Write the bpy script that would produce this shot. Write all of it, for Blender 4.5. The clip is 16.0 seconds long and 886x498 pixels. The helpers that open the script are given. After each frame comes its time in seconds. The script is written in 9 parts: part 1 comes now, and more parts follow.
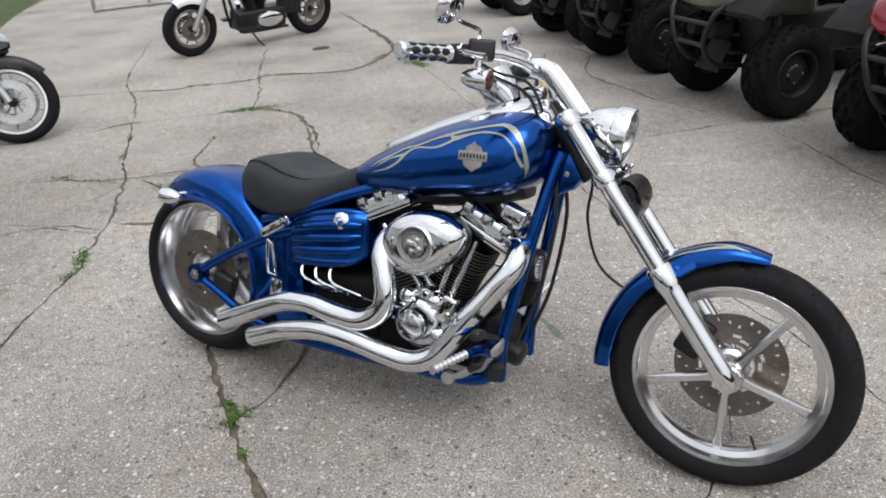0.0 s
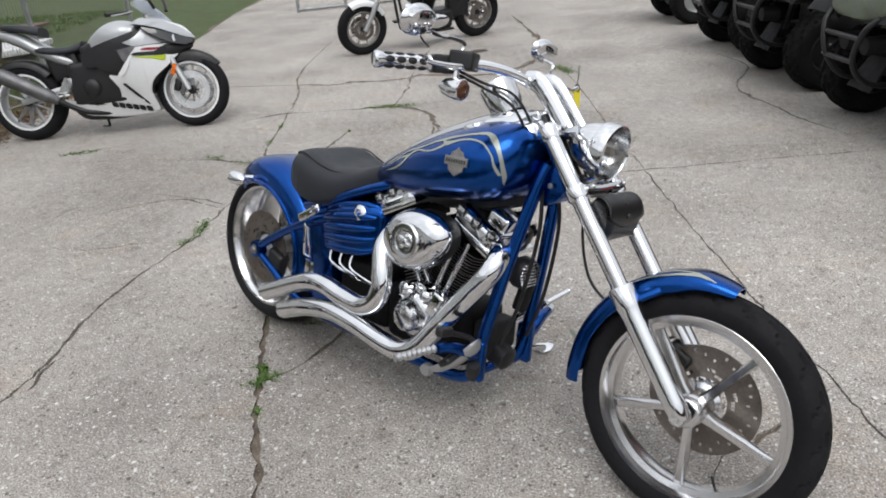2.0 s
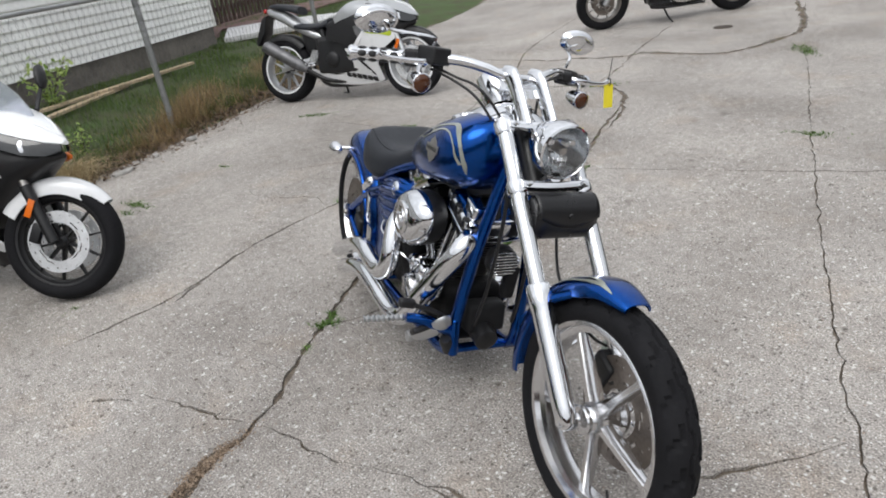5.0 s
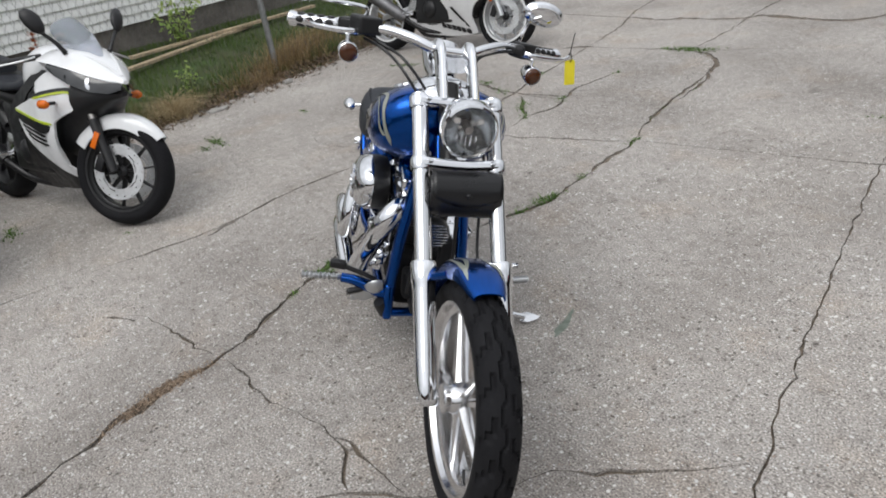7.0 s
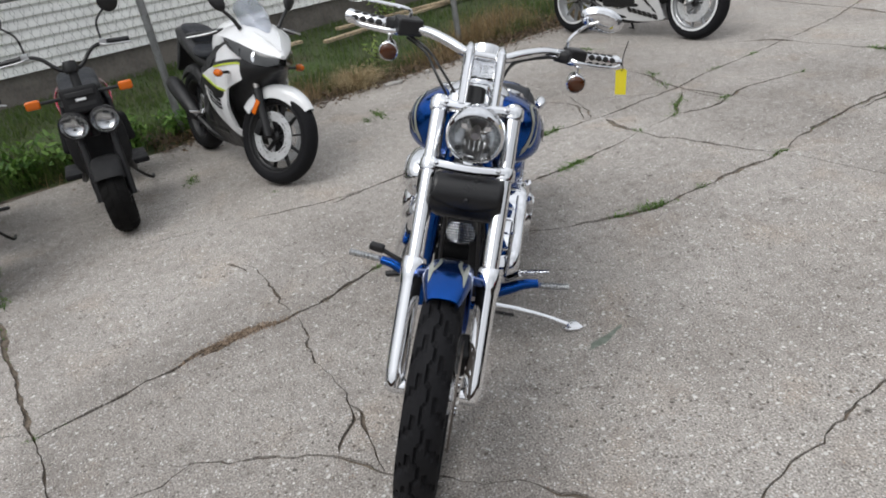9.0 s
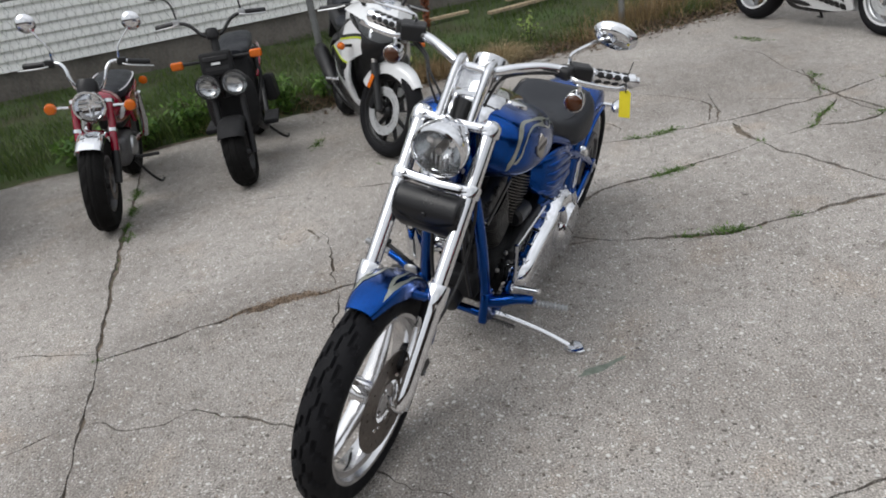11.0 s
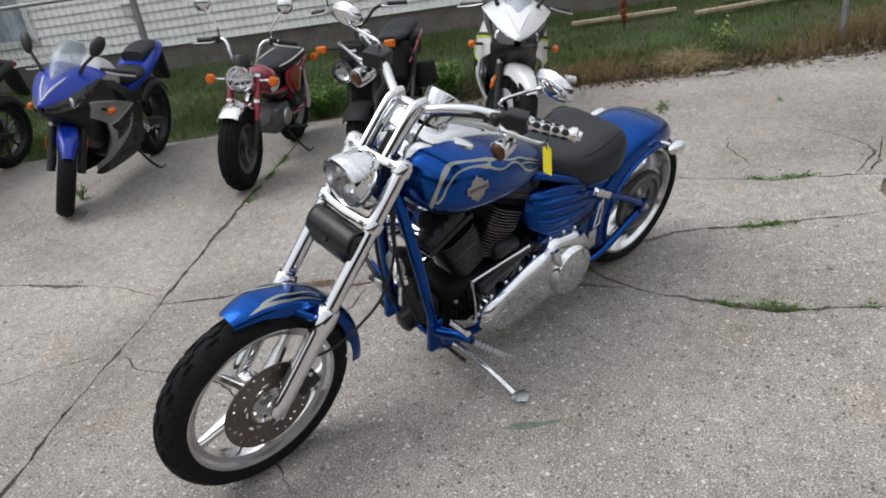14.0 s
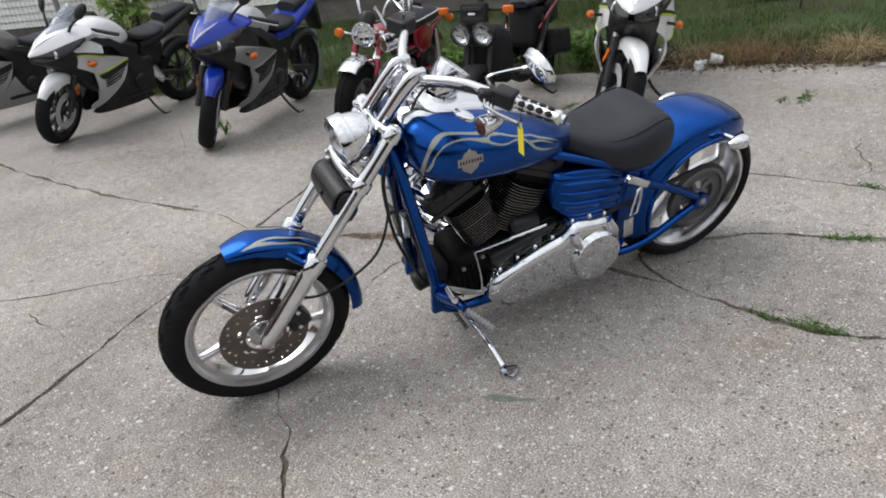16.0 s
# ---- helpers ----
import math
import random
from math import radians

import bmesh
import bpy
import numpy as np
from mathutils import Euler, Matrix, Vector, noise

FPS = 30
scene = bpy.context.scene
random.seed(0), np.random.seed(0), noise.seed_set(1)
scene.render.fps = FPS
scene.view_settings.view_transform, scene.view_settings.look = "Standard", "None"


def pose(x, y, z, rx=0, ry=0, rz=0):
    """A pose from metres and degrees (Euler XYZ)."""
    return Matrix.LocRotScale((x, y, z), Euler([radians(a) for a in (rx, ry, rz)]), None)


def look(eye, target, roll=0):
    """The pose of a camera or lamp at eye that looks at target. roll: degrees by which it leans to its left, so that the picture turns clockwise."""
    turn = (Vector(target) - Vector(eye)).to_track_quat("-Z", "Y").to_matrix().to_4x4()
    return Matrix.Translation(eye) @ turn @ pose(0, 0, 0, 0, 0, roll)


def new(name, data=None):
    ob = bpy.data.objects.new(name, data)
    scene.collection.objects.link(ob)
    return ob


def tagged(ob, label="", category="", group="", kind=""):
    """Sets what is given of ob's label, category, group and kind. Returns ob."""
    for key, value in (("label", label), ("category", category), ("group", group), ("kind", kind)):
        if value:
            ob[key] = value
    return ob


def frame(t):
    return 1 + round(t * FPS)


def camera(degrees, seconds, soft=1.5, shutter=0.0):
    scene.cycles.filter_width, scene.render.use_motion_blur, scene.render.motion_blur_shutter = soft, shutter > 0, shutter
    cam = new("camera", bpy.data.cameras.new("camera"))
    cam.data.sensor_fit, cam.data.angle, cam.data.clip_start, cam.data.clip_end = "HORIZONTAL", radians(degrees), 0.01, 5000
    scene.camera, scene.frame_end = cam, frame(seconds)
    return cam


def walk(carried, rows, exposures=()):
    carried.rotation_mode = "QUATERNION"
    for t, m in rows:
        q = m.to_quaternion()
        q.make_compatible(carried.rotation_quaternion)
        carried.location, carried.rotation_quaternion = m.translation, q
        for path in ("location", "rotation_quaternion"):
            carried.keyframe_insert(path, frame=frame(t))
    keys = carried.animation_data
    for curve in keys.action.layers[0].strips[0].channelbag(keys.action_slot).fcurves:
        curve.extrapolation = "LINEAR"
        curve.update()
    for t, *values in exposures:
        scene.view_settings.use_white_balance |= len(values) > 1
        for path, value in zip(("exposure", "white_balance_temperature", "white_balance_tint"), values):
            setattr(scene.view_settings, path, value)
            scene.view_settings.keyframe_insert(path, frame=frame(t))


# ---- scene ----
EXPOSURE = 0.35
cam = camera(64.9, 16.0, soft=1.88)
PATH = [
    (0, (0.278, -0.165, 1.474), (0.133, 1.616, 0.575), -4.3),
    (0.5, (0.432, -0.19, 1.469), (0.113, 1.559, 0.552), -5.2),
    (1, (0.604, -0.227, 1.478), (0.147, 1.489, 0.558), -5.0),
    (1.5, (0.709, -0.214, 1.472), (0.187, 1.496, 0.574), -6.0),
    (2, (0.836, -0.155, 1.467), (0.184, 1.533, 0.614), -5.4),
    (2.5, (0.969, -0.102, 1.484), (0.182, 1.518, 0.614), -6.3),
    (3, (1.156, -0.074, 1.477), (0.218, 1.462, 0.605), -7.0),
    (3.2, (1.248, -0.064, 1.478), (0.246, 1.426, 0.599), -6.9),
    (5.3, (1.749, 0.26, 1.45), (0.362, 1.437, 0.617), -8.8),
    (5.5, (1.818, 0.309, 1.451), (0.381, 1.419, 0.612), -8.4),
    (6, (1.984, 0.403, 1.445), (0.463, 1.368, 0.576), -8.0),
    (6.5, (2.048, 0.508, 1.426), (0.522, 1.442, 0.531), -10.1),
    (7, (2.092, 0.67, 1.431), (0.55, 1.567, 0.526), -9.0),
    (7.5, (2.151, 0.814, 1.429), (0.559, 1.622, 0.529), -10.1),
    (8, (2.264, 0.96, 1.432), (0.588, 1.596, 0.546), -8.8),
    (8.5, (2.347, 1.056, 1.439), (0.611, 1.513, 0.558), -8.9),
    (8.7, (2.355, 1.098, 1.434), (0.608, 1.512, 0.552), -9.5),
    (10.8, (2.412, 1.771, 1.465), (0.623, 1.594, 0.588), -9.4),
    (11, (2.399, 1.817, 1.458), (0.617, 1.613, 0.574), -9.9),
    (11.5, (2.335, 1.954, 1.448), (0.562, 1.653, 0.572), -9.0),
    (12, (2.281, 2.086, 1.466), (0.53, 1.661, 0.597), -8.8),
    (12.5, (2.27, 2.246, 1.466), (0.565, 1.632, 0.62), -9.7),
    (13, (2.283, 2.445, 1.465), (0.634, 1.717, 0.598), -9.1),
    (13.5, (2.244, 2.564, 1.459), (0.629, 1.787, 0.573), -10.2),
    (14, (2.127, 2.704, 1.472), (0.524, 1.857, 0.628), -8.7),
    (14.5, (2.06, 2.858, 1.47), (0.52, 1.886, 0.643), -8.5),
    (15, (2.018, 3.026, 1.474), (0.586, 1.9, 0.648), -8.1),
    (15.5, (1.988, 3.125, 1.465), (0.635, 1.92, 0.618), -8.7),
    (16, (1.89, 3.199, 1.442), (0.589, 1.956, 0.568), -7.7),
]
walk(cam, [(t, look(eye, target, roll)) for t, eye, target, roll in PATH], [(t, EXPOSURE + d) for t, d in ((0.0, 0.16), (3.0, 0.10), (5.5, 0.09), (7.0, -0.04), (8.5, -0.03), (11.0, -0.10), (12.5, -0.08), (13.5, -0.06), (14.5, 0.06), (16.0, 0.08))])

# ---- light: bright overcast day ----
world = bpy.data.worlds.new("overcast_sky")
scene.world = world
world.use_nodes = True
wn, wl = world.node_tree.nodes, world.node_tree.links
wn.clear()
SUN_EL, SUN_AZ = radians(58), radians(150)
sky = wn.new("ShaderNodeTexSky")
sky.sky_type, sky.sun_disc = "NISHITA", False
sky.sun_elevation, sky.sun_rotation = SUN_EL, SUN_AZ
sky.dust_density, sky.air_density = 3.0, 1.0
pale = wn.new("ShaderNodeHueSaturation")
pale.inputs["Saturation"].default_value = 0.12
pale.inputs["Value"].default_value = 1.0
cloud = wn.new("ShaderNodeMix")
cloud.data_type = "RGBA"
cloud.inputs[0].default_value = 0.55
cloud.inputs[7].default_value = (10.8, 11.2, 11.9, 1)
back = wn.new("ShaderNodeBackground")
back.inputs[1].default_value = 0.085
wout = wn.new("ShaderNodeOutputWorld")
wl.new(sky.outputs[0], pale.inputs["Color"])
wl.new(pale.outputs[0], cloud.inputs[6])
# an overcast vault: three times as bright overhead as at the horizon
at = wn.new("ShaderNodeTexCoord")
split = wn.new("ShaderNodeSeparateXYZ")
vault = wn.new("ShaderNodeMapRange")
vault.inputs[1].default_value, vault.inputs[2].default_value = 0.0, 1.0
vault.inputs[3].default_value, vault.inputs[4].default_value = 0.52, 1.50
grade = wn.new("ShaderNodeVectorMath")
grade.operation = "SCALE"
wl.new(at.outputs["Generated"], split.inputs[0])
wl.new(split.outputs["Z"], vault.inputs[0])
wl.new(cloud.outputs[2], grade.inputs[0])
wl.new(vault.outputs[0], grade.inputs["Scale"])
# soft, uneven cloud cover over the whole sky
cover = wn.new("ShaderNodeTexNoise")
cover.inputs["Scale"].default_value, cover.inputs["Detail"].default_value = 2.2, 5
swell = wn.new("ShaderNodeMapRange")
swell.inputs[1].default_value, swell.inputs[2].default_value = 0.3, 0.7
swell.inputs[3].default_value, swell.inputs[4].default_value = 0.72, 1.28
bank = wn.new("ShaderNodeVectorMath")
bank.operation = "SCALE"
wl.new(at.outputs["Generated"], cover.inputs["Vector"])
wl.new(cover.outputs["Fac"], swell.inputs[0])
wl.new(grade.outputs[0], bank.inputs[0])
wl.new(swell.outputs[0], bank.inputs["Scale"])
wl.new(bank.outputs[0], back.inputs[0])
wl.new(back.outputs[0], wout.inputs[0])
sun = new("sun", bpy.data.lights.new("sun", "SUN"))
sun.data.energy, sun.data.angle, sun.data.color = 1.0, radians(40), (1.0, 0.985, 0.96)
sun.rotation_euler = (math.pi / 2 - SUN_EL, 0, math.pi - SUN_AZ)

# ---- materials ----


def material(name, color, rough=0.5, metal=0.0, coat=0.0, spec=0.5, vary=0.0, scale=8.0, color2=None, bump=0.0,
             bump_scale=60.0, trans=0.0, ior=1.45, rough_vary=0.0, emit=None, sheen=0.0):
    """A plain surface with wear at two scales in colour, gloss and relief."""
    m = bpy.data.materials.new(name)
    m.use_nodes = True
    nt = m.node_tree
    b = nt.nodes["Principled BSDF"]
    b.inputs["Base Color"].default_value = (*color, 1)
    b.inputs["Roughness"].default_value = rough
    b.inputs["Metallic"].default_value = metal
    b.inputs["Coat Weight"].default_value = coat
    b.inputs["Coat Roughness"].default_value = 0.03
    b.inputs["Specular IOR Level"].default_value = spec
    b.inputs["Transmission Weight"].default_value = trans
    b.inputs["IOR"].default_value = ior
    b.inputs["Sheen Weight"].default_value = sheen
    if emit:
        b.inputs["Emission Color"].default_value = (*emit[0], 1)
        b.inputs["Emission Strength"].default_value = emit[1]
    if not (vary or bump or rough_vary or color2):
        return m
    tc = nt.nodes.new("ShaderNodeTexCoord")
    if vary or color2:
        n1, n2 = nt.nodes.new("ShaderNodeTexNoise"), nt.nodes.new("ShaderNodeTexNoise")
        n1.inputs["Scale"].default_value, n1.inputs["Detail"].default_value = scale, 5
        n2.inputs["Scale"].default_value, n2.inputs["Detail"].default_value = scale * 9, 4
        add = nt.nodes.new("ShaderNodeMath")
        add.operation = "MULTIPLY_ADD"
        add.inputs[1].default_value = 0.6
        half = nt.nodes.new("ShaderNodeMath")
        half.operation = "MULTIPLY"
        half.inputs[1].default_value = 0.4
        nt.links.new(tc.outputs["Object"], n1.inputs["Vector"])
        nt.links.new(tc.outputs["Object"], n2.inputs["Vector"])
        nt.links.new(n2.outputs["Fac"], half.inputs[0])
        nt.links.new(n1.outputs["Fac"], add.inputs[0])
        nt.links.new(half.outputs[0], add.inputs[2])
        ramp = nt.nodes.new("ShaderNodeValToRGB")
        c2 = color2 or tuple(c * (1 - vary) for c in color)
        ramp.color_ramp.elements[0].position, ramp.color_ramp.elements[1].position = 0.36, 0.62
        ramp.color_ramp.elements[0].color = (*c2, 1)
        ramp.color_ramp.elements[1].color = (*[min(1, c * (1 + 0.4 * vary)) for c in color], 1)
        nt.links.new(add.outputs[0], ramp.inputs[0])
        nt.links.new(ramp.outputs[0], b.inputs["Base Color"])
    if rough_vary:
        n3 = nt.nodes.new("ShaderNodeTexNoise")
        n3.inputs["Scale"].default_value, n3.inputs["Detail"].default_value = scale * 2, 6
        mr = nt.nodes.new("ShaderNodeMapRange")
        mr.inputs[1].default_value, mr.inputs[2].default_value = 0.35, 0.7
        mr.inputs[3].default_value, mr.inputs[4].default_value = rough, min(1, rough + rough_vary)
        nt.links.new(tc.outputs["Object"], n3.inputs["Vector"])
        nt.links.new(n3.outputs["Fac"], mr.inputs[0])
        nt.links.new(mr.outputs[0], b.inputs["Roughness"])
    if bump:
        n4 = nt.nodes.new("ShaderNodeTexNoise")
        n4.inputs["Scale"].default_value, n4.inputs["Detail"].default_value = bump_scale, 6
        bp = nt.nodes.new("ShaderNodeBump")
        bp.inputs["Strength"].default_value, bp.inputs["Distance"].default_value = bump, 0.004
        nt.links.new(tc.outputs["Object"], n4.inputs["Vector"])
        nt.links.new(n4.outputs["Fac"], bp.inputs["Height"])
        nt.links.new(bp.outputs[0], b.inputs["Normal"])
    return m


def concrete_material():
    """Old exposed-aggregate concrete: pebbles of many tones in a grey-buff paste, stains and traffic wear."""
    m = bpy.data.materials.new("weathered_concrete")
    m.use_nodes = True
    nt = m.node_tree
    N, L = nt.nodes.new, nt.links.new
    b = nt.nodes["Principled BSDF"]
    tc = N("ShaderNodeTexCoord")

    def tex(kind, scale, detail=4, **kw):
        n = N(kind)
        n.inputs["Scale"].default_value = scale
        if "Detail" in n.inputs:
            n.inputs["Detail"].default_value = 0 if kind == "ShaderNodeTexVoronoi" else detail
        L(tc.outputs["Object"], n.inputs["Vector"])
        return n

    def ramp(src, stops):
        r = N("ShaderNodeValToRGB")
        els = r.color_ramp.elements
        while len(els) < len(stops):
            els.new(0.5)
        for e, (p, c) in zip(els, stops):
            e.position, e.color = p, (*c, 1)
        L(src, r.inputs[0])
        return r

    def mix(kind, fac, a, c):
        x = N("ShaderNodeMix")
        x.data_type, x.blend_type = "RGBA", kind
        if isinstance(fac, float):
            x.inputs[0].default_value = fac
        else:
            L(fac, x.inputs[0])
        L(a, x.inputs[6])
        if isinstance(c, tuple):
            x.inputs[7].default_value = (*c, 1)
        else:
            L(c, x.inputs[7])
        return x.outputs[2]

    paste = ramp(tex("ShaderNodeTexNoise", 1.1, 8).outputs["Fac"], [(0.3, (0.226, 0.208, 0.193)), (0.5, (0.300, 0.280, 0.262)), (0.72, (0.358, 0.337, 0.317))])
    grit = ramp(tex("ShaderNodeTexNoise", 165, 2).outputs["Fac"], [(0.32, (0.42, 0.41, 0.40)), (0.45, (0.92, 0.915, 0.91)), (0.55, (1.06, 1.055, 1.05)), (0.68, (1.75, 1.74, 1.71))])
    c = mix("MULTIPLY", 1.0, paste.outputs[0], grit.outputs[0])
    # pebbles
    blotch = ramp(tex("ShaderNodeTexNoise", 17, 6).outputs["Fac"], [(0.28, (0.78, 0.77, 0.76)), (0.46, (0.98, 0.98, 0.975)), (0.58, (1.03, 1.03, 1.02)), (0.74, (1.18, 1.18, 1.17))])
    c = mix("MULTIPLY", 1.0, c, blotch.outputs[0])
    rust = ramp(tex("ShaderNodeTexNoise", 2.6, 8).outputs["Fac"], [(0.55, (1, 1, 1)), (0.78, (1.06, 0.98, 0.90))])
    c = mix("MULTIPLY", 1.0, c, rust.outputs[0])
    stone = tex("ShaderNodeTexVoronoi", 62)
    bend = N("ShaderNodeMix")  # uneven pebbles: the lattice is bent by fine noise
    bend.data_type = "VECTOR"
    bend.inputs[0].default_value = 0.022
    L(tc.outputs["Object"], bend.inputs[4])
    L(tex("ShaderNodeTexNoise", 34, 3).outputs["Color"], bend.inputs[5])
    L(bend.outputs[1], stone.inputs["Vector"])
    sep = N("ShaderNodeSeparateColor")
    L(stone.outputs["Color"], sep.inputs[0])
    tone = ramp(sep.outputs[0], [(0.0, (0.075, 0.068, 0.061)), (0.2, (0.145, 0.130, 0.115)), (0.45, (0.265, 0.246, 0.226)), (0.7, (0.40, 0.382, 0.358)), (0.88, (0.50, 0.490, 0.474)), (1.0, (0.62, 0.61, 0.59))])
    shape = ramp(stone.outputs["Distance"], [(0.24, (1, 1, 1)), (0.42, (0, 0, 0))])
    pick = ramp(sep.outputs[1], [(0.44, (0, 0, 0)), (0.48, (1, 1, 1))])
    wear = ramp(tex("ShaderNodeTexNoise", 2.3, 5).outputs["Fac"], [(0.33, (0.35, 0.35, 0.35)), (0.55, (1, 1, 1))])
    m1 = mix("MULTIPLY", 1.0, shape.outputs[0], pick.outputs[0])
    m2 = mix("MULTIPLY", 1.0, m1, wear.outputs[0])
    c = mix("MIX", m2, c, tone.outputs[0])
    # small hard chips: bright quartz and dark pits
    chip = tex("ShaderNodeTexVoronoi", 150)
    L(bend.outputs[1], chip.inputs["Vector"])
    sc = N("ShaderNodeSeparateColor")
    L(chip.outputs["Color"], sc.inputs[0])
    small = ramp(chip.outputs["Distance"], [(0.22, (1, 1, 1)), (0.46, (0, 0, 0))])
    for out, lo, tint in ((sc.outputs[0], 0.89, (0.72, 0.71, 0.69)), (sc.outputs[1], 0.89, (0.075, 0.068, 0.062)), (sc.outputs[2], 0.95, (0.27, 0.20, 0.155))):
        hit = ramp(out, [(lo, (0, 0, 0)), (lo + 0.01, (1, 1, 1))])
        c = mix("MIX", mix("MULTIPLY", 1.0, small.outputs[0], hit.outputs[0]), c, tint)
    # scattered larger stones, pale and brown
    big = tex("ShaderNodeTexVoronoi", 34)
    L(bend.outputs[1], big.inputs["Vector"])
    sb = N("ShaderNodeSeparateColor")
    L(big.outputs["Color"], sb.inputs[0])
    lump = ramp(big.outputs["Distance"], [(0.16, (1, 1, 1)), (0.27, (0, 0, 0))])
    for out, lo, tint in ((sb.outputs[0], 0.86, (0.60, 0.585, 0.56)), (sb.outputs[1], 0.90, (0.115, 0.098, 0.084)), (sb.outputs[2], 0.92, (0.30, 0.225, 0.175))):
        hit = ramp(out, [(lo, (0, 0, 0)), (lo + 0.01, (1, 1, 1))])
        c = mix("MIX", mix("MULTIPLY", 1.0, lump.outputs[0], hit.outputs[0]), c, tint)
    pit = tex("ShaderNodeTexVoronoi", 7.0)
    sp = N("ShaderNodeSeparateColor")
    L(pit.outputs["Color"], sp.inputs[0])
    warp = ramp(pit.outputs["Distance"], [(0.05, (1, 1, 1)), (0.13, (0, 0, 0))])
    some = ramp(sp.outputs[0], [(0.80, (0, 0, 0)), (0.82, (1, 1, 1))])
    rag = ramp(tex("ShaderNodeTexNoise", 45, 3).outputs["Fac"], [(0.47, (0, 0, 0)), (0.53, (1, 1, 1))])
    c = mix("MIX", mix("MULTIPLY", 1.0, mix("MULTIPLY", 1.0, warp.outputs[0], some.outputs[0]), rag.outputs[0]), c, (0.085, 0.075, 0.066))
    # stains
    stain = ramp(tex("ShaderNodeTexNoise", 0.42, 9).outputs["Fac"], [(0.32, (0.76, 0.75, 0.74)), (0.5, (1, 1, 1)), (0.75, (1.08, 1.07, 1.05))])
    c = mix("MULTIPLY", 1.0, c, stain.outputs[0])
    drip = ramp(tex("ShaderNodeTexNoise", 6.0, 7).outputs["Fac"], [(0.27, (0.66, 0.65, 0.64)), (0.36, (1, 1, 1))])
    c = mix("MULTIPLY", 0.7, c, drip.outputs[0])
    L(c, b.inputs["Base Color"])
    b.inputs["Roughness"].default_value = 0.9
    b.inputs["Specular IOR Level"].default_value = 0.3
    bump = N("ShaderNodeBump")
    bump.inputs["Strength"].default_value, bump.inputs["Distance"].default_value = 0.5, 0.004
    h = N("ShaderNodeMath")
    h.operation = "ADD"
    sh = N("ShaderNodeSeparateColor")
    L(m2, sh.inputs[0])
    L(sh.outputs[0], h.inputs[0])
    soft = N("ShaderNodeMath")
    soft.operation = "MULTIPLY"
    soft.inputs[1].default_value = 0.45
    L(tex("ShaderNodeTexNoise", 260, 4).outputs["Fac"], soft.inputs[0])
    L(soft.outputs[0], h.inputs[1])
    L(h.outputs[0], bump.inputs["Height"])
    L(bump.outputs[0], b.inputs["Normal"])
    return m


def leaf_material(name, low, high, trans=0.25):
    """Blades and leaves: each island its own tone, light passing through."""
    m = bpy.data.materials.new(name)
    m.use_nodes = True
    nt = m.node_tree
    b = nt.nodes["Principled BSDF"]
    geo = nt.nodes.new("ShaderNodeNewGeometry")
    r = nt.nodes.new("ShaderNodeValToRGB")
    r.color_ramp.elements[0].color, r.color_ramp.elements[1].color = (*low, 1), (*high, 1)
    nt.links.new(geo.outputs["Random Per Island"], r.inputs[0])
    nt.links.new(r.outputs[0], b.inputs["Base Color"])
    b.inputs["Roughness"].default_value = 0.6
    tr = nt.nodes.new("ShaderNodeBsdfTranslucent")
    nt.links.new(r.outputs[0], tr.inputs[0])
    mx = nt.nodes.new("ShaderNodeMixShader")
    mx.inputs[0].default_value = trans
    nt.links.new(b.outputs[0], mx.inputs[1])
    nt.links.new(tr.outputs[0], mx.inputs[2])
    nt.links.new(mx.outputs[0], nt.nodes["Material Output"].inputs[0])
    return m


def flake_paint(name, color, dark, rough=0.3):
    """Metallic candy paint: fine flake in the colour coat under clear lacquer."""
    m = material(name, color, rough, 0.95, coat=0.22, vary=0.0)
    nt = m.node_tree
    b = nt.nodes["Principled BSDF"]
    tc = nt.nodes.new("ShaderNodeTexCoord")
    v = nt.nodes.new("ShaderNodeTexVoronoi")
    v.inputs["Scale"].default_value = 900
    nt.links.new(tc.outputs["Object"], v.inputs["Vector"])
    s = nt.nodes.new("ShaderNodeSeparateColor")
    nt.links.new(v.outputs["Color"], s.inputs[0])
    r = nt.nodes.new("ShaderNodeValToRGB")
    r.color_ramp.elements[0].color, r.color_ramp.elements[1].color = (*dark, 1), (*color, 1)
    nt.links.new(s.outputs[0], r.inputs[0])
    nt.links.new(r.outputs[0], b.inputs["Base Color"])
    return m


CONCRETE = concrete_material()
DIRT = material("crack_dirt", (0.150, 0.122, 0.095), 0.95, vary=0.6, scale=14, bump=0.8, bump_scale=90)
LAWN = material("lawn_soil", (0.040, 0.070, 0.018), 0.95, vary=0.5, scale=3, color2=(0.05, 0.048, 0.022), bump=0.9, bump_scale=40)
GRASS = leaf_material("grass_blades", (0.034, 0.074, 0.012), (0.115, 0.170, 0.036), 0.3)
WEED = leaf_material("crack_weeds", (0.040, 0.095, 0.016), (0.14, 0.23, 0.05), 0.3)
STRAW = leaf_material("pale_straw", (0.28, 0.20, 0.10), (0.52, 0.43, 0.26), 0.2)
DRY = leaf_material("dry_weeds", (0.16, 0.095, 0.04), (0.42, 0.31, 0.16), 0.2)
RUST_LEAF = leaf_material("rusty_leaves", (0.24, 0.055, 0.016), (0.42, 0.12, 0.04), 0.2)
CRUMB = leaf_material("dry_leaf_crumbs", (0.085, 0.055, 0.036), (0.36, 0.27, 0.19), 0.1)
LITTER = leaf_material("leaf_litter", (0.045, 0.028, 0.016), (0.17, 0.115, 0.07), 0.1)
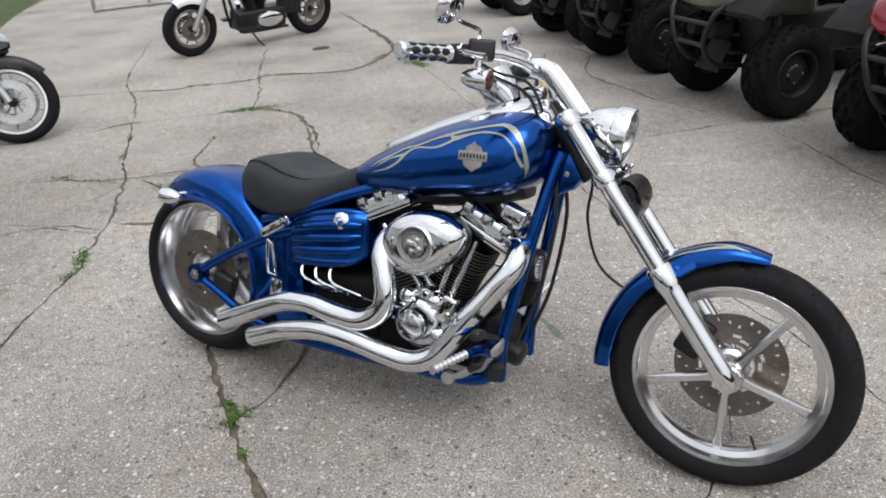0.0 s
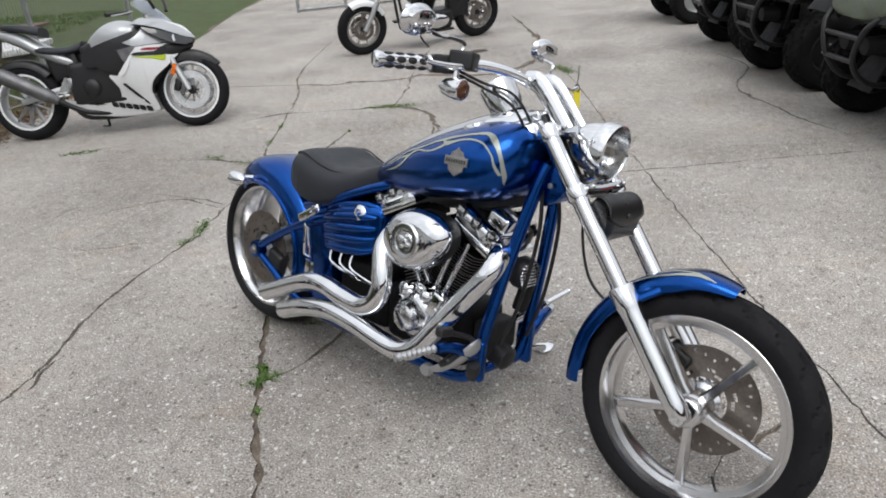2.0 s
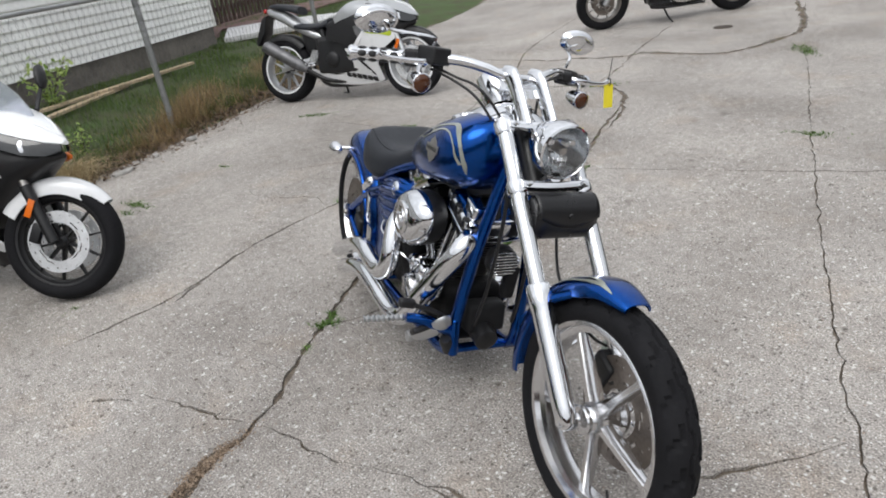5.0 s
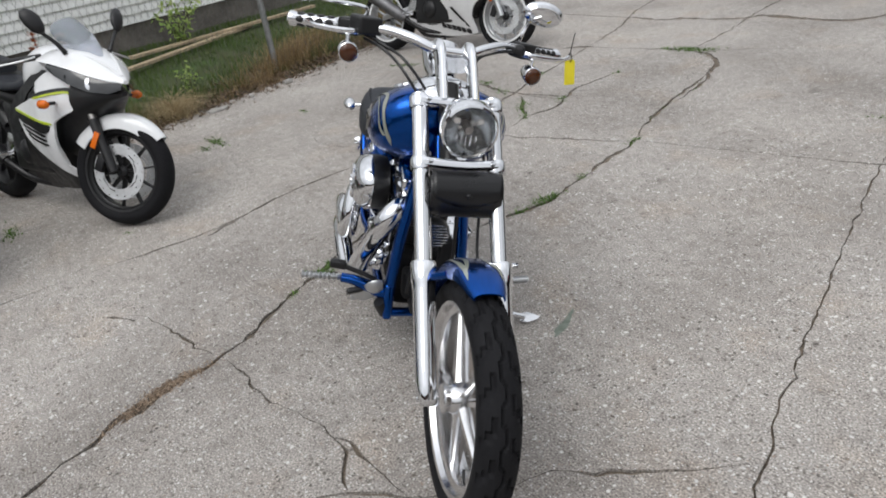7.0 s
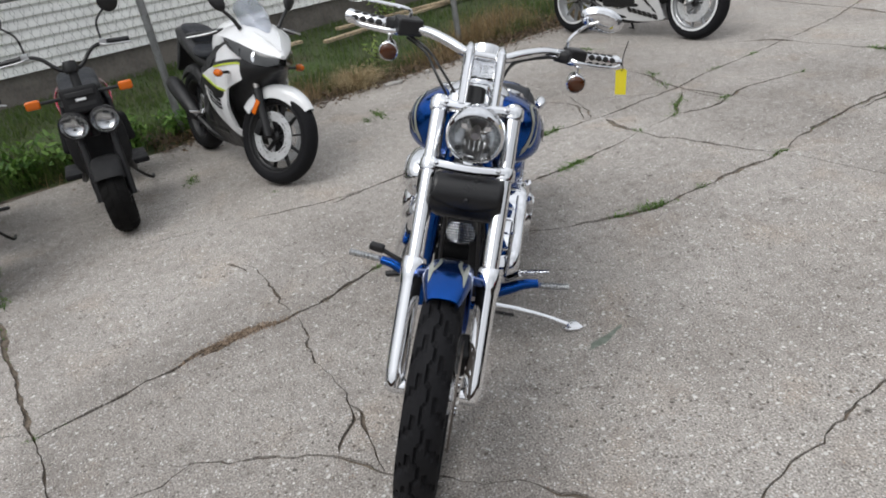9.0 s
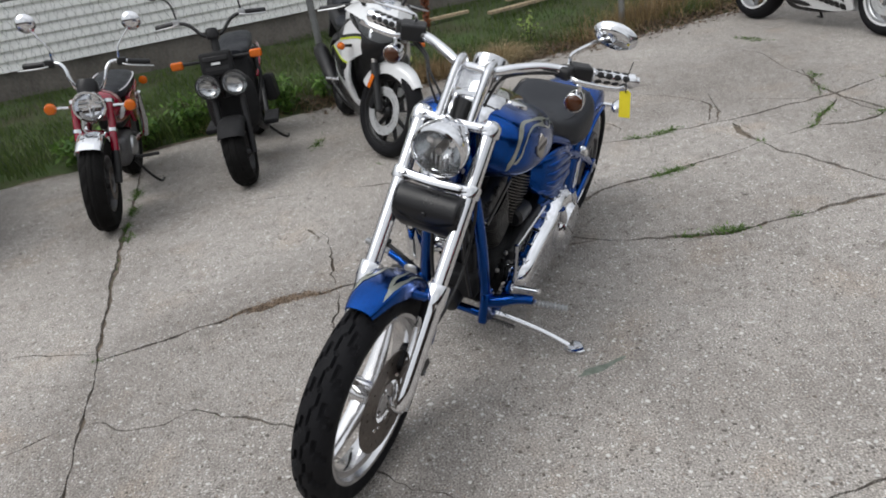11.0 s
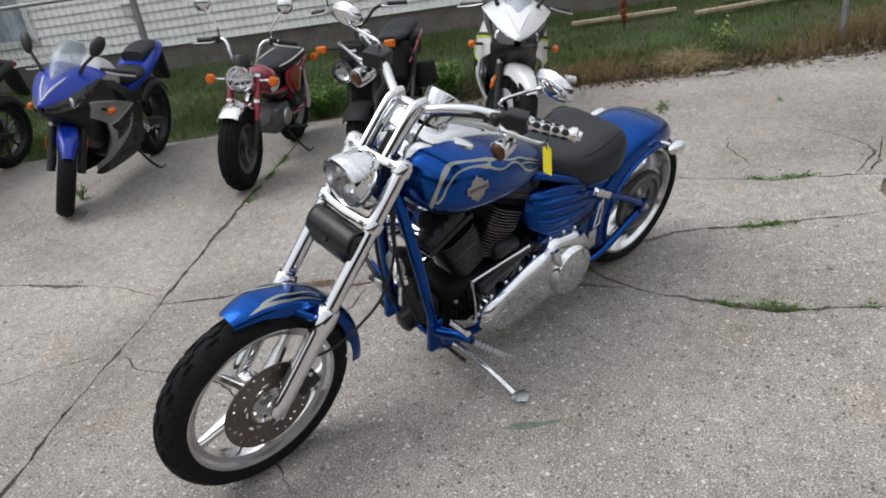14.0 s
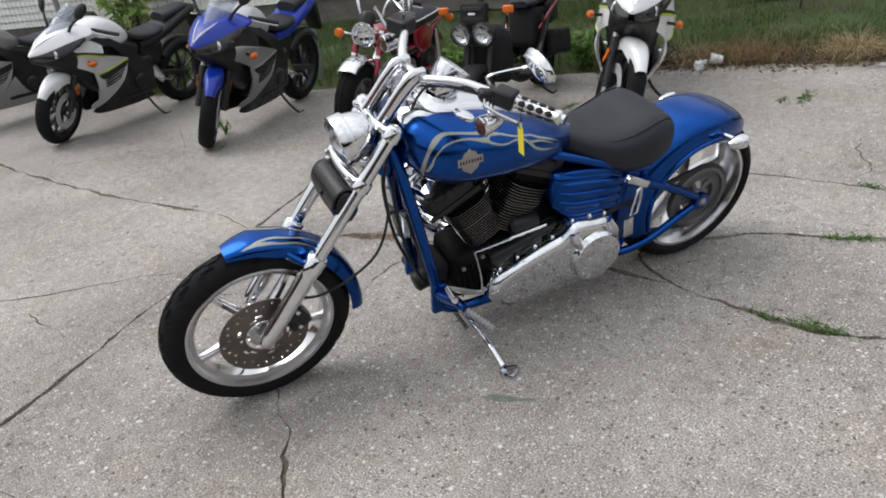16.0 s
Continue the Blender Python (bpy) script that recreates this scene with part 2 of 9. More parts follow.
EDGE_WEED = leaf_material("edge_weed_leaves", (0.045, 0.12, 0.018), (0.17, 0.30, 0.055), 0.35)
LEAF = leaf_material("shrub_leaves", (0.22, 0.36, 0.07), (0.55, 0.66, 0.24), 0.5)
BLUE = flake_paint("candy_blue_paint", (0.003, 0.080, 0.350), (0.0015, 0.036, 0.20), 0.2)
FLAME = material("pale_gold_flame_paint", (0.34, 0.36, 0.31), 0.34, 0.5, coat=0.7, vary=0.12, scale=20)
CHROME = material("chrome", (0.74, 0.75, 0.77), 0.012, 1.0, rough_vary=0.025, scale=6)
BRUSHED = material("polished_aluminium", (0.70, 0.70, 0.71), 0.13, 1.0, rough_vary=0.14, scale=5, bump=0.02, bump_scale=200)
CAST = material("cast_alloy", (0.52, 0.53, 0.54), 0.38, 1.0, rough_vary=0.2, scale=12, bump=0.06, bump_scale=180)
DARKCAST = material("dull_grey_alloy", (0.17, 0.17, 0.175), 0.45, 0.8, vary=0.4, scale=14, rough_vary=0.2, bump=0.1, bump_scale=120)
STEEL = material("bare_steel", (0.40, 0.38, 0.36), 0.33, 1.0, vary=0.25, scale=16, rough_vary=0.2)
BRIGHTDISC = material("bright_brake_disc", (0.62, 0.63, 0.64), 0.42, 0.55, vary=0.2, scale=14, rough_vary=0.1)
DISC = material("brake_disc_steel", (0.20, 0.175, 0.155), 0.36, 0.9, vary=0.3, scale=14, rough_vary=0.2)
RUBBER = material("tyre_rubber", (0.012, 0.012, 0.0135), 0.62, spec=0.13, vary=0.25, scale=10, bump=0.15, bump_scale=120, rough_vary=0.2)
GREY_RUBBER = material("dusty_tyre_rubber", (0.0085, 0.0083, 0.0082), 0.8, spec=0.15, vary=0.4, scale=9, bump=0.3, bump_scale=80)
LEATHER = material("black_vinyl", (0.016, 0.018, 0.023), 0.44, spec=0.4, bump=0.22, bump_scale=260, rough_vary=0.12, scale=7)
POUCH = material("black_leather", (0.007, 0.007, 0.008), 0.24, bump=0.14, bump_scale=160, rough_vary=0.15, scale=9)
BLACK = material("black_enamel", (0.010, 0.010, 0.011), 0.34, rough_vary=0.2, scale=12)
WRINKLE = material("black_wrinkle_engine_paint", (0.007, 0.007, 0.0075), 0.42, spec=0.10, bump=0.35, bump_scale=320, rough_vary=0.15, scale=10)
PLASTIC = material("black_plastic", (0.014, 0.014, 0.015), 0.55, spec=0.25, bump=0.1, bump_scale=300, rough_vary=0.2, scale=10)
SMOKE = material("smoked_screen", (0.66, 0.69, 0.75), 0.05, trans=0.85, ior=1.2)
DARKLENS = material("dark_headlamp_lens", (0.018, 0.020, 0.022), 0.07, coat=1.0, vary=0.5, scale=14)
REFLECTOR = material("dull_reflector", (0.55, 0.56, 0.57), 0.16, 0.95, vary=0.25, scale=25, bump=0.15, bump_scale=60)
LAMPGLASS = material("headlamp_glass", (0.96, 0.97, 0.98), 0.04, trans=1.0, ior=1.2, bump=0.25, bump_scale=70)
MIRROR = material("mirror_glass", (0.86, 0.87, 0.88), 0.01, 1.0)
AMBER = material("amber_lens", (0.62, 0.13, 0.005), 0.25, coat=0.2, bump=0.2, bump_scale=150)
SMOKED_AMBER = material("smoked_amber_lens", (0.060, 0.017, 0.004), 0.15, coat=0.7, spec=0.3, bump=0.2, bump_scale=150)
RED_LENS = material("red_lens", (0.42, 0.01, 0.01), 0.12, coat=0.7)
YELLOW = material("yellow_card", (0.78, 0.66, 0.03), 0.6, vary=0.06, scale=30)
WHITE = material("white_body_paint", (0.72, 0.73, 0.74), 0.22, coat=0.9, vary=0.05, scale=4)
SILVER = material("silver_body_paint", (0.40, 0.41, 0.42), 0.28, 0.5, coat=0.9, vary=0.06, scale=5)
GREY = material("grey_body_paint", (0.29, 0.29, 0.29), 0.3, 0.4, coat=0.8, vary=0.08, scale=5)
YBLUE = material("royal_blue_body_paint", (0.004, 0.030, 0.32), 0.3, 0.0, coat=0.35, spec=0.3, vary=0.06, scale=5)
RED = material("red_body_paint", (0.26, 0.003, 0.022), 0.18, 0.0, coat=0.9, vary=0.08, scale=5)
LIME = material("lime_graphic", (0.42, 0.52, 0.02), 0.3, coat=0.6)
OLIVE = material("olive_plastic", (0.13, 0.15, 0.11), 0.5, vary=0.25, scale=6, rough_vary=0.2)
SIDING = material("white_siding", (0.86, 0.865, 0.85), 0.65, vary=0.12, scale=2.5, bump=0.1, bump_scale=40)
FOUNDATION = material("grey_foundation", (0.16, 0.145, 0.13), 0.9, vary=0.35, scale=4, bump=0.5, bump_scale=30)
GALV = material("galvanised_steel", (0.33, 0.34, 0.34), 0.5, 0.7, vary=0.3, scale=10, rough_vary=0.2)
WIRE = material("dull_fence_wire", (0.14, 0.14, 0.135), 0.6, 0.4, vary=0.3, scale=10)
BOARD = material("weathered_board", (0.46, 0.36, 0.24), 0.8, vary=0.3, scale=5, bump=0.3, bump_scale=40)
GRAVEL = material("white_gravel", (0.60, 0.60, 0.60), 0.9, vary=0.35, scale=30, bump=0.9, bump_scale=60)
DARKWOOD = material("brown_stained_wood", (0.055, 0.032, 0.024), 0.8, vary=0.35, scale=5, bump=0.3, bump_scale=40)
PAPER = material("litter_paper", (0.70, 0.71, 0.72), 0.8, vary=0.15, scale=20)
MULCH = material("reddish_mulch", (0.17, 0.105, 0.095), 0.95, vary=0.4, scale=8, bump=0.8, bump_scale=40)
RUBBLE = material("old_rubble", (0.36, 0.35, 0.33), 0.9, vary=0.35, scale=20, bump=0.6, bump_scale=80)
# the window's pale bluish reflection is put into its base colour
WINPANE = material("sky_toned_window_pane", (0.42, 0.47, 0.55), 0.12, coat=1.0, vary=0.4, scale=5)
PEARL = material("pale_silver_paint", (0.52, 0.53, 0.54), 0.28, 0.3, coat=0.9, vary=0.06, scale=5)
PANE = material("window_pane", (0.30, 0.33, 0.36), 0.06, coat=1.0, vary=0.3, scale=3)
GREENSTAIN = material("green_stain", (0.16, 0.185, 0.155), 0.85, vary=0.4, scale=30)
IRON = material("cast_iron_cover", (0.07, 0.055, 0.045), 0.7, 0.3, vary=0.4, scale=14, bump=0.4, bump_scale=80)

# ---- mesh tools ----


def finish(name, bm, mat, parent=None, label="", angle=38, smooth=True):
    bmesh.ops.recalc_face_normals(bm, faces=bm.faces)
    me = bpy.data.meshes.new(name)
    bm.to_mesh(me)
    bm.free()
    me.materials.append(mat)
    if smooth:
        me.polygons.foreach_set("use_smooth", [True] * len(me.polygons))
        me.set_sharp_from_angle(angle=radians(angle))
    ob = new(name, me)
    ob.parent = parent
    if label:
        ob["label"] = label
    return ob


def part(name, bm, mat, parent, label="", angle=38):
    return finish(name, bm, mat, parent, label, angle)


def raw(name, verts, faces, mat, parent=None, smooth=False):
    me = bpy.data.meshes.new(name)
    me.from_pydata(verts, [], faces)
    me.materials.append(mat)
    if smooth:
        me.polygons.foreach_set("use_smooth", [True] * len(me.polygons))
    ob = new(name, me)
    ob.parent = parent
    return ob


def empty(name, m, label, category, group=""):
    ob = new(name)
    ob.matrix_world = m
    return tagged(ob, label, category, group)


def spline(points, per=6):
    """A Catmull-Rom line through points, with any number of columns."""
    p = np.array(points, float)
    if len(p) < 3:
        return p
    q = np.vstack([2 * p[0] - p[1], p, 2 * p[-1] - p[-2]])
    out = []
    for i in range(1, len(q) - 2):
        a, b, c, d = q[i - 1 : i + 3]
        for k in range(per):
            t = k / per
            out.append(0.5 * (2 * b + (c - a) * t + (2 * a - 5 * b + 4 * c - d) * t * t + (3 * b - a - 3 * c + d) * t**3))
    out.append(p[-1])
    return np.array(out)


def skin(bm, rings, closed=True, caps=True):
    """Faces between rings of equal length."""
    vs = [[bm.verts.new(p) for p in ring] for ring in rings]
    n = len(vs[0])
    for a, b in zip(vs, vs[1:]):
        for i in range(n if closed else n - 1):
            j = (i + 1) % n
            bm.faces.new((a[i], a[j], b[j], b[i]))
    if caps and closed:
        bm.faces.new(vs[0][::-1])
        bm.faces.new(vs[-1])
    return vs


def tube(bm, points, radius, seg=10, caps=True, flat=1.0):
    """A round bar along points; radius may be one number or one a point; flat squeezes the section sideways."""
    p = np.array(points, float)
    rad = np.broadcast_to(np.array(radius, float), (len(p),)) if np.ndim(radius) == 0 or len(np.atleast_1d(radius)) == len(p) else np.interp(
        np.linspace(0, 1, len(p)), np.linspace(0, 1, len(radius)), radius)
    t = np.gradient(p, axis=0)
    t /= np.linalg.norm(t, axis=1)[:, None] + 1e-12
    ref = np.array([0, 0, 1.0]) if abs(t[0][2]) < 0.9 else np.array([0, 1.0, 0])
    rings = []
    u = np.cross(t[0], ref)
    for i in range(len(p)):
        u = u - t[i] * (u @ t[i])
        u /= np.linalg.norm(u)
        v = np.cross(t[i], u)
        a = np.linspace(0, 2 * np.pi, seg, endpoint=False)
        rings.append(p[i] + rad[i] * (np.cos(a)[:, None] * u * flat + np.sin(a)[:, None] * v))
    skin(bm, rings, True, caps)
    return bm


def lathe(bm, profile, m=None, seg=48, loop=False):
    """Turns a profile of (radius, height) round the z axis of m. loop: the profile closes on itself."""
    m = m or Matrix()
    prof = list(profile) + ([profile[0]] if loop else [])
    rings = []
    for r, h in prof:
        rings.append([m @ Vector((r * math.cos(a), r * math.sin(a), h)) for a in np.linspace(0, 2 * math.pi, seg, endpoint=False)])
    vs = []
    for ring, (r, h) in zip(rings, prof):
        vs.append([bm.verts.new(m @ Vector((0, 0, h)))] if r < 1e-6 else [bm.verts.new(p) for p in ring])
    for a, b in zip(vs, vs[1:]):
        for i in range(seg):
            j = (i + 1) % seg
            if len(a) == 1 and len(b) == 1:
                continue
            if len(a) == 1:
                bm.faces.new((a[0], b[i], b[j]))
            elif len(b) == 1:
                bm.faces.new((a[i], a[j], b[0]))
            else:
                bm.faces.new((a[i], a[j], b[j], b[i]))
    if loop:
        bmesh.ops.remove_doubles(bm, verts=bm.verts, dist=1e-6)
    return bm


def block(bm, size, m=None, bevel=0.0, seg=2):
    """A box of that size round m's origin, its edges rounded."""
    r = bmesh.ops.create_cube(bm, size=1.0, matrix=(m or Matrix()) @ Matrix.Diagonal((*size, 1)))
    if bevel:
        edges = {e for v in r["verts"] for e in v.link_edges}
        bmesh.ops.bevel(bm, geom=list(edges), offset=bevel, segments=seg, profile=0.6, affect="EDGES")
    return bm


def slab(bm, outline, depth, m=None, bevel=0.0):
    """A plate: an outline of (x, y) in m's plane, depth along its z, its edges rounded."""
    m = m or Matrix()
    a = [bm.verts.new(m @ Vector((x, y, 0))) for x, y in outline]
    b = [bm.verts.new(m @ Vector((x, y, depth))) for x, y in outline]
    n = len(a)
    made = [bm.faces.new(a[::-1]), bm.faces.new(b)]
    for i in range(n):
        made.append(bm.faces.new((a[i], a[(i + 1) % n], b[(i + 1) % n], b[i])))
    if bevel:
        edges = {e for f in made[:2] for e in f.edges}
        bmesh.ops.bevel(bm, geom=list(edges), offset=bevel, segments=2, profile=0.6, affect="EDGES")
    return bm


def axis(at, way, spin=0.0):
    """A pose at a point whose z axis points that way."""
    return Matrix.Translation(at) @ Vector(way).to_track_quat("Z", "Y").to_matrix().to_4x4() @ Matrix.Rotation(spin, 4, "Z")


def oval(hw, z0, z1, x, n=2.5, low=0.45, k=28, low_n=None):
    """A rounded section across y at x between heights z0 and z1, widest at the fraction low of its height."""
    zc = z0 + low * (z1 - z0)
    out = []
    for a in np.linspace(0, 2 * np.pi, k, endpoint=False):
        c, s = math.cos(a), math.sin(a)
        e = n if s >= 0 else (low_n or n)
        y = hw * math.copysign(abs(c) ** (2 / e), c)
        z = zc + (z1 - zc if s >= 0 else zc - z0) * math.copysign(abs(s) ** (2 / e), s)
        out.append((x, y, z))
    return out


Y_AXIS = Matrix.Rotation(-math.pi / 2, 4, "X")  # z turned to +y

# ---- ground: lot, cracks, lawn ----
from mathutils.geometry import delaunay_2d_cdt

NRM, ALONG = Vector((-0.922, -0.386, 0)), Vector((-0.386, 0.922, 0))  # towards the house, along its wall


def yard(d, s, z=0.0):
    """A place d metres towards the house and s metres along its wall."""
    return NRM * d + ALONG * s + Vector((0, 0, z))


def yard_height(d):
    return float(np.interp(d, [3.1, 3.5, 5.8, 9.0, 60.0], [-0.012, 0.05, 0.27, 0.33, 0.4]))


def edge_d(s):
    """The ragged edge of the concrete."""
    return 3.14 + 0.07 * math.sin(0.9 * s) + 0.05 * noise.noise((s * 1.7, 3.0, 0)) + 0.02 * noise.noise((s * 9, 1.0, 0)) - 0.35 * max(0.0, min(1.0, (s - 7) / 4))


CRACKS = [  # width, roughness, line
    (0.021, 1.0, [(-0.90, 2.16), (-0.80, 1.93), (-0.71, 1.77), (-0.59, 1.58), (-0.50, 1.40), (-0.40, 1.24), (-0.28, 1.02), (-0.22, 0.74), (-0.13, 0.55), (-0.01, 0.33), (0.10, 0.07)]),
    (0.015, 1.0, [(-0.80, 1.93), (-0.57, 2.00), (-0.44, 2.20), (-0.39, 2.50), (-0.37, 2.72), (-0.45, 3.03), (-0.53, 3.35), (-0.60, 3.63), (-0.85, 4.13), (-1.12, 4.95), (-1.31, 5.28), (-1.68, 5.47)]),
    (0.014, 1.0, [(-0.62, 1.55), (-0.55, 1.62), (-0.48, 1.79), (-0.44, 1.96), (-0.44, 2.20)]),
    (0.011, 0.8, [(-1.47, -0.49), (-1.53, 0.28), (-1.54, 0.78), (-1.51, 1.35), (-1.68, 1.93), (-1.71, 2.45), (-1.70, 2.68), (-1.77, 2.87), (-1.80, 3.05), (-1.86, 3.34), (-1.94, 3.52), (-2.02, 3.82), (-2.15, 4.10), (-2.25, 4.30), (-2.44, 4.80), (-2.93, 5.98), (-3.48, 6.99), (-4.30, 9.49)]),
    (0.045, 1.0, [(-4.16, 6.33), (-3.07, 6.39), (-2.77, 6.37), (-2.57, 6.50), (-2.27, 6.54), (-1.99, 6.64), (-1.92, 6.79), (-1.53, 6.75), (-1.07, 6.81), (-0.83, 7.38), (-0.85, 8.20), (-1.99, 11.15)]),
    (0.024, 1.0, [(-2.99, 4.90), (-2.70, 5.21), (-2.40, 5.28), (-1.90, 5.42), (-1.70, 5.46), (-1.39, 5.36), (-1.14, 5.04), (-0.94, 4.52), (-0.85, 4.15)]),
    (0.011, 1.3, [(-2.39, 8.51), (-2.03, 6.88), (-1.81, 6.15), (-1.70, 5.46)]),
    (0.012, 1.2, [(1.00, 7.60), (1.28, 6.94), (1.17, 6.11), (1.46, 5.35), (1.81, 4.73)]),
    (0.008, 0.35, [(-0.60, 3.63), (-0.05, 3.79), (0.68, 4.03), (1.31, 4.27), (2.02, 4.49), (3.2, 4.85)]),
    (0.007, 0.8, [(2.02, 4.49), (2.18, 3.93), (2.30, 3.28), (2.60, 2.2)]),
    (0.0050, 0.8, [(-0.83, 7.38), (-0.43, 6.93), (0.37, 4.60), (0.97, 2.88), (1.12, 2.50), (1.26, 2.12), (1.33, 1.97), (1.62, 1.15), (1.95, 0.2)]),
    (0.007, 1.1, [(0.46, 0.42), (0.49, 0.63), (0.56, 0.83), (0.66, 1.08), (0.78, 1.19), (0.89, 1.33), (0.95, 1.44), (1.00, 1.56), (1.18, 1.77), (1.33, 1.97)]),
    (0.006, 1.1, [(-0.28, 1.02), (0.10, 1.07), (0.40, 1.14), (0.55, 1.17), (0.80, 1.20)]),
    (0.005, 1.3, [(-0.98, 0.74), (-0.84, 0.85), (-0.58, 0.93), (-0.30, 1.00)]),
    (0.007, 1.0, [(0.66, 1.08), (0.55, 1.12), (0.40, 1.14)]),
    (0.012, 0.45, [(2.5, 1.0), (1.49, 0.60), (0.79, 0.31), (0.10, 0.06), (-0.90, -0.33), (-2.13, -0.77), (-2.7, -1.0)]),
    (0.014, 1.0, [(0.24, -4.0), (0.21, -2.29), (0.10, -0.96), (0.00, -0.45), (0.05, 0.04)]),
    (0.008, 1.0, [(1.60, -0.9), (1.07, -0.36), (0.66, -0.02), (0.50, 0.20)]),
    (0.014, 0.7, [(-0.76, 1.98), (-0.87, 2.15), (-1.03, 2.36), (-1.11, 2.62), (-1.20, 2.83), (-1.27, 3.06), (-1.39, 3.24)]),
    (0.022, 1.2, [(-1.37, 3.24), (-1.57, 3.21), (-1.76, 3.21)]),
    (0.014, 0.8, [(-1.39, 3.24), (-1.21, 3.29), (-1.09, 3.37), (-0.90, 3.45), (-0.60, 3.60)]),
    (0.014, 0.8, [(-1.40, 3.30), (-1.49, 3.47), (-1.54, 3.59), (-1.68, 3.69), (-1.81, 3.80), (-2.02, 3.93)]),
    (0.014, 0.8, [(-1.54, 3.59), (-1.51, 3.73), (-1.54, 3.90), (-1.62, 4.02)]),
    (0.012, 0.8, [(-2.03, 3.93), (-1.79, 3.95), (-1.62, 4.02), (-1.72, 4.25), (-1.76, 4.72)]),
    (0.009, 0.8, [(-2.79, 2.74), (-2.52, 3.00), (-2.25, 3.18), (-2.08, 3.16), (-1.82, 3.08)]),
    (0.010, 0.8, [(-3.58, 3.79), (-3.32, 3.93), (-2.86, 3.90), (-2.53, 3.95), (-2.23, 3.90), (-2.03, 3.83)]),
    (0.011, 1.0, [(-2.72, 3.99), (-2.15, 3.92), (-1.70, 4.03), (-1.38, 4.20)]),
    (0.005, 1.0, [(-2.23, 3.40), (-2.07, 3.66), (-2.02, 3.91)]),
    (0.004, 1.0, [(-1.60, 5.39), (-1.25, 5.50), (-0.91, 5.76)]),
    (0.008, 1.2, [(-2.48, 3.25), (-2.12, 3.22), (-1.81, 3.12)]),
    (0.004, 1.2, [(-2.60, 2.45), (-2.30, 2.42), (-1.98, 2.56), (-1.76, 2.50)]),
    (0.004, 1.2, [(0.50, 0.20), (0.55, 0.48), (0.49, 0.63)]),
    (0.007, 1.2, [(-1.81, 3.27), (-1.68, 3.24), (-1.56, 3.26)]),
    (0.010, 1.2, [(-0.91, 6.82), (-0.90, 7.36), (-0.75, 7.68), (-0.94, 8.41), (-1.27, 9.56)]),
    (0.004, 1.0, [(0.07, -2.66), (-0.33, -2.39), (-0.66, -2.09)]),
    (0.005, 1.3, [(1.17, -0.34), (1.13, -0.11), (1.14, 0.15), (1.15, 0.42)]),
    (0.006, 1.3, [(-1.65, 5.49), (-1.44, 5.58), (-0.85, 5.87)]),
    (0.003, 1.4, [(-1.05, -2.6), (-0.80, -2.1), (-0.55, -1.7)]),
    (0.004, 1.4, [(-3.30, 4.70), (-2.92, 4.90)]),
    (0.026, 1.2, [(-0.26, 0.86), (-0.20, 0.76), (-0.14, 0.62)]),
    (0.014, 1.3, [(-0.97, 0.73), (-0.90, 0.77), (-0.82, 0.82)]),
    (0.020, 1.3, [(-1.52, 1.52), (-1.49, 1.42), (-1.46, 1.32)]),
    (0.003, 0.8, [(-1.46, 1.31), (-1.29, 1.37), (-1.01, 1.50)]),
]


def crack_strip(width, rough, line, seed):
    """The outline of an open crack: a wandering line with ragged banks, closing to a point at both ends."""
    p = spline([(x, y) for x, y in line], 1 + 0 * seed) if len(line) < 3 else spline(line, 8)
    steps = np.r_[0, np.cumsum(np.linalg.norm(np.diff(p, axis=0), axis=1))]
    n = max(6, int(steps[-1] / 0.03))
    at = np.linspace(0, steps[-1], n)
    q = np.stack([np.interp(at, steps, p[:, k]) for k in (0, 1)], 1)
    t = np.gradient(q, axis=0)
    t /= np.linalg.norm(t, axis=1)[:, None]
    side = np.stack([-t[:, 1], t[:, 0]], 1)
    left, right = [], []
    for i in range(n):
        wob = rough * (0.022 * noise.noise((at[i] * 2.1, seed, 0)) + 0.022 * noise.noise((at[i] * 9, seed, 5)) + 0.013 * noise.noise((at[i] * 25, seed, 9)))
        wide = 1.9 * width * max(0.22, 0.72 + 1.1 * noise.noise((at[i] * 2.9, seed, 20)) + 0.85 * noise.noise((at[i] * 16, seed, 30)) + 0.4 * noise.noise((at[i] * 47, seed, 40)))
        ends = min(1.0, 0.12 + 4 * min(i, n - 1 - i) / n)
        wob *= min(1.0, 6 * min(i, n - 1 - i) / n)
        wide = max(0.0012, wide * ends) / 2
        c = q[i] + side[i] * wob
        left.append(c + side[i] * wide)
        right.append(c - side[i] * wide)
    return left + right[::-1]


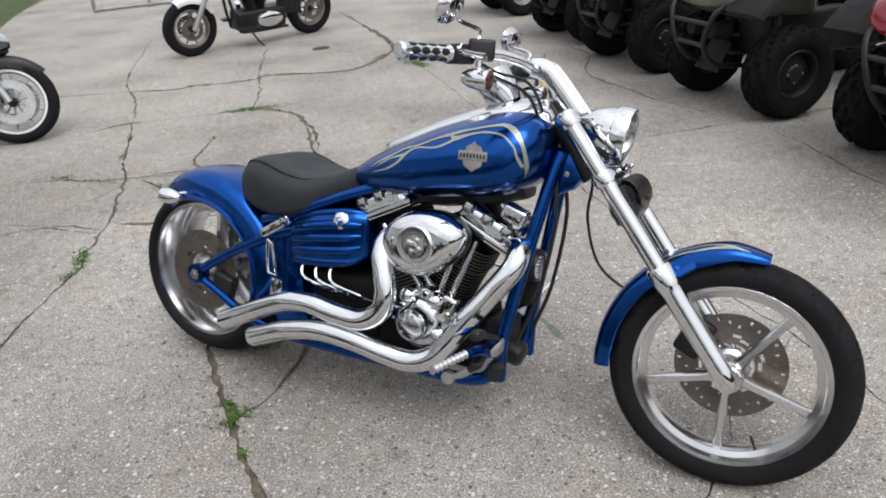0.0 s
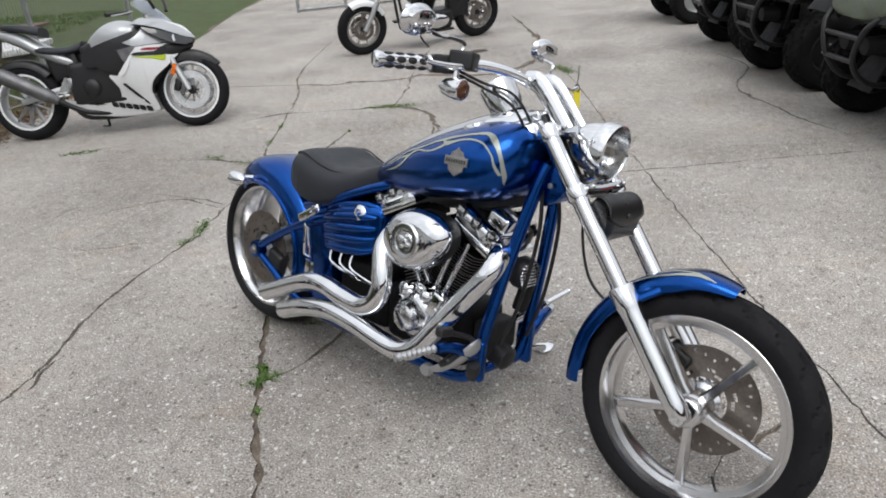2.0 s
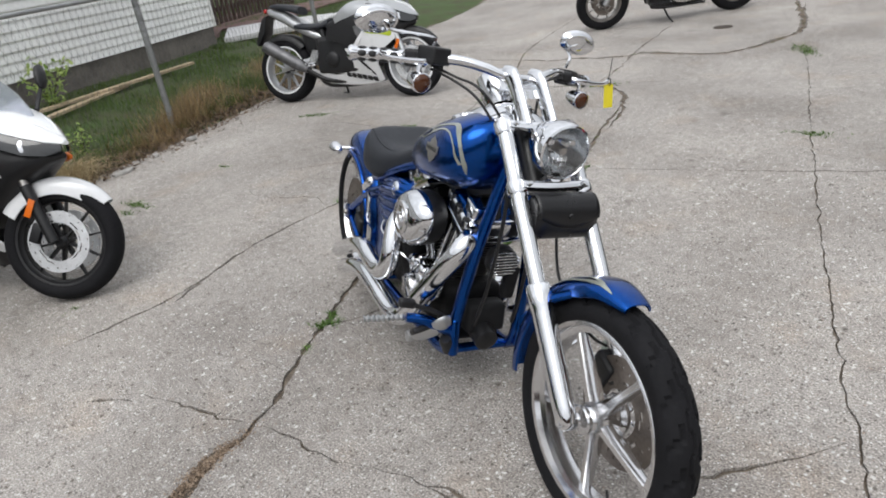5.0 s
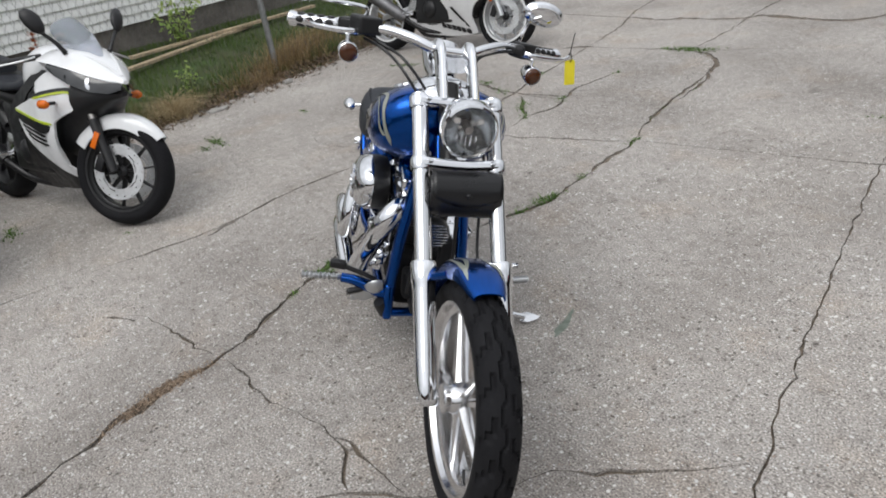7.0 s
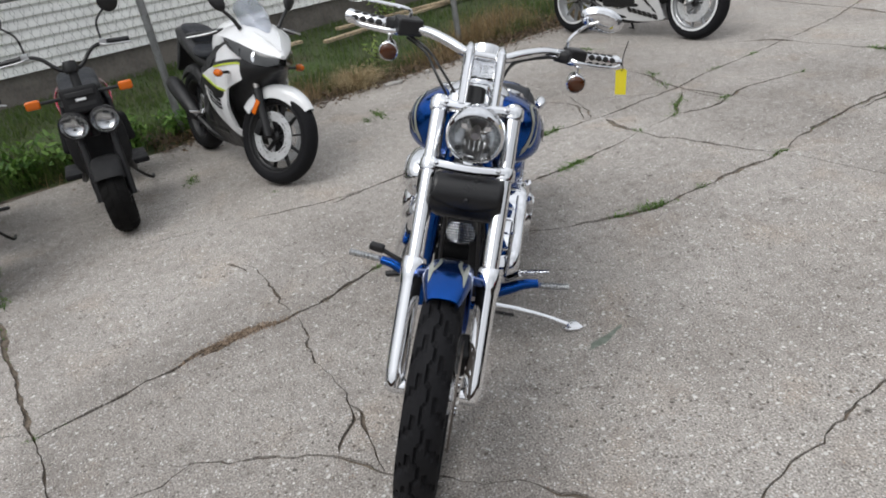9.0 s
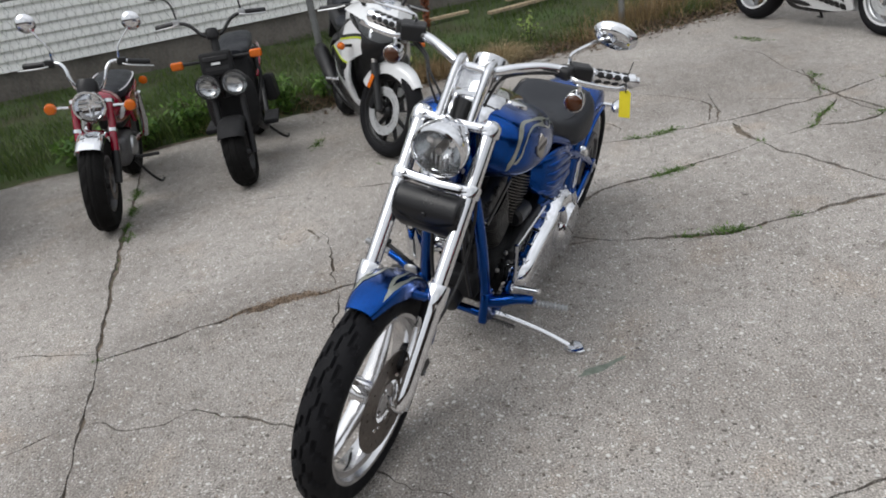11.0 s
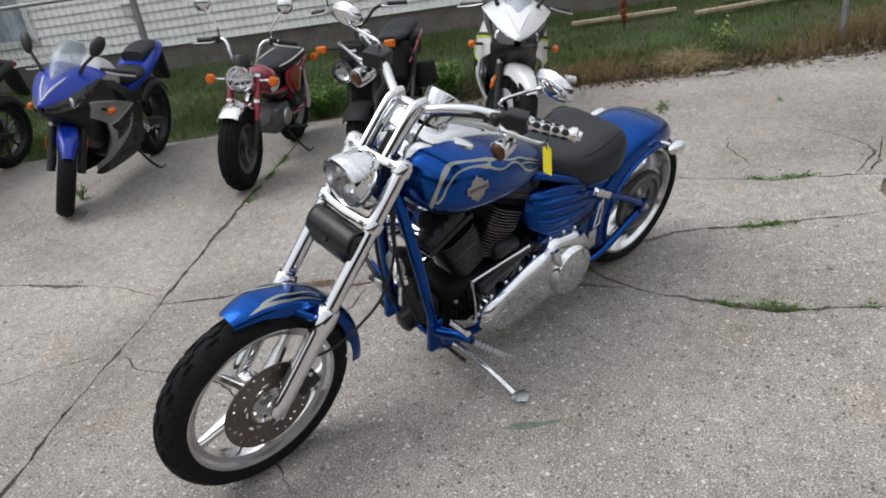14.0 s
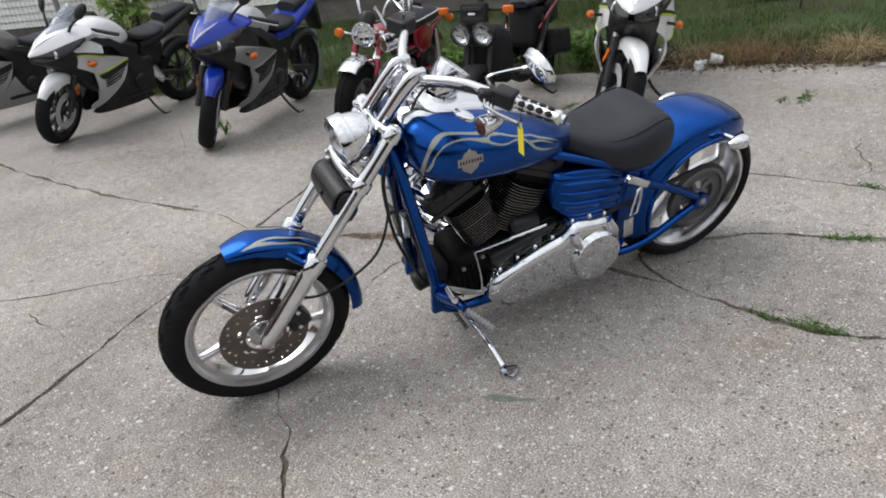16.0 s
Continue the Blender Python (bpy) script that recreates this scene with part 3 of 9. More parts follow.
def build_lot():
    ss = np.arange(-16, 32.01, 0.12)
    rim = [yard(edge_d(s), s).to_2d() for s in ss]
    outer = [Vector((v.x, v.y)) for v in rim] + [Vector((6, 42)), Vector((34, 42)), Vector((34, -22)), Vector((8, -22))]
    verts, faces = list(outer), [list(range(len(outer)))]
    for k, (w, r, line) in enumerate(CRACKS):
        ring = crack_strip(w, r, line, 3.7 * k + 1)
        faces.append(list(range(len(verts), len(verts) + len(ring))))
        verts += [Vector((float(x), float(y))) for x, y in ring]
    for k, f in enumerate(faces):
        if sum(verts[a].x * verts[b].y - verts[b].x * verts[a].y for a, b in zip(f, f[1:] + f[:1])) < 0:
            faces[k] = f[::-1]
    out_v, _, out_f, _, _, orig_f = delaunay_2d_cdt(verts, [], faces, 1, 1e-5)
    top = [f for f, o in zip(out_f, orig_f) if list(o) == [0]]
    deep = 0.011
    count = {}
    for f in top:
        for a, b in zip(f, f[1:] + f[:1]):
            count[(a, b)] = 1
    v3 = [(v.x, v.y, 0.0) for v in out_v]
    n = len(v3)
    v3 += [(v.x, v.y, -deep) for v in out_v]
    walls = [(a, a + n, b + n, b) for a, b in count if (b, a) not in count]
    ob = raw("pavement", v3, [tuple(f) for f in top] + walls, CONCRETE)
    tagged(ob, "weathered grey-buff concrete lot with exposed pebbles and cracks", "pavement", kind="structure")


build_lot()


def build_ground():
    bm = bmesh.new()
    grid = [-1500, -300, -80, -30, 0, 30, 80, 300, 1500]
    vs = [[bm.verts.new((x, y, -0.012)) for y in grid] for x in grid]
    for i in range(len(grid) - 1):
        for j in range(len(grid) - 1):
            bm.faces.new((vs[i][j], vs[i + 1][j], vs[i + 1][j + 1], vs[i][j + 1]))
    tagged(finish("ground", bm, DIRT, smooth=False), "dark earth under the concrete and far beyond it", "ground", kind="structure")


build_ground()

# unseen walls added behind the camera to close the lot and darken chrome reflections
for name, a, b in (("wall_east", (21.0, -21.0), (21.0, 34.0)), ("wall_south", (-9.0, -21.5), (21.0, -21.5))):
    bm = bmesh.new()
    d = Vector((b[0] - a[0], b[1] - a[1], 0))
    block(bm, (d.length, 0.3, 4.4), Matrix.Translation(((a[0] + b[0]) / 2, (a[1] + b[1]) / 2, 2.18)) @ Matrix.Rotation(math.atan2(d.y, d.x), 4, "Z"))
    tagged(finish(name, bm, DARKWOOD, smooth=False), "plain unseen dark wall added for the chrome to reflect", "wall", kind="structure")


def build_lawn():
    ds = [3.0, 3.12, 3.2, 3.3, 3.4, 3.55, 3.8, 4.2, 4.7, 5.2, 5.8, 7, 9, 14, 25, 60]
    ss = np.r_[-60, -30, -16, np.arange(-10, 14.1, 0.25), 18, 24, 32, 60]
    verts, faces = [], []
    for d in ds:
        for s in ss:
            dd = edge_d(s) - 0.02 + (d - 3.0)
            z = yard_height(d) + 0.02 * noise.noise((d * 3, s * 2, 0)) * (d > 3.1)
            verts.append(yard(dd, s, z if d > 3.05 else -0.018))
    k = len(ss)
    for i in range(len(ds) - 1):
        for j in range(k - 1):
            faces.append((i * k + j, i * k + j + 1, (i + 1) * k + j + 1, (i + 1) * k + j))
    tagged(raw("lawn_ground", verts, faces, LAWN, smooth=True), "dark soil of a rough lawn rising to the house", "lawn", kind="structure")


build_lawn()

# ---- shared motorcycle pieces ----


def tyre_mesh(bm, R, half, rim_r, at=(0, 0, 0), seg=64, tread=None, depth=0.003, crown=None):
    """A tyre round the y axis at a hub: sidewalls, rounded crown, and a tread cut where tread(turn, across) says so."""
    prof = []
    cr = crown or half * 1.05
    k = 15 if tread is None else 27
    for v in np.linspace(-1, 1, k):
        a = v * 1.25
        y = half * math.sin(a) / math.sin(1.25)
        r = R - cr * (1 - math.cos(a)) * 0.85
        prof.append((r, y, v))
    low = prof[0][0]
    side = [(rim_r, -half * 0.72), (rim_r + 0.3 * (low - rim_r), -half * 0.93), (rim_r + 0.7 * (low - rim_r), -half * 1.0)]
    rings = []
    for i in range(seg):
        t = 2 * math.pi * i / seg
        ring = [(r, y) for r, y in side]
        for r, y, v in prof:
            ring.append((r - (depth if tread and tread(i, v) else 0.0), y))
        ring += [(r, -y) for r, y in side[::-1]]
        ring += [(rim_r - 0.006, half * 0.6), (rim_r - 0.006, -half * 0.6)]
        rings.append([(at[0] + r * math.cos(t), at[1] + y, at[2] + r * math.sin(t)) for r, y in ring])
    skin(bm, rings + [rings[0]], True, False)
    bmesh.ops.remove_doubles(bm, verts=bm.verts, dist=1e-6)
    return bm


def rim_mesh(bm, r_out, half, r_in, at, seg=64, wall=0.008):
    p = [(r_out, half), (r_out + 0.004, half - 0.003), (r_out - 0.006, half - 0.012), (r_in + 0.008, half * 0.55), (r_in + 0.004, 0), (r_in + 0.008, -half * 0.55),
         (r_out - 0.006, -half + 0.012), (r_out + 0.004, -half + 0.003), (r_out, -half), (r_out - 0.010, -half + 0.002), (r_out - 0.016, -half + 0.016),
         (r_in, -half * 0.5), (r_in - 0.003, 0), (r_in, half * 0.5), (r_out - 0.016, half - 0.016), (r_out - 0.010, half - 0.002)]
    return lathe(bm, p, Matrix.Translation(at) @ Y_AXIS, seg, loop=True)


def spoke_mesh(bm, at, turn, r0, r1, w0, w1, d0, d1, y0=0.0, y1=0.0):
    """A cast spoke at an angle in the wheel's plane, from radius r0 to r1, with a raised back."""
    c, s = math.cos(turn), math.sin(turn)
    rings = []
    for f in (0, 0.15, 0.5, 0.85, 1.0):
        r = r0 + (r1 - r0) * f
        w = (w0 + (w1 - w0) * f) * (1.25 if f in (0, 1.0) else 1.0)
        d = d0 + (d1 - d0) * f
        y = y0 + (y1 - y0) * f
        ring = []
        for u, v in ((-1, -0.5), (-0.6, -1), (0.6, -1), (1, -0.5), (1, 0.5), (0.6, 1), (-0.6, 1), (-1, 0.5)):
            ring.append((at[0] + r * c - u * w * s, at[1] + y + v * d, at[2] + r * s + u * w * c))
        rings.append(ring)
    return skin(bm, rings)


def disc_mesh(bm, at, r0, r1, thick, seg=120, holes=True):
    """A drilled brake disc round the y axis: its holes and slots go right through."""
    rr = np.linspace(r0, r1, 10)
    open_cell = set()
    if holes:
        for i in range(seg):
            for j in range(9):
                k = i % 12
                if (j == 7 and k == 0) or (j == 5 and k == 4) or (j == 6 and k == 8):
                    open_cell.add((i, j))
                if j in (1, 2) and (i % 20) < 11 and j == 1 + ((i % 20) > 5):
                    open_cell.add((i, j))
    grid = {}

    def vert(i, j, side):
        key = (i % seg, j, side)
        if key not in grid:
            a = 2 * math.pi * i / seg
            grid[key] = bm.verts.new((at[0] + rr[j] * math.cos(a), at[1] + side * thick / 2, at[2] + rr[j] * math.sin(a)))
        return grid[key]

    for i in range(seg):
        for j in range(9):
            if (i, j) in open_cell:
                continue
            for side in (-1, 1):
                bm.faces.new([vert(i, j, side), vert(i + 1, j, side), vert(i + 1, j + 1, side), vert(i, j + 1, side)])
            for (di, dj), e in (((-1, 0), ((0, 0), (0, 1))), ((1, 0), ((1, 0), (1, 1))), ((0, -1), ((0, 0), (1, 0))), ((0, 1), ((0, 1), (1, 1)))):
                n = ((i + di) % seg, j + dj)
                if n in open_cell or not 0 <= n[1] < 9:
                    a, b = [(i + x, j + y) for x, y in e]
                    bm.faces.new([vert(*a, -1), vert(*b, -1), vert(*b, 1), vert(*a, 1)])
    return bm


def fender_mesh(bm, at, a0, a1, radius, half, drop, thick=0.004, steps=40, across=14, flare=None, taper=None, skirt=None):
    """A mudguard over the y axis through at, from angle a0 to a1 in degrees; half its width, drop its side skirts."""
    rings = []
    for i in range(steps + 1):
        f = i / steps
        a = radians(a0 + (a1 - a0) * f)
        w = half * (taper(f) if taper else 1)
        dr = flare(f) if flare else 0.0
        outer, inner = [], []
        for j in range(across + 1):
            v = -1 + 2 * j / across
            e = abs(v) ** 3.2
            y = w * math.sin(v * math.pi / 2) ** 1 if abs(v) < 1 else w * v
            r = radius + dr - drop * (skirt(f) if skirt else 1.0) * e - 0.012 * v * v
            outer.append((r, y))
            inner.append((r - thick * (1 - 0.2 * e), y * (1 - thick / max(w, 0.01))))
        ring = outer + inner[::-1]
        rings.append([(at[0] + r * math.cos(a), at[1] + y, at[2] + r * math.sin(a)) for r, y in ring])
    skin(bm, rings)
    return bm


def turned(obs, m):
    """Turns finished meshes by m, as one piece."""
    for ob in obs:
        ob.data.transform(m)


def bolt(bm, at, way, r=0.008, h=0.006):
    lathe(bm, [(0, h), (r * 0.7, h), (r * 0.95, h * 0.8), (r, 0)], axis(at, way), 8)
    return bm

# ---- the blue custom cruiser on its side stand ----
BIKE = pose(-0.748, 2.012, 0.0, 0, 0, -24.5) @ pose(0, 0, 0, -14.0, 0, 0)
bike = empty("motorcycle", BIKE, "candy-blue chopper-style cruiser motorcycle leaning on its side stand", "motorcycle")
FAX, RAX = (1.754, 0.0, 0.313), (0.0, 0.0, 0.3245)
steer, bars = [], []  # meshes that turn with the fork; those that turn with the bars


def s_part(*a, **k):
    ob = part(*a, **k)
    steer.append(ob)
    return ob


def b_part(*a, **k):
    ob = part(*a, **k)
    bars.append(ob)
    return ob


def both(make):
    for side in (-1, 1):
        make(side)


# front wheel
def shell(bm, rows, thick=0.006):
    """A moulded panel through rows of places, given thickness inwards from its outer face."""
    skin(bm, [[Vector(p) for p in row] for row in rows], False, False)
    bmesh.ops.solidify(bm, geom=bm.faces[:], thickness=thick)
    return bm


def front_tread(i, v):
    a = abs(v)
    if a > 0.86:
        return False
    # a zigzag groove along the middle, hooked cuts to each shoulder
    mid = 0.08 * max(-1, min(1, 2.2 * math.sin(2 * math.pi * i / 12)))
    if abs(v - mid) < 0.055:
        return True
    j = (i + (6 if v > 0 else 0)) % 12
    if a > 0.62:
        return j < 3
    if a > 0.40:
        return 2 <= j < 5
    return a > 0.26 and 4 <= j < 9


wheel = s_part("front_wheel", rim_mesh(bmesh.new(), 0.243, 0.043, 0.212, FAX, 96), BRUSHED, bike, "five-spoke polished alloy front wheel")
s_part("tyre", tyre_mesh(bmesh.new(), 0.313, 0.050, 0.237, FAX, 252, front_tread, 0.0085, 0.056), RUBBER, wheel, "narrow black front tyre with wavy tread")
for k in range(5):
    bm = bmesh.new()
    spoke_mesh(bm, FAX, radians(-90 + 72 * k), 0.036, 0.216, 0.013, 0.011, 0.026, 0.013)
    s_part("spoke", bm, BRUSHED, wheel)
bm = bmesh.new()
lathe(bm, [(0.0, -0.062), (0.034, -0.062), (0.038, -0.058), (0.034, -0.045), (0.040, -0.036), (0.043, 0), (0.040, 0.036), (0.052, 0.045), (0.052, 0.056), (0, 0.056)], Matrix.Translation(FAX) @ Y_AXIS, 40)
s_part("hub", bm, BRUSHED, wheel)
disc = s_part("brake_disc", disc_mesh(bmesh.new(), (FAX[0], 0.062, FAX[2]), 0.062, 0.146, 0.005), DISC, wheel, "drilled steel brake disc")
for k in range(5):
    s_part("disc_bolt", bolt(bmesh.new(), (FAX[0] + 0.05 * math.cos(1.257 * k), 0.064, FAX[2] + 0.05 * math.sin(1.257 * k)), (0, 1, 0), 0.007, 0.006), CHROME, wheel)
bm = bmesh.new()
lathe(bm, [(0.0035, -0.03), (0.0045, -0.012), (0.003, 0.0), (0, 0.0)], axis((FAX[0] + 0.09, 0.0, FAX[2] - 0.19), (0.42, 0.0, -0.9)), 8)
s_part("valve", bm, BLACK, wheel)

# fork
D = Vector((0.607, 0, -0.795))
TOP = Vector((1.266, 0, 0.966))
HALF = 0.103


def fork_leg(side):
    y = HALF * side
    a = TOP + Vector((0, y, 0))
    bm = bmesh.new()
    tube(bm, [a + D * 0.012, a + D * 0.50], 0.0225, 24)
    s_part("fork_tube", bm, CHROME, bike, "chrome fork tube")
    bm = bmesh.new()
    p = [a + D * t for t in (0.470, 0.475, 0.520, 0.527, 0.545, 0.72, 0.775, 0.803, 0.820)]
    tube(bm, p, [0.030, 0.0335, 0.0335, 0.032, 0.0295, 0.0285, 0.0280, 0.0265, 0.020], 24)
    slider = s_part("fork_slider", bm, CHROME, bike, "polished chrome lower fork leg")
    bm = bmesh.new()
    end = a + D * 0.793
    lathe(bm, [(0, 0.024), (0.009, 0.024), (0.011, 0.012), (0.019, 0.012), (0.022, 0.007), (0.022, -0.03), (0, -0.03)], axis((FAX[0], end.y, FAX[2] + 0.003), (0, side, 0)), 24)
    s_part("axle_end", bm, CHROME, slider)
    bm = bmesh.new()
    lathe(bm, [(0, 0.009), (0.012, 0.009), (0.019, 0.006), (0.0240, 0.001), (0.0240, -0.012), (0, -0.012)], axis(a + D * 0.013, -D), 24)
    s_part("fork_cap", bm, CHROME, bike)


both(fork_leg)
for t in (0.034, 0.208):
    bm = bmesh.new()
    c = TOP + D * t
    turn = axis((0, 0, 0), D).to_3x3()
    rings = []
    for y in np.linspace(-HALF, HALF, 13):
        e = (abs(y) / HALF) ** 2
        ring = []
        for a in np.linspace(0, 2 * np.pi, 20, endpoint=False):
            cs, sn = math.cos(a), math.sin(a)
            q = (abs(cs) ** 3.5 + abs(sn) ** 3.5) ** (-1 / 3.5)
            ring.append(c + Vector((0.010 * (1 - e), y, 0.003)) + Vector((0.795, 0, 0.607)) * (q * cs * (0.026 + 0.004 * e)) + D * (q * sn * 0.0145))
        rings.append(ring)
    skin(bm, rings)
    for side in (-1, 1):
        lathe(bm, [(0.0225, -0.017), (0.0275, -0.017), (0.0292, -0.012), (0.0292, 0.012), (0.0275, 0.017), (0.0225, 0.017)], axis(c + Vector((0, HALF * side, 0)), D), 24)
        bolt(bm, c + Vector((0.028, 0.085 * side, 0.02)), (0.795, 0, 0.607), 0.007, 0.012)
    s_part("triple_clamp", bm, CHROME, bike, "chrome fork clamp")
bm = bmesh.new()
tube(bm, [TOP + D * -0.01 + Vector((-0.055, 0, 0.0)), TOP + D * 0.22 + Vector((-0.055, 0, 0))], 0.030, 20)
part("steering_neck", bm, BLACK, bike)

# front mudguard
def guard_wide(f):
    return min(1.0, 0.60 + 1.4 * f ** 0.75) * (1 if f < 0.92 else 1 - 1.1 * (f - 0.92))


def guard_rise(f):
    return 0.004 * max(0, 8 * f - 7) - 0.016 * max(0, 1 - 7 * f)


def guard_skirt(f):
    return min(1.0, 0.25 + 3.0 * f)


bm = bmesh.new()
fender_mesh(bm, FAX, 80, 186, 0.352, 0.064, 0.036, 0.004, 44, 16, flare=guard_rise, taper=guard_wide, skirt=guard_skirt)
guard = s_part("front_fender", bm, BLUE, bike, "blue front mudguard with pale flames")


def guard_point(f, v):
    """A place on the mudguard's skin: f along it, v across."""
    a = radians(80 + 106 * f)
    r = 0.352 + guard_rise(f) - 0.036 * guard_skirt(f) * abs(v) ** 3.2 - 0.012 * v * v + 0.0012
    return (FAX[0] + r * math.cos(a), 0.064 * guard_wide(f) * math.sin(v * math.pi / 2), FAX[2] + r * math.sin(a))


def guard_flame(line):
    p = spline(line, 6)
    rows = []
    for f, v, w in p:
        rows.append([guard_point(max(0.0, f), max(-0.97, min(0.97, v + 0.60 * k * w))) for k in (-1, -0.33, 0.33, 1)])
    bm = bmesh.new()
    skin(bm, rows, False, False)
    s_part("flame", bm, FLAME, guard, "pale gold flame stripe")


for sg in (-1, 1):
    guard_flame([(0.08, 0.62 * sg, 0.01), (0.11, 0.56 * sg, 0.10), (0.16, 0.50 * sg, 0.15), (0.22, 0.50 * sg, 0.11), (0.28, 0.53 * sg, 0.07), (0.36, 0.50 * sg, 0.07), (0.46, 0.55 * sg, 0.01)])
    guard_flame([(0.12, 0.54 * sg, 0.06), (0.17, 0.36 * sg, 0.09), (0.24, 0.26 * sg, 0.09), (0.31, 0.28 * sg, 0.06), (0.40, 0.22 * sg, 0.05), (0.50, 0.28 * sg, 0.01)])
for side in (-1, 1):
    s_part("fender_bracket", tube(bmesh.new(), [(1.635, 0.056 * side, 0.600), (1.60, 0.084 * side, 0.575), (1.575, 0.096 * side, 0.565)], 0.012, 8), BLUE, bike)

# brake caliper and hose, on the left leg
bm = bmesh.new()
block(bm, (0.075, 0.055, 0.115), pose(1.655, 0.075, 0.375, 0, 25, 0), 0.014, 3)
block(bm, (0.05, 0.035, 0.07), pose(1.645, 0.105, 0.385, 0, 25, 0), 0.010, 3)
cal = s_part("brake_caliper", bm, BLACK, bike, "black front brake caliper")
for dz in (-0.03, 0.03):
    s_part("caliper_bolt", bolt(bmesh.new(), (1.648, 0.122, 0.385 + dz), (0, 1, 0), 0.008, 0.005), CHROME, cal)
bm = bmesh.new()
tube(bm, spline([(1.635, 0.085, 0.44), (1.56, 0.095, 0.43), (1.454, 0.10, 0.463), (1.36, 0.10, 0.53), (1.315, 0.10, 0.66), (1.318, 0.095, 0.78), (1.27, 0.06, 0.93)], 8), 0.0045, 8)
s_part("brake_hose", bm, BLACK, bike)

# headlamp
HL = Vector((1.421, 0.009, 0.905))
HW = Vector((0.985, 0, -0.17)).normalized()
bm = bmesh.new()
lathe(bm, [(0.006, -0.130), (0.026, -0.126), (0.045, -0.112), (0.059, -0.090), (0.067, -0.064), (0.0705, -0.044), (0.0710, -0.040), (0.0765, -0.038), (0.0785, -0.034), (0.0785, -0.006), (0.0765, 0.004), (0.071, 0.007), (0.0675, 0.002), (0.066, -0.012)], axis(HL, HW), 56)
lamp = s_part("headlight", bm, CHROME, bike, "round chrome headlight with a clear ribbed lens")
bm = bmesh.new()
lathe(bm, [(0.0665, -0.004), (0.060, -0.028), (0.044, -0.054), (0.02, -0.070), (0.0, -0.072)], axis(HL, HW), 48)
s_part("reflector", bm, REFLECTOR, lamp, "dull silver reflector bowl")
bm = bmesh.new()
lathe(bm, [(0.068, 0.001), (0.061, 0.007), (0.041, 0.013), (0.017, 0.016), (0, 0.0165)], axis(HL, HW), 48)
lens = s_part("lens", bm, LAMPGLASS, lamp, "clear glass lens")
lens.visible_shadow = False
bm = bmesh.new()
lathe(bm, [(0, -0.014), (0.010, -0.014), (0.013, -0.020), (0.011, -0.060), (0, -0.060)], axis(HL, HW), 20)
s_part("bulb_shield", bm, STEEL, lamp)
side_way = Vector((0, 1, 0))
up_way = HW.cross(side_way)
up_way = up_way if up_way.z > 0 else -up_way
for k in range(-2, 3):
    c = HL - HW * 0.032 + side_way * 0.0125 * k - up_way * (0.034 - 0.0015 * k * k)
    s_part("lens_rib", block(bmesh.new(), (0.004, 0.003, 0.030 - 0.003 * k * k), Matrix.Translation(c), 0.001, 1), CHROME, lamp)
for k in (-1, 1):
    c = HL - HW * 0.030 + side_way * 0.030 * k + up_way * 0.018
    s_part("lens_rib", block(bmesh.new(), (0.004, 0.018, 0.016), Matrix.Translation(c), 0.002, 1), CHROME, lamp)
bm = bmesh.new()
tube(bm, spline([HL + Vector((-0.09, 0, -0.07)), HL + Vector((-0.10, 0, -0.10)), TOP + D * 0.187 + Vector((0.03, 0, 0.02))], 4), 0.016, 10)
s_part("headlight_mount", bm, CHROME, bike)

# leather roll under the lamp
bm = bmesh.new()
rings = []
for y in np.linspace(-0.086, 0.108, 18):
    e = min(1.0, 0.80 + 6 * min(y + 0.086, 0.108 - y) ** 0.9)
    ring = []
    for a in np.linspace(0, 2 * np.pi, 28, endpoint=False):
        r = (0.062 if math.cos(a) > -0.3 else 0.054) * e * (1 + 0.02 * noise.noise((y * 20, math.cos(a) * 2, math.sin(a) * 2)))
        ring.append((1.442 + 0.74 * r * math.cos(a), y, 0.739 + 1.0 * r * math.sin(a)))
    rings.append(ring)
skin(bm, rings)
pouch = s_part("tool_pouch", bm, POUCH, bike, "black leather tool roll strapped under the headlight")
bm = bmesh.new()
rows = []
for y in np.linspace(-0.084, 0.106, 16):
    row = []
    for a in np.linspace(115, 8 - 26 * math.cos((y - 0.011) / 0.096 * 1.57), 12):
        r = 0.0645
        row.append((1.442 + 0.74 * r * math.cos(radians(a)), y, 0.739 + r * math.sin(radians(a))))
    rows.append(row)
skin(bm, rows, False, False)
flap = s_part("flap", bm, POUCH, pouch, "stitched leather flap")
flap.modifiers.new("thickness", "SOLIDIFY").thickness = 0.004
bm = bmesh.new()
lathe(bm, [(0, 0.005), (0.006, 0.004), (0.008, 0)], axis((1.490, 0.012, 0.752), (1, 0, -0.1)), 12)
s_part("stud", bm, BLACK, pouch)

# bars, risers, controls
both(lambda side: b_part("riser", tube(bmesh.new(), spline([(1.298, 0.045 * side, 0.948), (1.256, 0.045 * side, 0.998), (1.213, 0.045 * side, 1.046), (1.186, 0.045 * side, 1.067), (1.152, 0.045 * side, 1.070)], 5),
                                [0.024, 0.024, 0.026, 0.028, 0.024], 14, flat=0.6), CHROME, bike, "tall flat chrome handlebar riser"))
bm = bmesh.new()
rows = []
for x, z in ((1.150, 1.062), (1.168, 1.066), (1.188, 1.060), (1.206, 1.044), (1.222, 1.026)):
    rows.append([(x, 0.046 * v, z - 0.012 * (1 - v * v)) for v in np.linspace(-1, 1, 11)])
shell(bm, rows, 0.014)
b_part("bar_clamp", bm, CHROME, bike, "saddle-shaped chrome handlebar clamp")
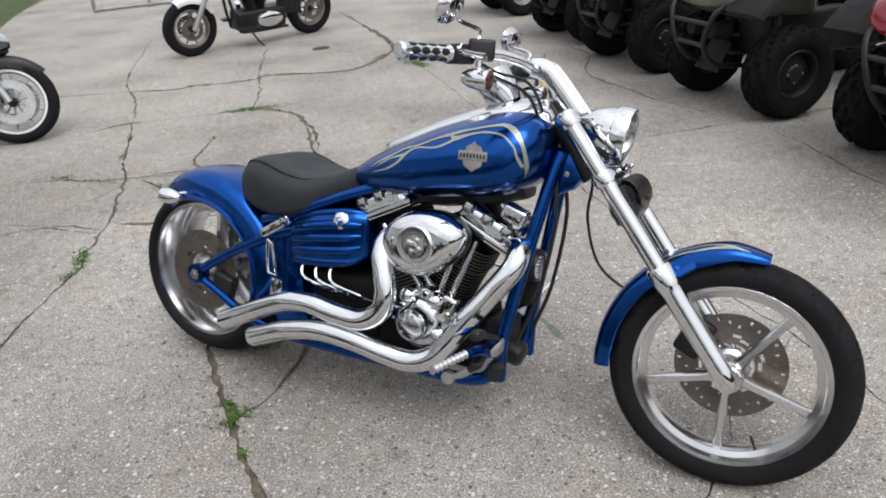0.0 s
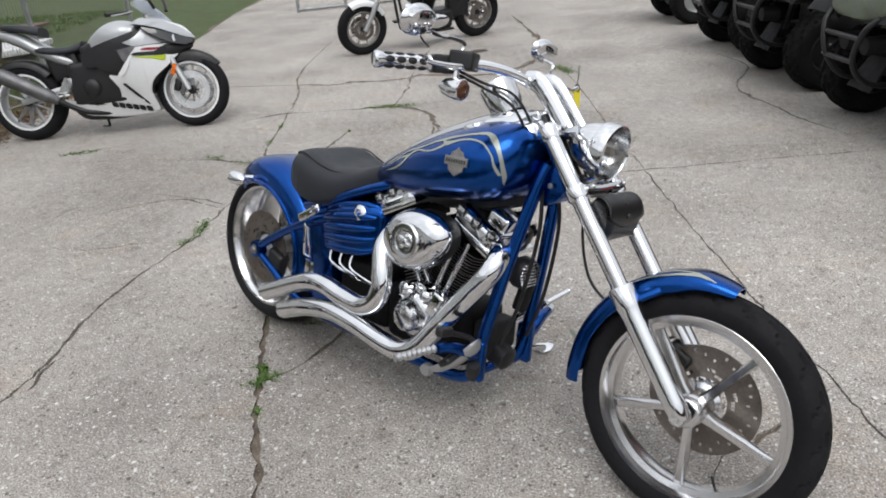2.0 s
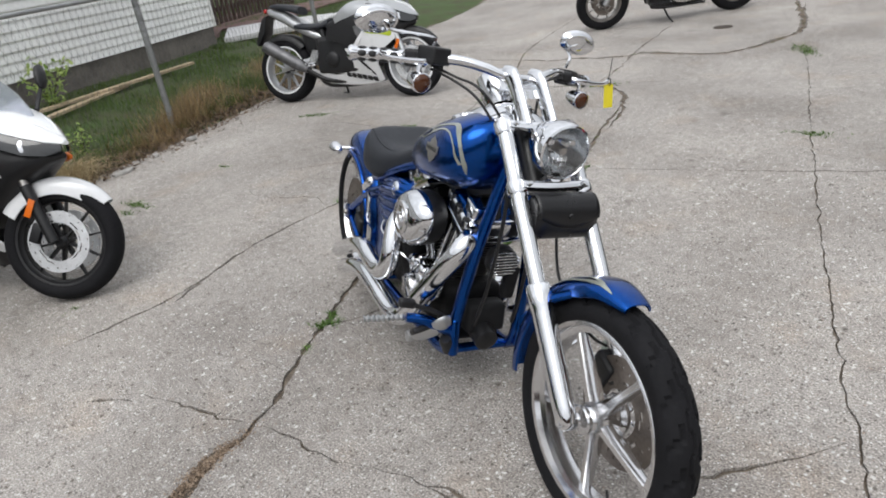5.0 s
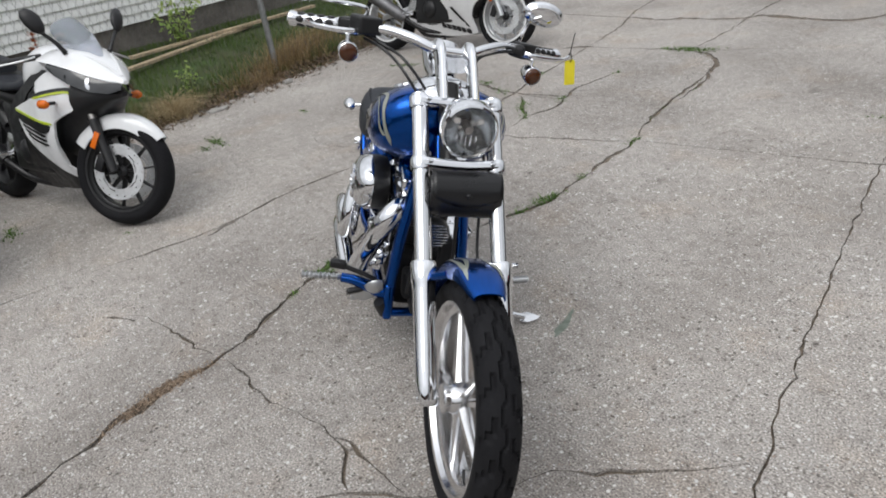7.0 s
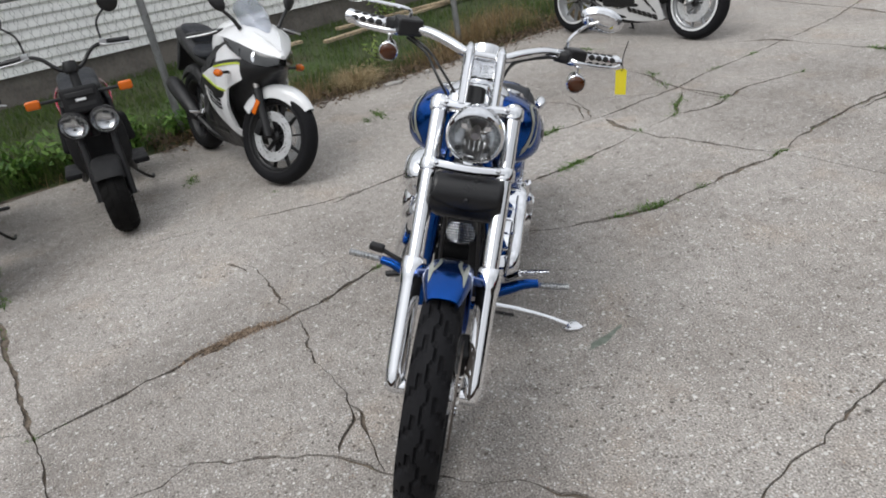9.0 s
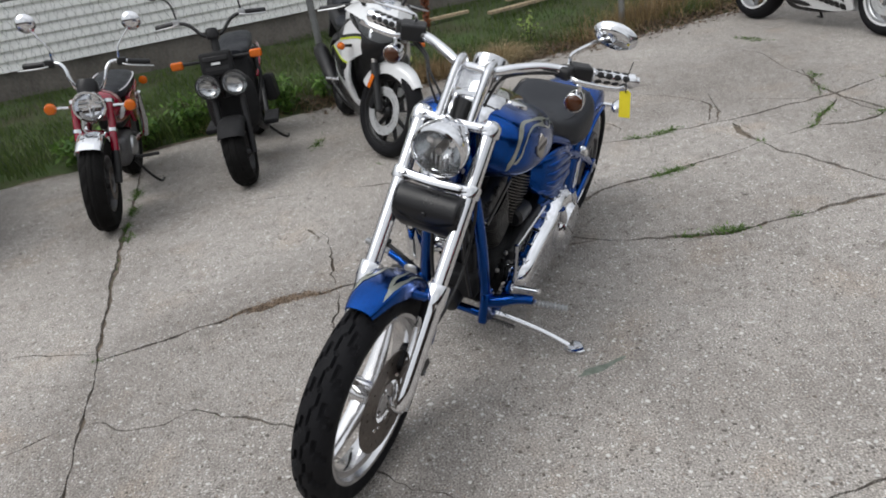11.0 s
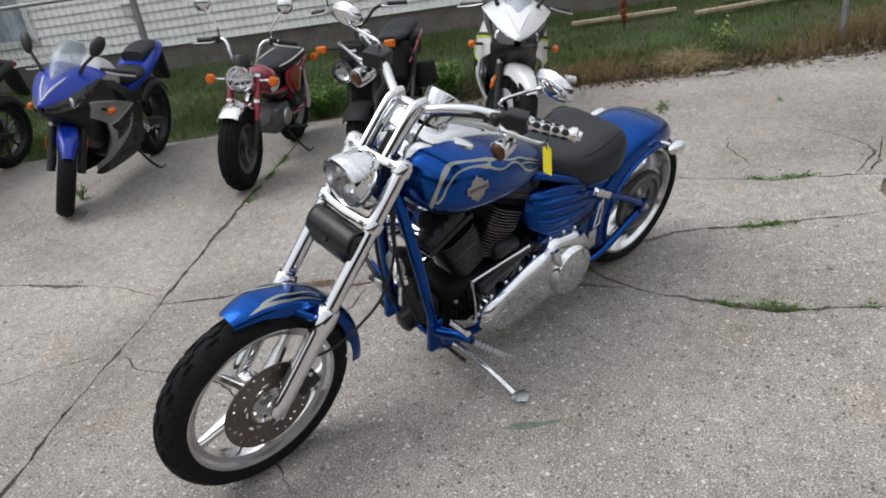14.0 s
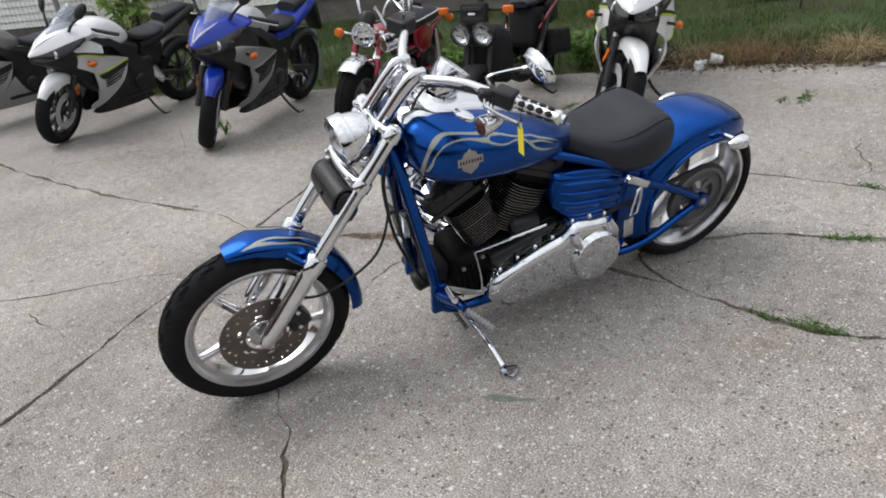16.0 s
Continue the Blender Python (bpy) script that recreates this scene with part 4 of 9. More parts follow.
BAR = [(1.165, 0.0, 1.060), (1.164, 0.05, 1.062), (1.140, 0.105, 1.078), (1.098, 0.170, 1.087), (1.058, 0.235, 1.081), (1.013, 0.298, 1.073), (0.945, 0.428, 1.063)]
bm = bmesh.new()
half = spline(BAR, 6)
tube(bm, np.vstack([half[::-1] * (1, -1, 1), half[1:]]), 0.0145, 14)
b_part("handlebar", bm, CHROME, bike, "wide chrome handlebar")


def control(side):
    def at(x, y, z):
        return Vector((x, y * side, z))

    a, b = at(1.013, 0.298, 1.073), at(0.939, 0.438, 1.062)
    way = (b - a).normalized()
    bm = bmesh.new()
    reach = 0.88 if side > 0 else 1.0
    lathe(bm, [(r, h * reach) for r, h in ((0, 0), (0.019, 0.0), (0.021, 0.004), (0.018, 0.012), (0.0175, 0.13), (0.021, 0.136), (0.022, 0.150), (0.017, 0.156), (0, 0.157))], axis(a, way), 20)
    grip = b_part("grip", bm, CHROME, bike, "chrome handlebar grip with black rubber ovals")
    up = Vector((0, 0, 1))
    out = way.cross(up).normalized()
    up = out.cross(way)
    for turn in range(5):
        ray = out * math.cos(1.2566 * turn + 0.5) + up * math.sin(1.2566 * turn + 0.5)
        face = Matrix((way, ray.cross(way), ray)).transposed().to_4x4()
        for q in range(4):
            pad = lathe(bmesh.new(), [(0, 0.0032), (0.6, 0.0026), (0.9, 0.0012), (1, -0.003)], Matrix.Translation(a + way * reach * (0.027 + 0.030 * q) + ray * 0.0178) @ face @ Matrix.Diagonal((0.0132 * reach, 0.0092, 1, 1)), 16)
            b_part("rubber_pad", pad, BLACK, grip)
    # switch pod and reservoir
    bm = bmesh.new()
    c = a - way * 0.032
    block(bm, (0.052, 0.048, 0.062), axis(c, way), 0.009, 3)
    if side < 0:
        block(bm, (0.066, 0.074, 0.048), Matrix.Translation(a - way * 0.072 + Vector((0.025, 0, 0.012))) @ pose(0, 0, 0, 0, 0, 20), 0.008, 3)
    else:
        block(bm, (0.052, 0.050, 0.034), Matrix.Translation(a - way * 0.075 + Vector((0.014, 0, 0.0))) @ pose(0, 0, 0, 0, 0, -20), 0.012, 3)
    b_part("switch_housing", bm, BLACK, bike, "black handlebar control housing")
    bm = bmesh.new()
    f = a - way * 0.060
    tube(bm, spline([f + at(0.035, 0.0, -0.004), f + at(0.058, 0.03, -0.006), f + at(0.048, 0.085, -0.008), f + at(0.034, 0.138, -0.006), f + at(0.036, 0.160, 0.004)], 5), [0.010, 0.009, 0.0075, 0.0065, 0.009], 10, flat=0.55)
    b_part("lever", bm, CHROME, bike, "chrome hand lever")
    # mirror
    bm = bmesh.new()
    base, head = a - way * 0.068 + at(0.015, 0, 0.028), at(0.974, 0.335, 1.184) if side > 0 else at(1.043, 0.405, 1.163)
    tube(bm, spline([base, base + at(0.006, 0.004, 0.030), head + at(0.014, -0.045, -0.022), head + at(0.014, -0.012, -0.004)], 6), 0.0052, 8)
    stem = b_part("mirror", bm, CHROME, bike, "oval chrome mirror on a bent stem")
    m = axis(head, at(-0.93, 0.10, 0.28)) @ Matrix.Rotation(radians(6 * side), 4, "Z")
    bm = bmesh.new()
    lathe(bm, [(0.0, -0.019), (0.35, -0.0185), (0.7, -0.0155), (0.90, -0.009), (1.0, 0.003), (0.97, 0.006), (0.93, 0.004)], m @ Matrix.Diagonal((0.066, 0.040, 1, 1)), 40)
    b_part("mirror_shell", bm, CHROME, stem)
    brow = [m @ Vector((0.066 * 0.80 * math.cos(q), 0.040 * 0.72 * math.sin(q), -0.013 - 0.005 * math.sin(q))) for q in np.linspace(0.35, 2.8, 14)]
    b_part("mirror_brow", tube(bmesh.new(), brow if (brow[7] - m.translation).z > 0 else [m @ Vector((0.066 * 0.80 * math.cos(q), -0.040 * 0.72 * math.sin(q), -0.013 - 0.005 * math.sin(q))) for q in np.linspace(0.35, 2.8, 14)], 0.0045, 8), CHROME, stem)
    bm = bmesh.new()
    lathe(bm, [(0.94, 0.0045), (0.5, 0.005), (0, 0.005)], m @ Matrix.Diagonal((0.066, 0.040, 1, 1)), 40)
    b_part("mirror_face", bm, MIRROR, stem, "mirror glass")
    # turn signal under the bar
    bm = bmesh.new()
    t = at(1.098, 0.282, 1.016)
    lathe(bm, [(0, -0.058), (0.012, -0.054), (0.022, -0.038), (0.0265, -0.015), (0.0285, 0.004), (0.0285, 0.014), (0.026, 0.016), (0, 0.016)], axis(t, (1, 0.0, -0.08)), 32)
    tube(bm, [t + at(-0.012, 0, 0.02), t + at(-0.012, 0.003, 0.05), f + at(0.01, 0, -0.01)], 0.008, 8)
    sig = b_part("turn_signal", bm, CHROME, bike, "round chrome turn signal with a smoked amber lens")
    bm = bmesh.new()
    lathe(bm, [(0.0255, 0.016), (0.022, 0.021), (0.012, 0.025), (0, 0.026)], axis(t, (1, 0, -0.08)), 28)
    b_part("lens", bm, SMOKED_AMBER, sig, "smoked amber lens")
    # cables to the neck
    for k in range(2):
        bm = bmesh.new()
        if side > 0:  # the left cables keep to the bar
            tube(bm, spline([f + at(0.02, -0.01, -0.014), at(1.094, 0.20, 1.086 - 0.010 * k), at(1.138, 0.115, 1.076 - 0.012 * k), at(1.172, 0.072, 1.04), at(1.205, 0.045, 0.95), at(1.215, 0.03, 0.85)], 7), 0.0042, 6)
            b_part("control_cable", bm, BLACK, bike)
            continue
        tube(bm, spline([f + at(0.02, -0.01, -0.014 - 0.01 * k), f + at(0.06, -0.07, -0.035 - 0.012 * k), at(1.175, 0.13, 1.02 - 0.03 * k), at(1.205, 0.055, 0.93 - 0.04 * k), at(1.21, 0.03, 0.82)], 7), 0.0042, 6)
        b_part("control_cable", bm, BLACK, bike)


both(control)

# price tag hanging from the left lever's end
TAG = Matrix.Translation((1.078, 0.408, 1.076)) @ Matrix.Rotation(radians(13), 4, "X") @ pose(0, 0, 0, 90, 0, 78)
bm = bmesh.new()
slab(bm, [(-0.016, -0.078), (0.016, -0.078), (0.016, -0.006), (0.009, 0), (-0.009, 0), (-0.016, -0.006)], 0.0012, TAG)
tag = b_part("price_tag", bm, YELLOW, bike, "blank yellow card tag on the clutch lever")
bm = bmesh.new()
tube(bm, [TAG @ Vector((0.004 * math.cos(a), 0.006 + 0.012 * math.sin(a), 0.0006 + 0.006 * math.cos(a))) for a in np.linspace(0, 2 * np.pi, 20)], 0.0016, 5, False)
b_part("tag_ring", bm, BLACK, tag)
bm = bmesh.new()
tube(bm, [(1.076, 0.406, 1.085), (1.078, 0.404, 1.115), (1.072, 0.408, 1.155)], 0.0014, 5)
b_part("wire_tie", bm, BLACK, bike)

# turn everything that steers a little to the left
up = -D
shear = Matrix.Identity(4)
shear[1][2], shear[1][3] = -0.006, 0.017 + 0.006 * FAX[2]  # the fork stands a touch to the left of the frame
for group, turn in ((steer, 2.6), (bars, 7.0)):
    turned(group, shear @ Matrix.Translation(TOP) @ Matrix.Rotation(radians(turn), 4, up) @ Matrix.Translation(-TOP))

# fuel tank
TANK = spline([(0.565, 0.035, 0.700, 0.735), (0.60, 0.070, 0.690, 0.752), (0.68, 0.115, 0.682, 0.800), (0.78, 0.155, 0.683, 0.848), (0.88, 0.184, 0.690, 0.892), (0.98, 0.201, 0.701, 0.928),
               (1.07, 0.207, 0.713, 0.954), (1.14, 0.202, 0.728, 0.966), (1.19, 0.184, 0.755, 0.964), (1.220, 0.154, 0.790, 0.950), (1.236, 0.112, 0.818, 0.932), (1.243, 0.055, 0.848, 0.905)], 6)
TN, TLN, TLOW = 2.35, 2.6, 0.44
bm = bmesh.new()
skin(bm, [oval(hw, z0, z1, x, TN, TLOW, 48, TLN) for x, hw, z0, z1 in TANK])
tank = part("fuel_tank", bm, BLUE, bike, "teardrop blue fuel tank with pale gold flames", angle=60)


def tank_skin(x, z, lift=0.0012):
    """The place on the tank's left skin at that length and height."""
    hw, z0, z1 = (float(np.interp(x, TANK[:, 0], TANK[:, k])) for k in (1, 2, 3))
    zc = z0 + TLOW * (z1 - z0)
    n = TN if z >= zc else TLN
    f = min(0.999, abs(z - zc) / (z1 - zc if z >= zc else zc - z0))
    y = hw * (1 - f ** n) ** (1 / n)
    return Vector((x, y, z))


def tank_out(x, z, lift):
    p = tank_skin(x, z)
    u, v = tank_skin(x + 0.004, z) - p, tank_skin(x, z + 0.004) - p
    n = v.cross(u).normalized()
    return p + (n if n.y > 0 else -n) * lift


def tank_flame(side, line):
    rows = []
    p = spline(line, 6)
    for i, (x, z, w) in enumerate(p):
        j, k = max(0, i - 1), min(len(p) - 1, i + 1)
        tx, tz = p[k][0] - p[j][0], p[k][1] - p[j][1]
        ln = math.hypot(tx, tz) + 1e-9
        row = []
        w *= 0.33
        for q in (-1, -0.33, 0.33, 1):
            v = tank_out(x - tz / ln * w * q, z + tx / ln * w * q, 0.0014)
            row.append((v.x, v.y * side, v.z))
        rows.append(row)
    bm = bmesh.new()
    skin(bm, rows, False, False)
    part("flame", bm, FLAME, tank, "pale gold flame stripe")


for side in (-1, 1):
    tank_flame(side, [(1.202, 0.793, 0.0006), (1.210, 0.824, 0.012), (1.205, 0.861, 0.012), (1.193, 0.890, 0.015), (1.173, 0.912, 0.021), (1.143, 0.924, 0.012), (1.099, 0.918, 0.008), (1.061, 0.909, 0.008), (1.019, 0.898, 0.011),
                      (0.989, 0.888, 0.012), (0.948, 0.875, 0.008), (0.906, 0.857, 0.007), (0.873, 0.846, 0.007), (0.834, 0.834, 0.007), (0.796, 0.814, 0.008), (0.740, 0.787, 0.007), (0.707, 0.768, 0.0006)])
    tank_flame(side, [(1.203, 0.822, 0.012), (1.190, 0.849, 0.010), (1.179, 0.875, 0.007), (1.148, 0.899, 0.007), (1.106, 0.904, 0.007), (1.067, 0.898, 0.008), (1.041, 0.890, 0.012), (1.011, 0.881, 0.018), (0.990, 0.886, 0.004)])
    tank_flame(side, [(1.015, 0.882, 0.014), (0.983, 0.863, 0.010), (0.945, 0.850, 0.007), (0.893, 0.845, 0.007), (0.861, 0.832, 0.010), (0.840, 0.813, 0.015), (0.821, 0.795, 0.012), (0.780, 0.773, 0.009), (0.716, 0.754, 0.0006)])
    tank_flame(side, [(0.850, 0.822, 0.012), (0.797, 0.806, 0.007), (0.762, 0.789, 0.006), (0.724, 0.768, 0.0006)])
    # shield-shaped badge as a plain plate with a bar
    bm = bmesh.new()
    for outline, h in (([(-0.026, 0.012), (-0.020, 0.026), (-0.006, 0.030), (0, 0.040), (0.006, 0.030), (0.020, 0.026), (0.027, 0.012), (0.029, -0.014), (0.026, -0.026), (0.014, -0.032), (0, -0.042), (-0.014, -0.032), (-0.026, -0.026), (-0.029, -0.014)], 0.003),
                       ([(-0.042, -0.012), (0.042, -0.012), (0.042, 0.013), (-0.042, 0.013)], 0.0055)):
        base = tank_out(1.077, 0.842, 0.0)
        nrm = (tank_out(1.077, 0.842, 0.01) - base).normalized()
        base.y, nrm.y = base.y * side, nrm.y * side
        xa = Vector((1, 0, 0)) - nrm * nrm.x
        xa.normalize()
        ya = nrm.cross(xa)
        if ya.z < 0:
            xa, ya = -xa, -ya
        m = Matrix((xa, ya, nrm)).transposed().to_4x4()
        slab(bm, outline, h, Matrix.Translation(base - nrm * 0.0015) @ m, 0.0012)
    badge = part("tank_badge", bm, STEEL, tank, "shield-shaped grey metal badge")
    bm = bmesh.new()
    for k in range(8):
        slab(bm, [(-0.036 + 0.0095 * k, -0.005), (-0.031 + 0.0095 * k, -0.005), (-0.031 + 0.0095 * k, 0.006), (-0.036 + 0.0095 * k, 0.006)], 0.0006, Matrix.Translation(base - nrm * 0.0015) @ m @ pose(0, 0, 0.0055))
    part("badge_bars", bm, BLACK, badge)
    # flush oval cap
    bm = bmesh.new()
    base, nrm = tank_out(1.045, 0.936, 0.0), tank_out(1.045, 0.936, 0.01)
    nrm = (nrm - base).normalized()
    base.y, nrm.y = base.y * side, nrm.y * side
    lathe(bm, [(0, 0.008), (0.6, 0.0075), (0.9, 0.005), (1, 0.0), (1, -0.01)], axis(base, nrm, math.pi / 2) @ Matrix.Diagonal((0.036, 0.024, 1, 1)), 32)
    part("filler_cap", bm, CHROME, tank, "chrome cap set in the tank")

# chrome console and gauge
bm = bmesh.new()
rings = []
for x, w in ((1.238, 0.060), (1.222, 0.082), (1.16, 0.096), (1.08, 0.090), (1.00, 0.074), (0.90, 0.058), (0.80, 0.046), (0.72, 0.036), (0.69, 0.020)):
    z1 = float(np.interp(x, TANK[:, 0], TANK[:, 3]))
    ring = []
    for a in np.linspace(0, 2 * np.pi, 28, endpoint=False):
        c, s = math.cos(a), math.sin(a)
        ring.append((x, w * c, z1 - 0.014 * (w / 0.07) * abs(c) ** 2.2 + (0.024 * s ** 0.7 if s > 0 else 0.014 * s)))
    rings.append(ring)
skin(bm, rings)
part("tank_console", bm, CHROME, bike, "polished chrome console along the tank top", angle=60)
bm = bmesh.new()
g0, gw = Vector((1.066, 0.002, 0.992)), Vector((-0.62, 0, 0.78)).normalized()
lathe(bm, [(0.040, -0.03), (0.050, 0.000), (0.054, 0.025), (0.056, 0.052), (0.056, 0.066), (0.052, 0.070), (0.048, 0.067), (0, 0.066)], axis(g0, gw), 40)
gauge = part("speedometer", bm, CHROME, bike, "round chrome speedometer pod")
bm = bmesh.new()
lathe(bm, [(0.0475, 0.067), (0.03, 0.0695), (0, 0.070)], axis(g0, gw), 32)
part("dial_glass", bm, PANE, gauge)
bm = bmesh.new()
block(bm, (0.05, 0.075, 0.035), pose(1.19, 0, 0.972, 0, -18, 0), 0.010, 3)
block(bm, (0.04, 0.05, 0.03), pose(1.14, 0.0, 0.975, 0, -8, 0), 0.010, 3)
part("ignition_cover", bm, CHROME, bike)

# seat
SEAT = spline([(0.190, 0.090, 0.648, 0.692), (0.206, 0.128, 0.624, 0.726), (0.245, 0.160, 0.594, 0.758), (0.29, 0.175, 0.572, 0.767), (0.33, 0.179, 0.562, 0.759), (0.39, 0.176, 0.560, 0.738), (0.46, 0.162, 0.578, 0.724),
               (0.53, 0.133, 0.620, 0.728), (0.60, 0.106, 0.655, 0.750), (0.66, 0.080, 0.685, 0.776), (0.700, 0.055, 0.708, 0.796), (0.718, 0.034, 0.728, 0.800)], 5)
bm = bmesh.new()
rings = []
for x, hw, z0, z1 in SEAT:
    ring = []
    for (px, py, pz) in oval(hw, z0, z1, x, 3.4, 0.30, 44, 2.4):
        dish = 0.014 * math.exp(-((x - 0.37) / 0.13) ** 2) * max(0, 1 - (py / (0.7 * hw)) ** 2) if pz > z0 + 0.6 * (z1 - z0) else 0
        ring.append((px, py, pz - dish))
    rings.append(ring)
skin(bm, rings)
seat = part("seat", bm, LEATHER, bike, "low black vinyl solo saddle", angle=70)
for side in (-1, 1):
    bm = bmesh.new()
    pts = []
    for x, hw, z0, z1 in SEAT[6:-8]:
        pts.append((x, side * hw * 0.80, z1 - 0.017))
    tube(bm, pts, 0.0028, 6)
    part("seam_piping", bm, LEATHER, seat)

# rear mudguard
bm = bmesh.new()
fender_mesh(bm, RAX, -18, 128, 0.366, 0.142, 0.088, 0.006, 54, 22, flare=lambda f: -0.014 * max(0, (f - 0.72) / 0.28) ** 2 - 0.012 * max(0, 0.25 - f) * 4,
            taper=lambda f: 1.0 if f < 0.7 else 1.0 - 0.30 * ((f - 0.7) / 0.3) ** 2)
rear_guard = part("rear_fender", bm, BLUE, bike, "wide blue rear mudguard")
for side in (-1, 1):
    bm = bmesh.new()
    pts = []
    for f in np.linspace(0.0, 0.97, 40):
        a = radians(-18 + 146 * f)
        w = 0.142 * (1.0 if f < 0.7 else 1.0 - 0.30 * ((f - 0.7) / 0.3) ** 2)
        r = 0.366 - 0.014 * max(0, (f - 0.72) / 0.28) ** 2 - 0.012 * max(0, 0.25 - f) * 4 - 0.10
        pts.append((r * math.cos(a), side * (w + 0.001), RAX[2] + r * math.sin(a)))
    tube(bm, pts, 0.009, 8)
    part("fender_lip", bm, BLUE, rear_guard)
    # rear signals
    t = Vector((-0.072, 0.196 * side, 0.597))
    bm = bmesh.new()
    lathe(bm, [(0, 0.066), (0.010, 0.062), (0.020, 0.045), (0.026, 0.022), (0.028, 0.0), (0.027, -0.012), (0, -0.013)], axis(t, (1, 0, 0)), 28)
    tube(bm, [t + Vector((0.005, 0, 0)), t + Vector((0.03, -0.075 * side, 0.004))], 0.009, 10)
    sig = part("turn_signal", bm, CHROME, bike, "bullet-shaped chrome rear turn signal")
    bm = bmesh.new()
    lathe(bm, [(0, -0.020), (0.015, -0.019), (0.024, -0.0145), (0.0255, -0.012)], axis(t, (1, 0, 0)), 24)
    part("lens", bm, RED_LENS, sig, "red lens")

# rear wheel
wheel = part("rear_wheel", rim_mesh(bmesh.new(), 0.243, 0.108, 0.205, RAX, 96), BRUSHED, bike, "wide polished alloy rear wheel")


def rear_tread(i, v):
    a = abs(v)
    return 0.15 < a < 0.85 and (i + int(a * 22) + (9 if v > 0 else 0)) % 18 < 2


part("tyre", tyre_mesh(bmesh.new(), 0.3245, 0.122, 0.236, RAX, 216, rear_tread, 0.004, 0.10), RUBBER, wheel, "very wide black rear tyre")
for k in range(5):
    bm = bmesh.new()
    spoke_mesh(bm, RAX, radians(20 + 72 * k), 0.04, 0.212, 0.016, 0.013, 0.040, 0.022)
    part("spoke", bm, BRUSHED, wheel)
bm = bmesh.new()
lathe(bm, [(0, -0.12), (0.03, -0.12), (0.048, -0.10), (0.05, 0.06), (0.065, 0.07), (0.065, 0.10), (0.03, 0.12), (0, 0.12)], Matrix.Translation(RAX) @ Y_AXIS, 36)
part("hub", bm, CAST, wheel)
part("brake_disc", disc_mesh(bmesh.new(), (0, -0.108, RAX[2]), 0.062, 0.146, 0.006), DISC, wheel, "drilled steel rear brake disc")
bm = bmesh.new()
lathe(bm, [(0.080, 0.100), (0.130, 0.100), (0.136, 0.104), (0.136, 0.128), (0.130, 0.132), (0.118, 0.132), (0.114, 0.120), (0.080, 0.120)], Matrix.Translation(RAX) @ Y_AXIS, 72, loop=True)
for k in range(5):
    spoke_mesh(bm, (0, 0.112, RAX[2]), radians(-10 + 72 * k), 0.03, 0.12, 0.014, 0.010, 0.008, 0.006)
lathe(bm, [(0, 0.136), (0.028, 0.134), (0.036, 0.122), (0.036, 0.10)], Matrix.Translation(RAX) @ Y_AXIS, 28)
part("drive_pulley", bm, DARKCAST, wheel, "dark alloy drive-belt pulley")
bm = bmesh.new()
block(bm, (0.085, 0.05, 0.10), pose(0.10, -0.112, 0.285, 0, 20, 0), 0.016, 3)
part("rear_caliper", bm, BLACK, bike, "black rear brake caliper")
bm = bmesh.new()
rr = 0.139
belt = [(rr * math.cos(a), 0.116, RAX[2] + rr * math.sin(a)) for a in np.linspace(radians(75), radians(285), 30)]
belt = [(0.53, 0.116, 0.33 + 0.05)] + belt + [(0.53, 0.116, 0.33 - 0.05)]
tube(bm, belt, 0.011, 6, flat=1.0)
part("drive_belt", bm, BLACK, bike)


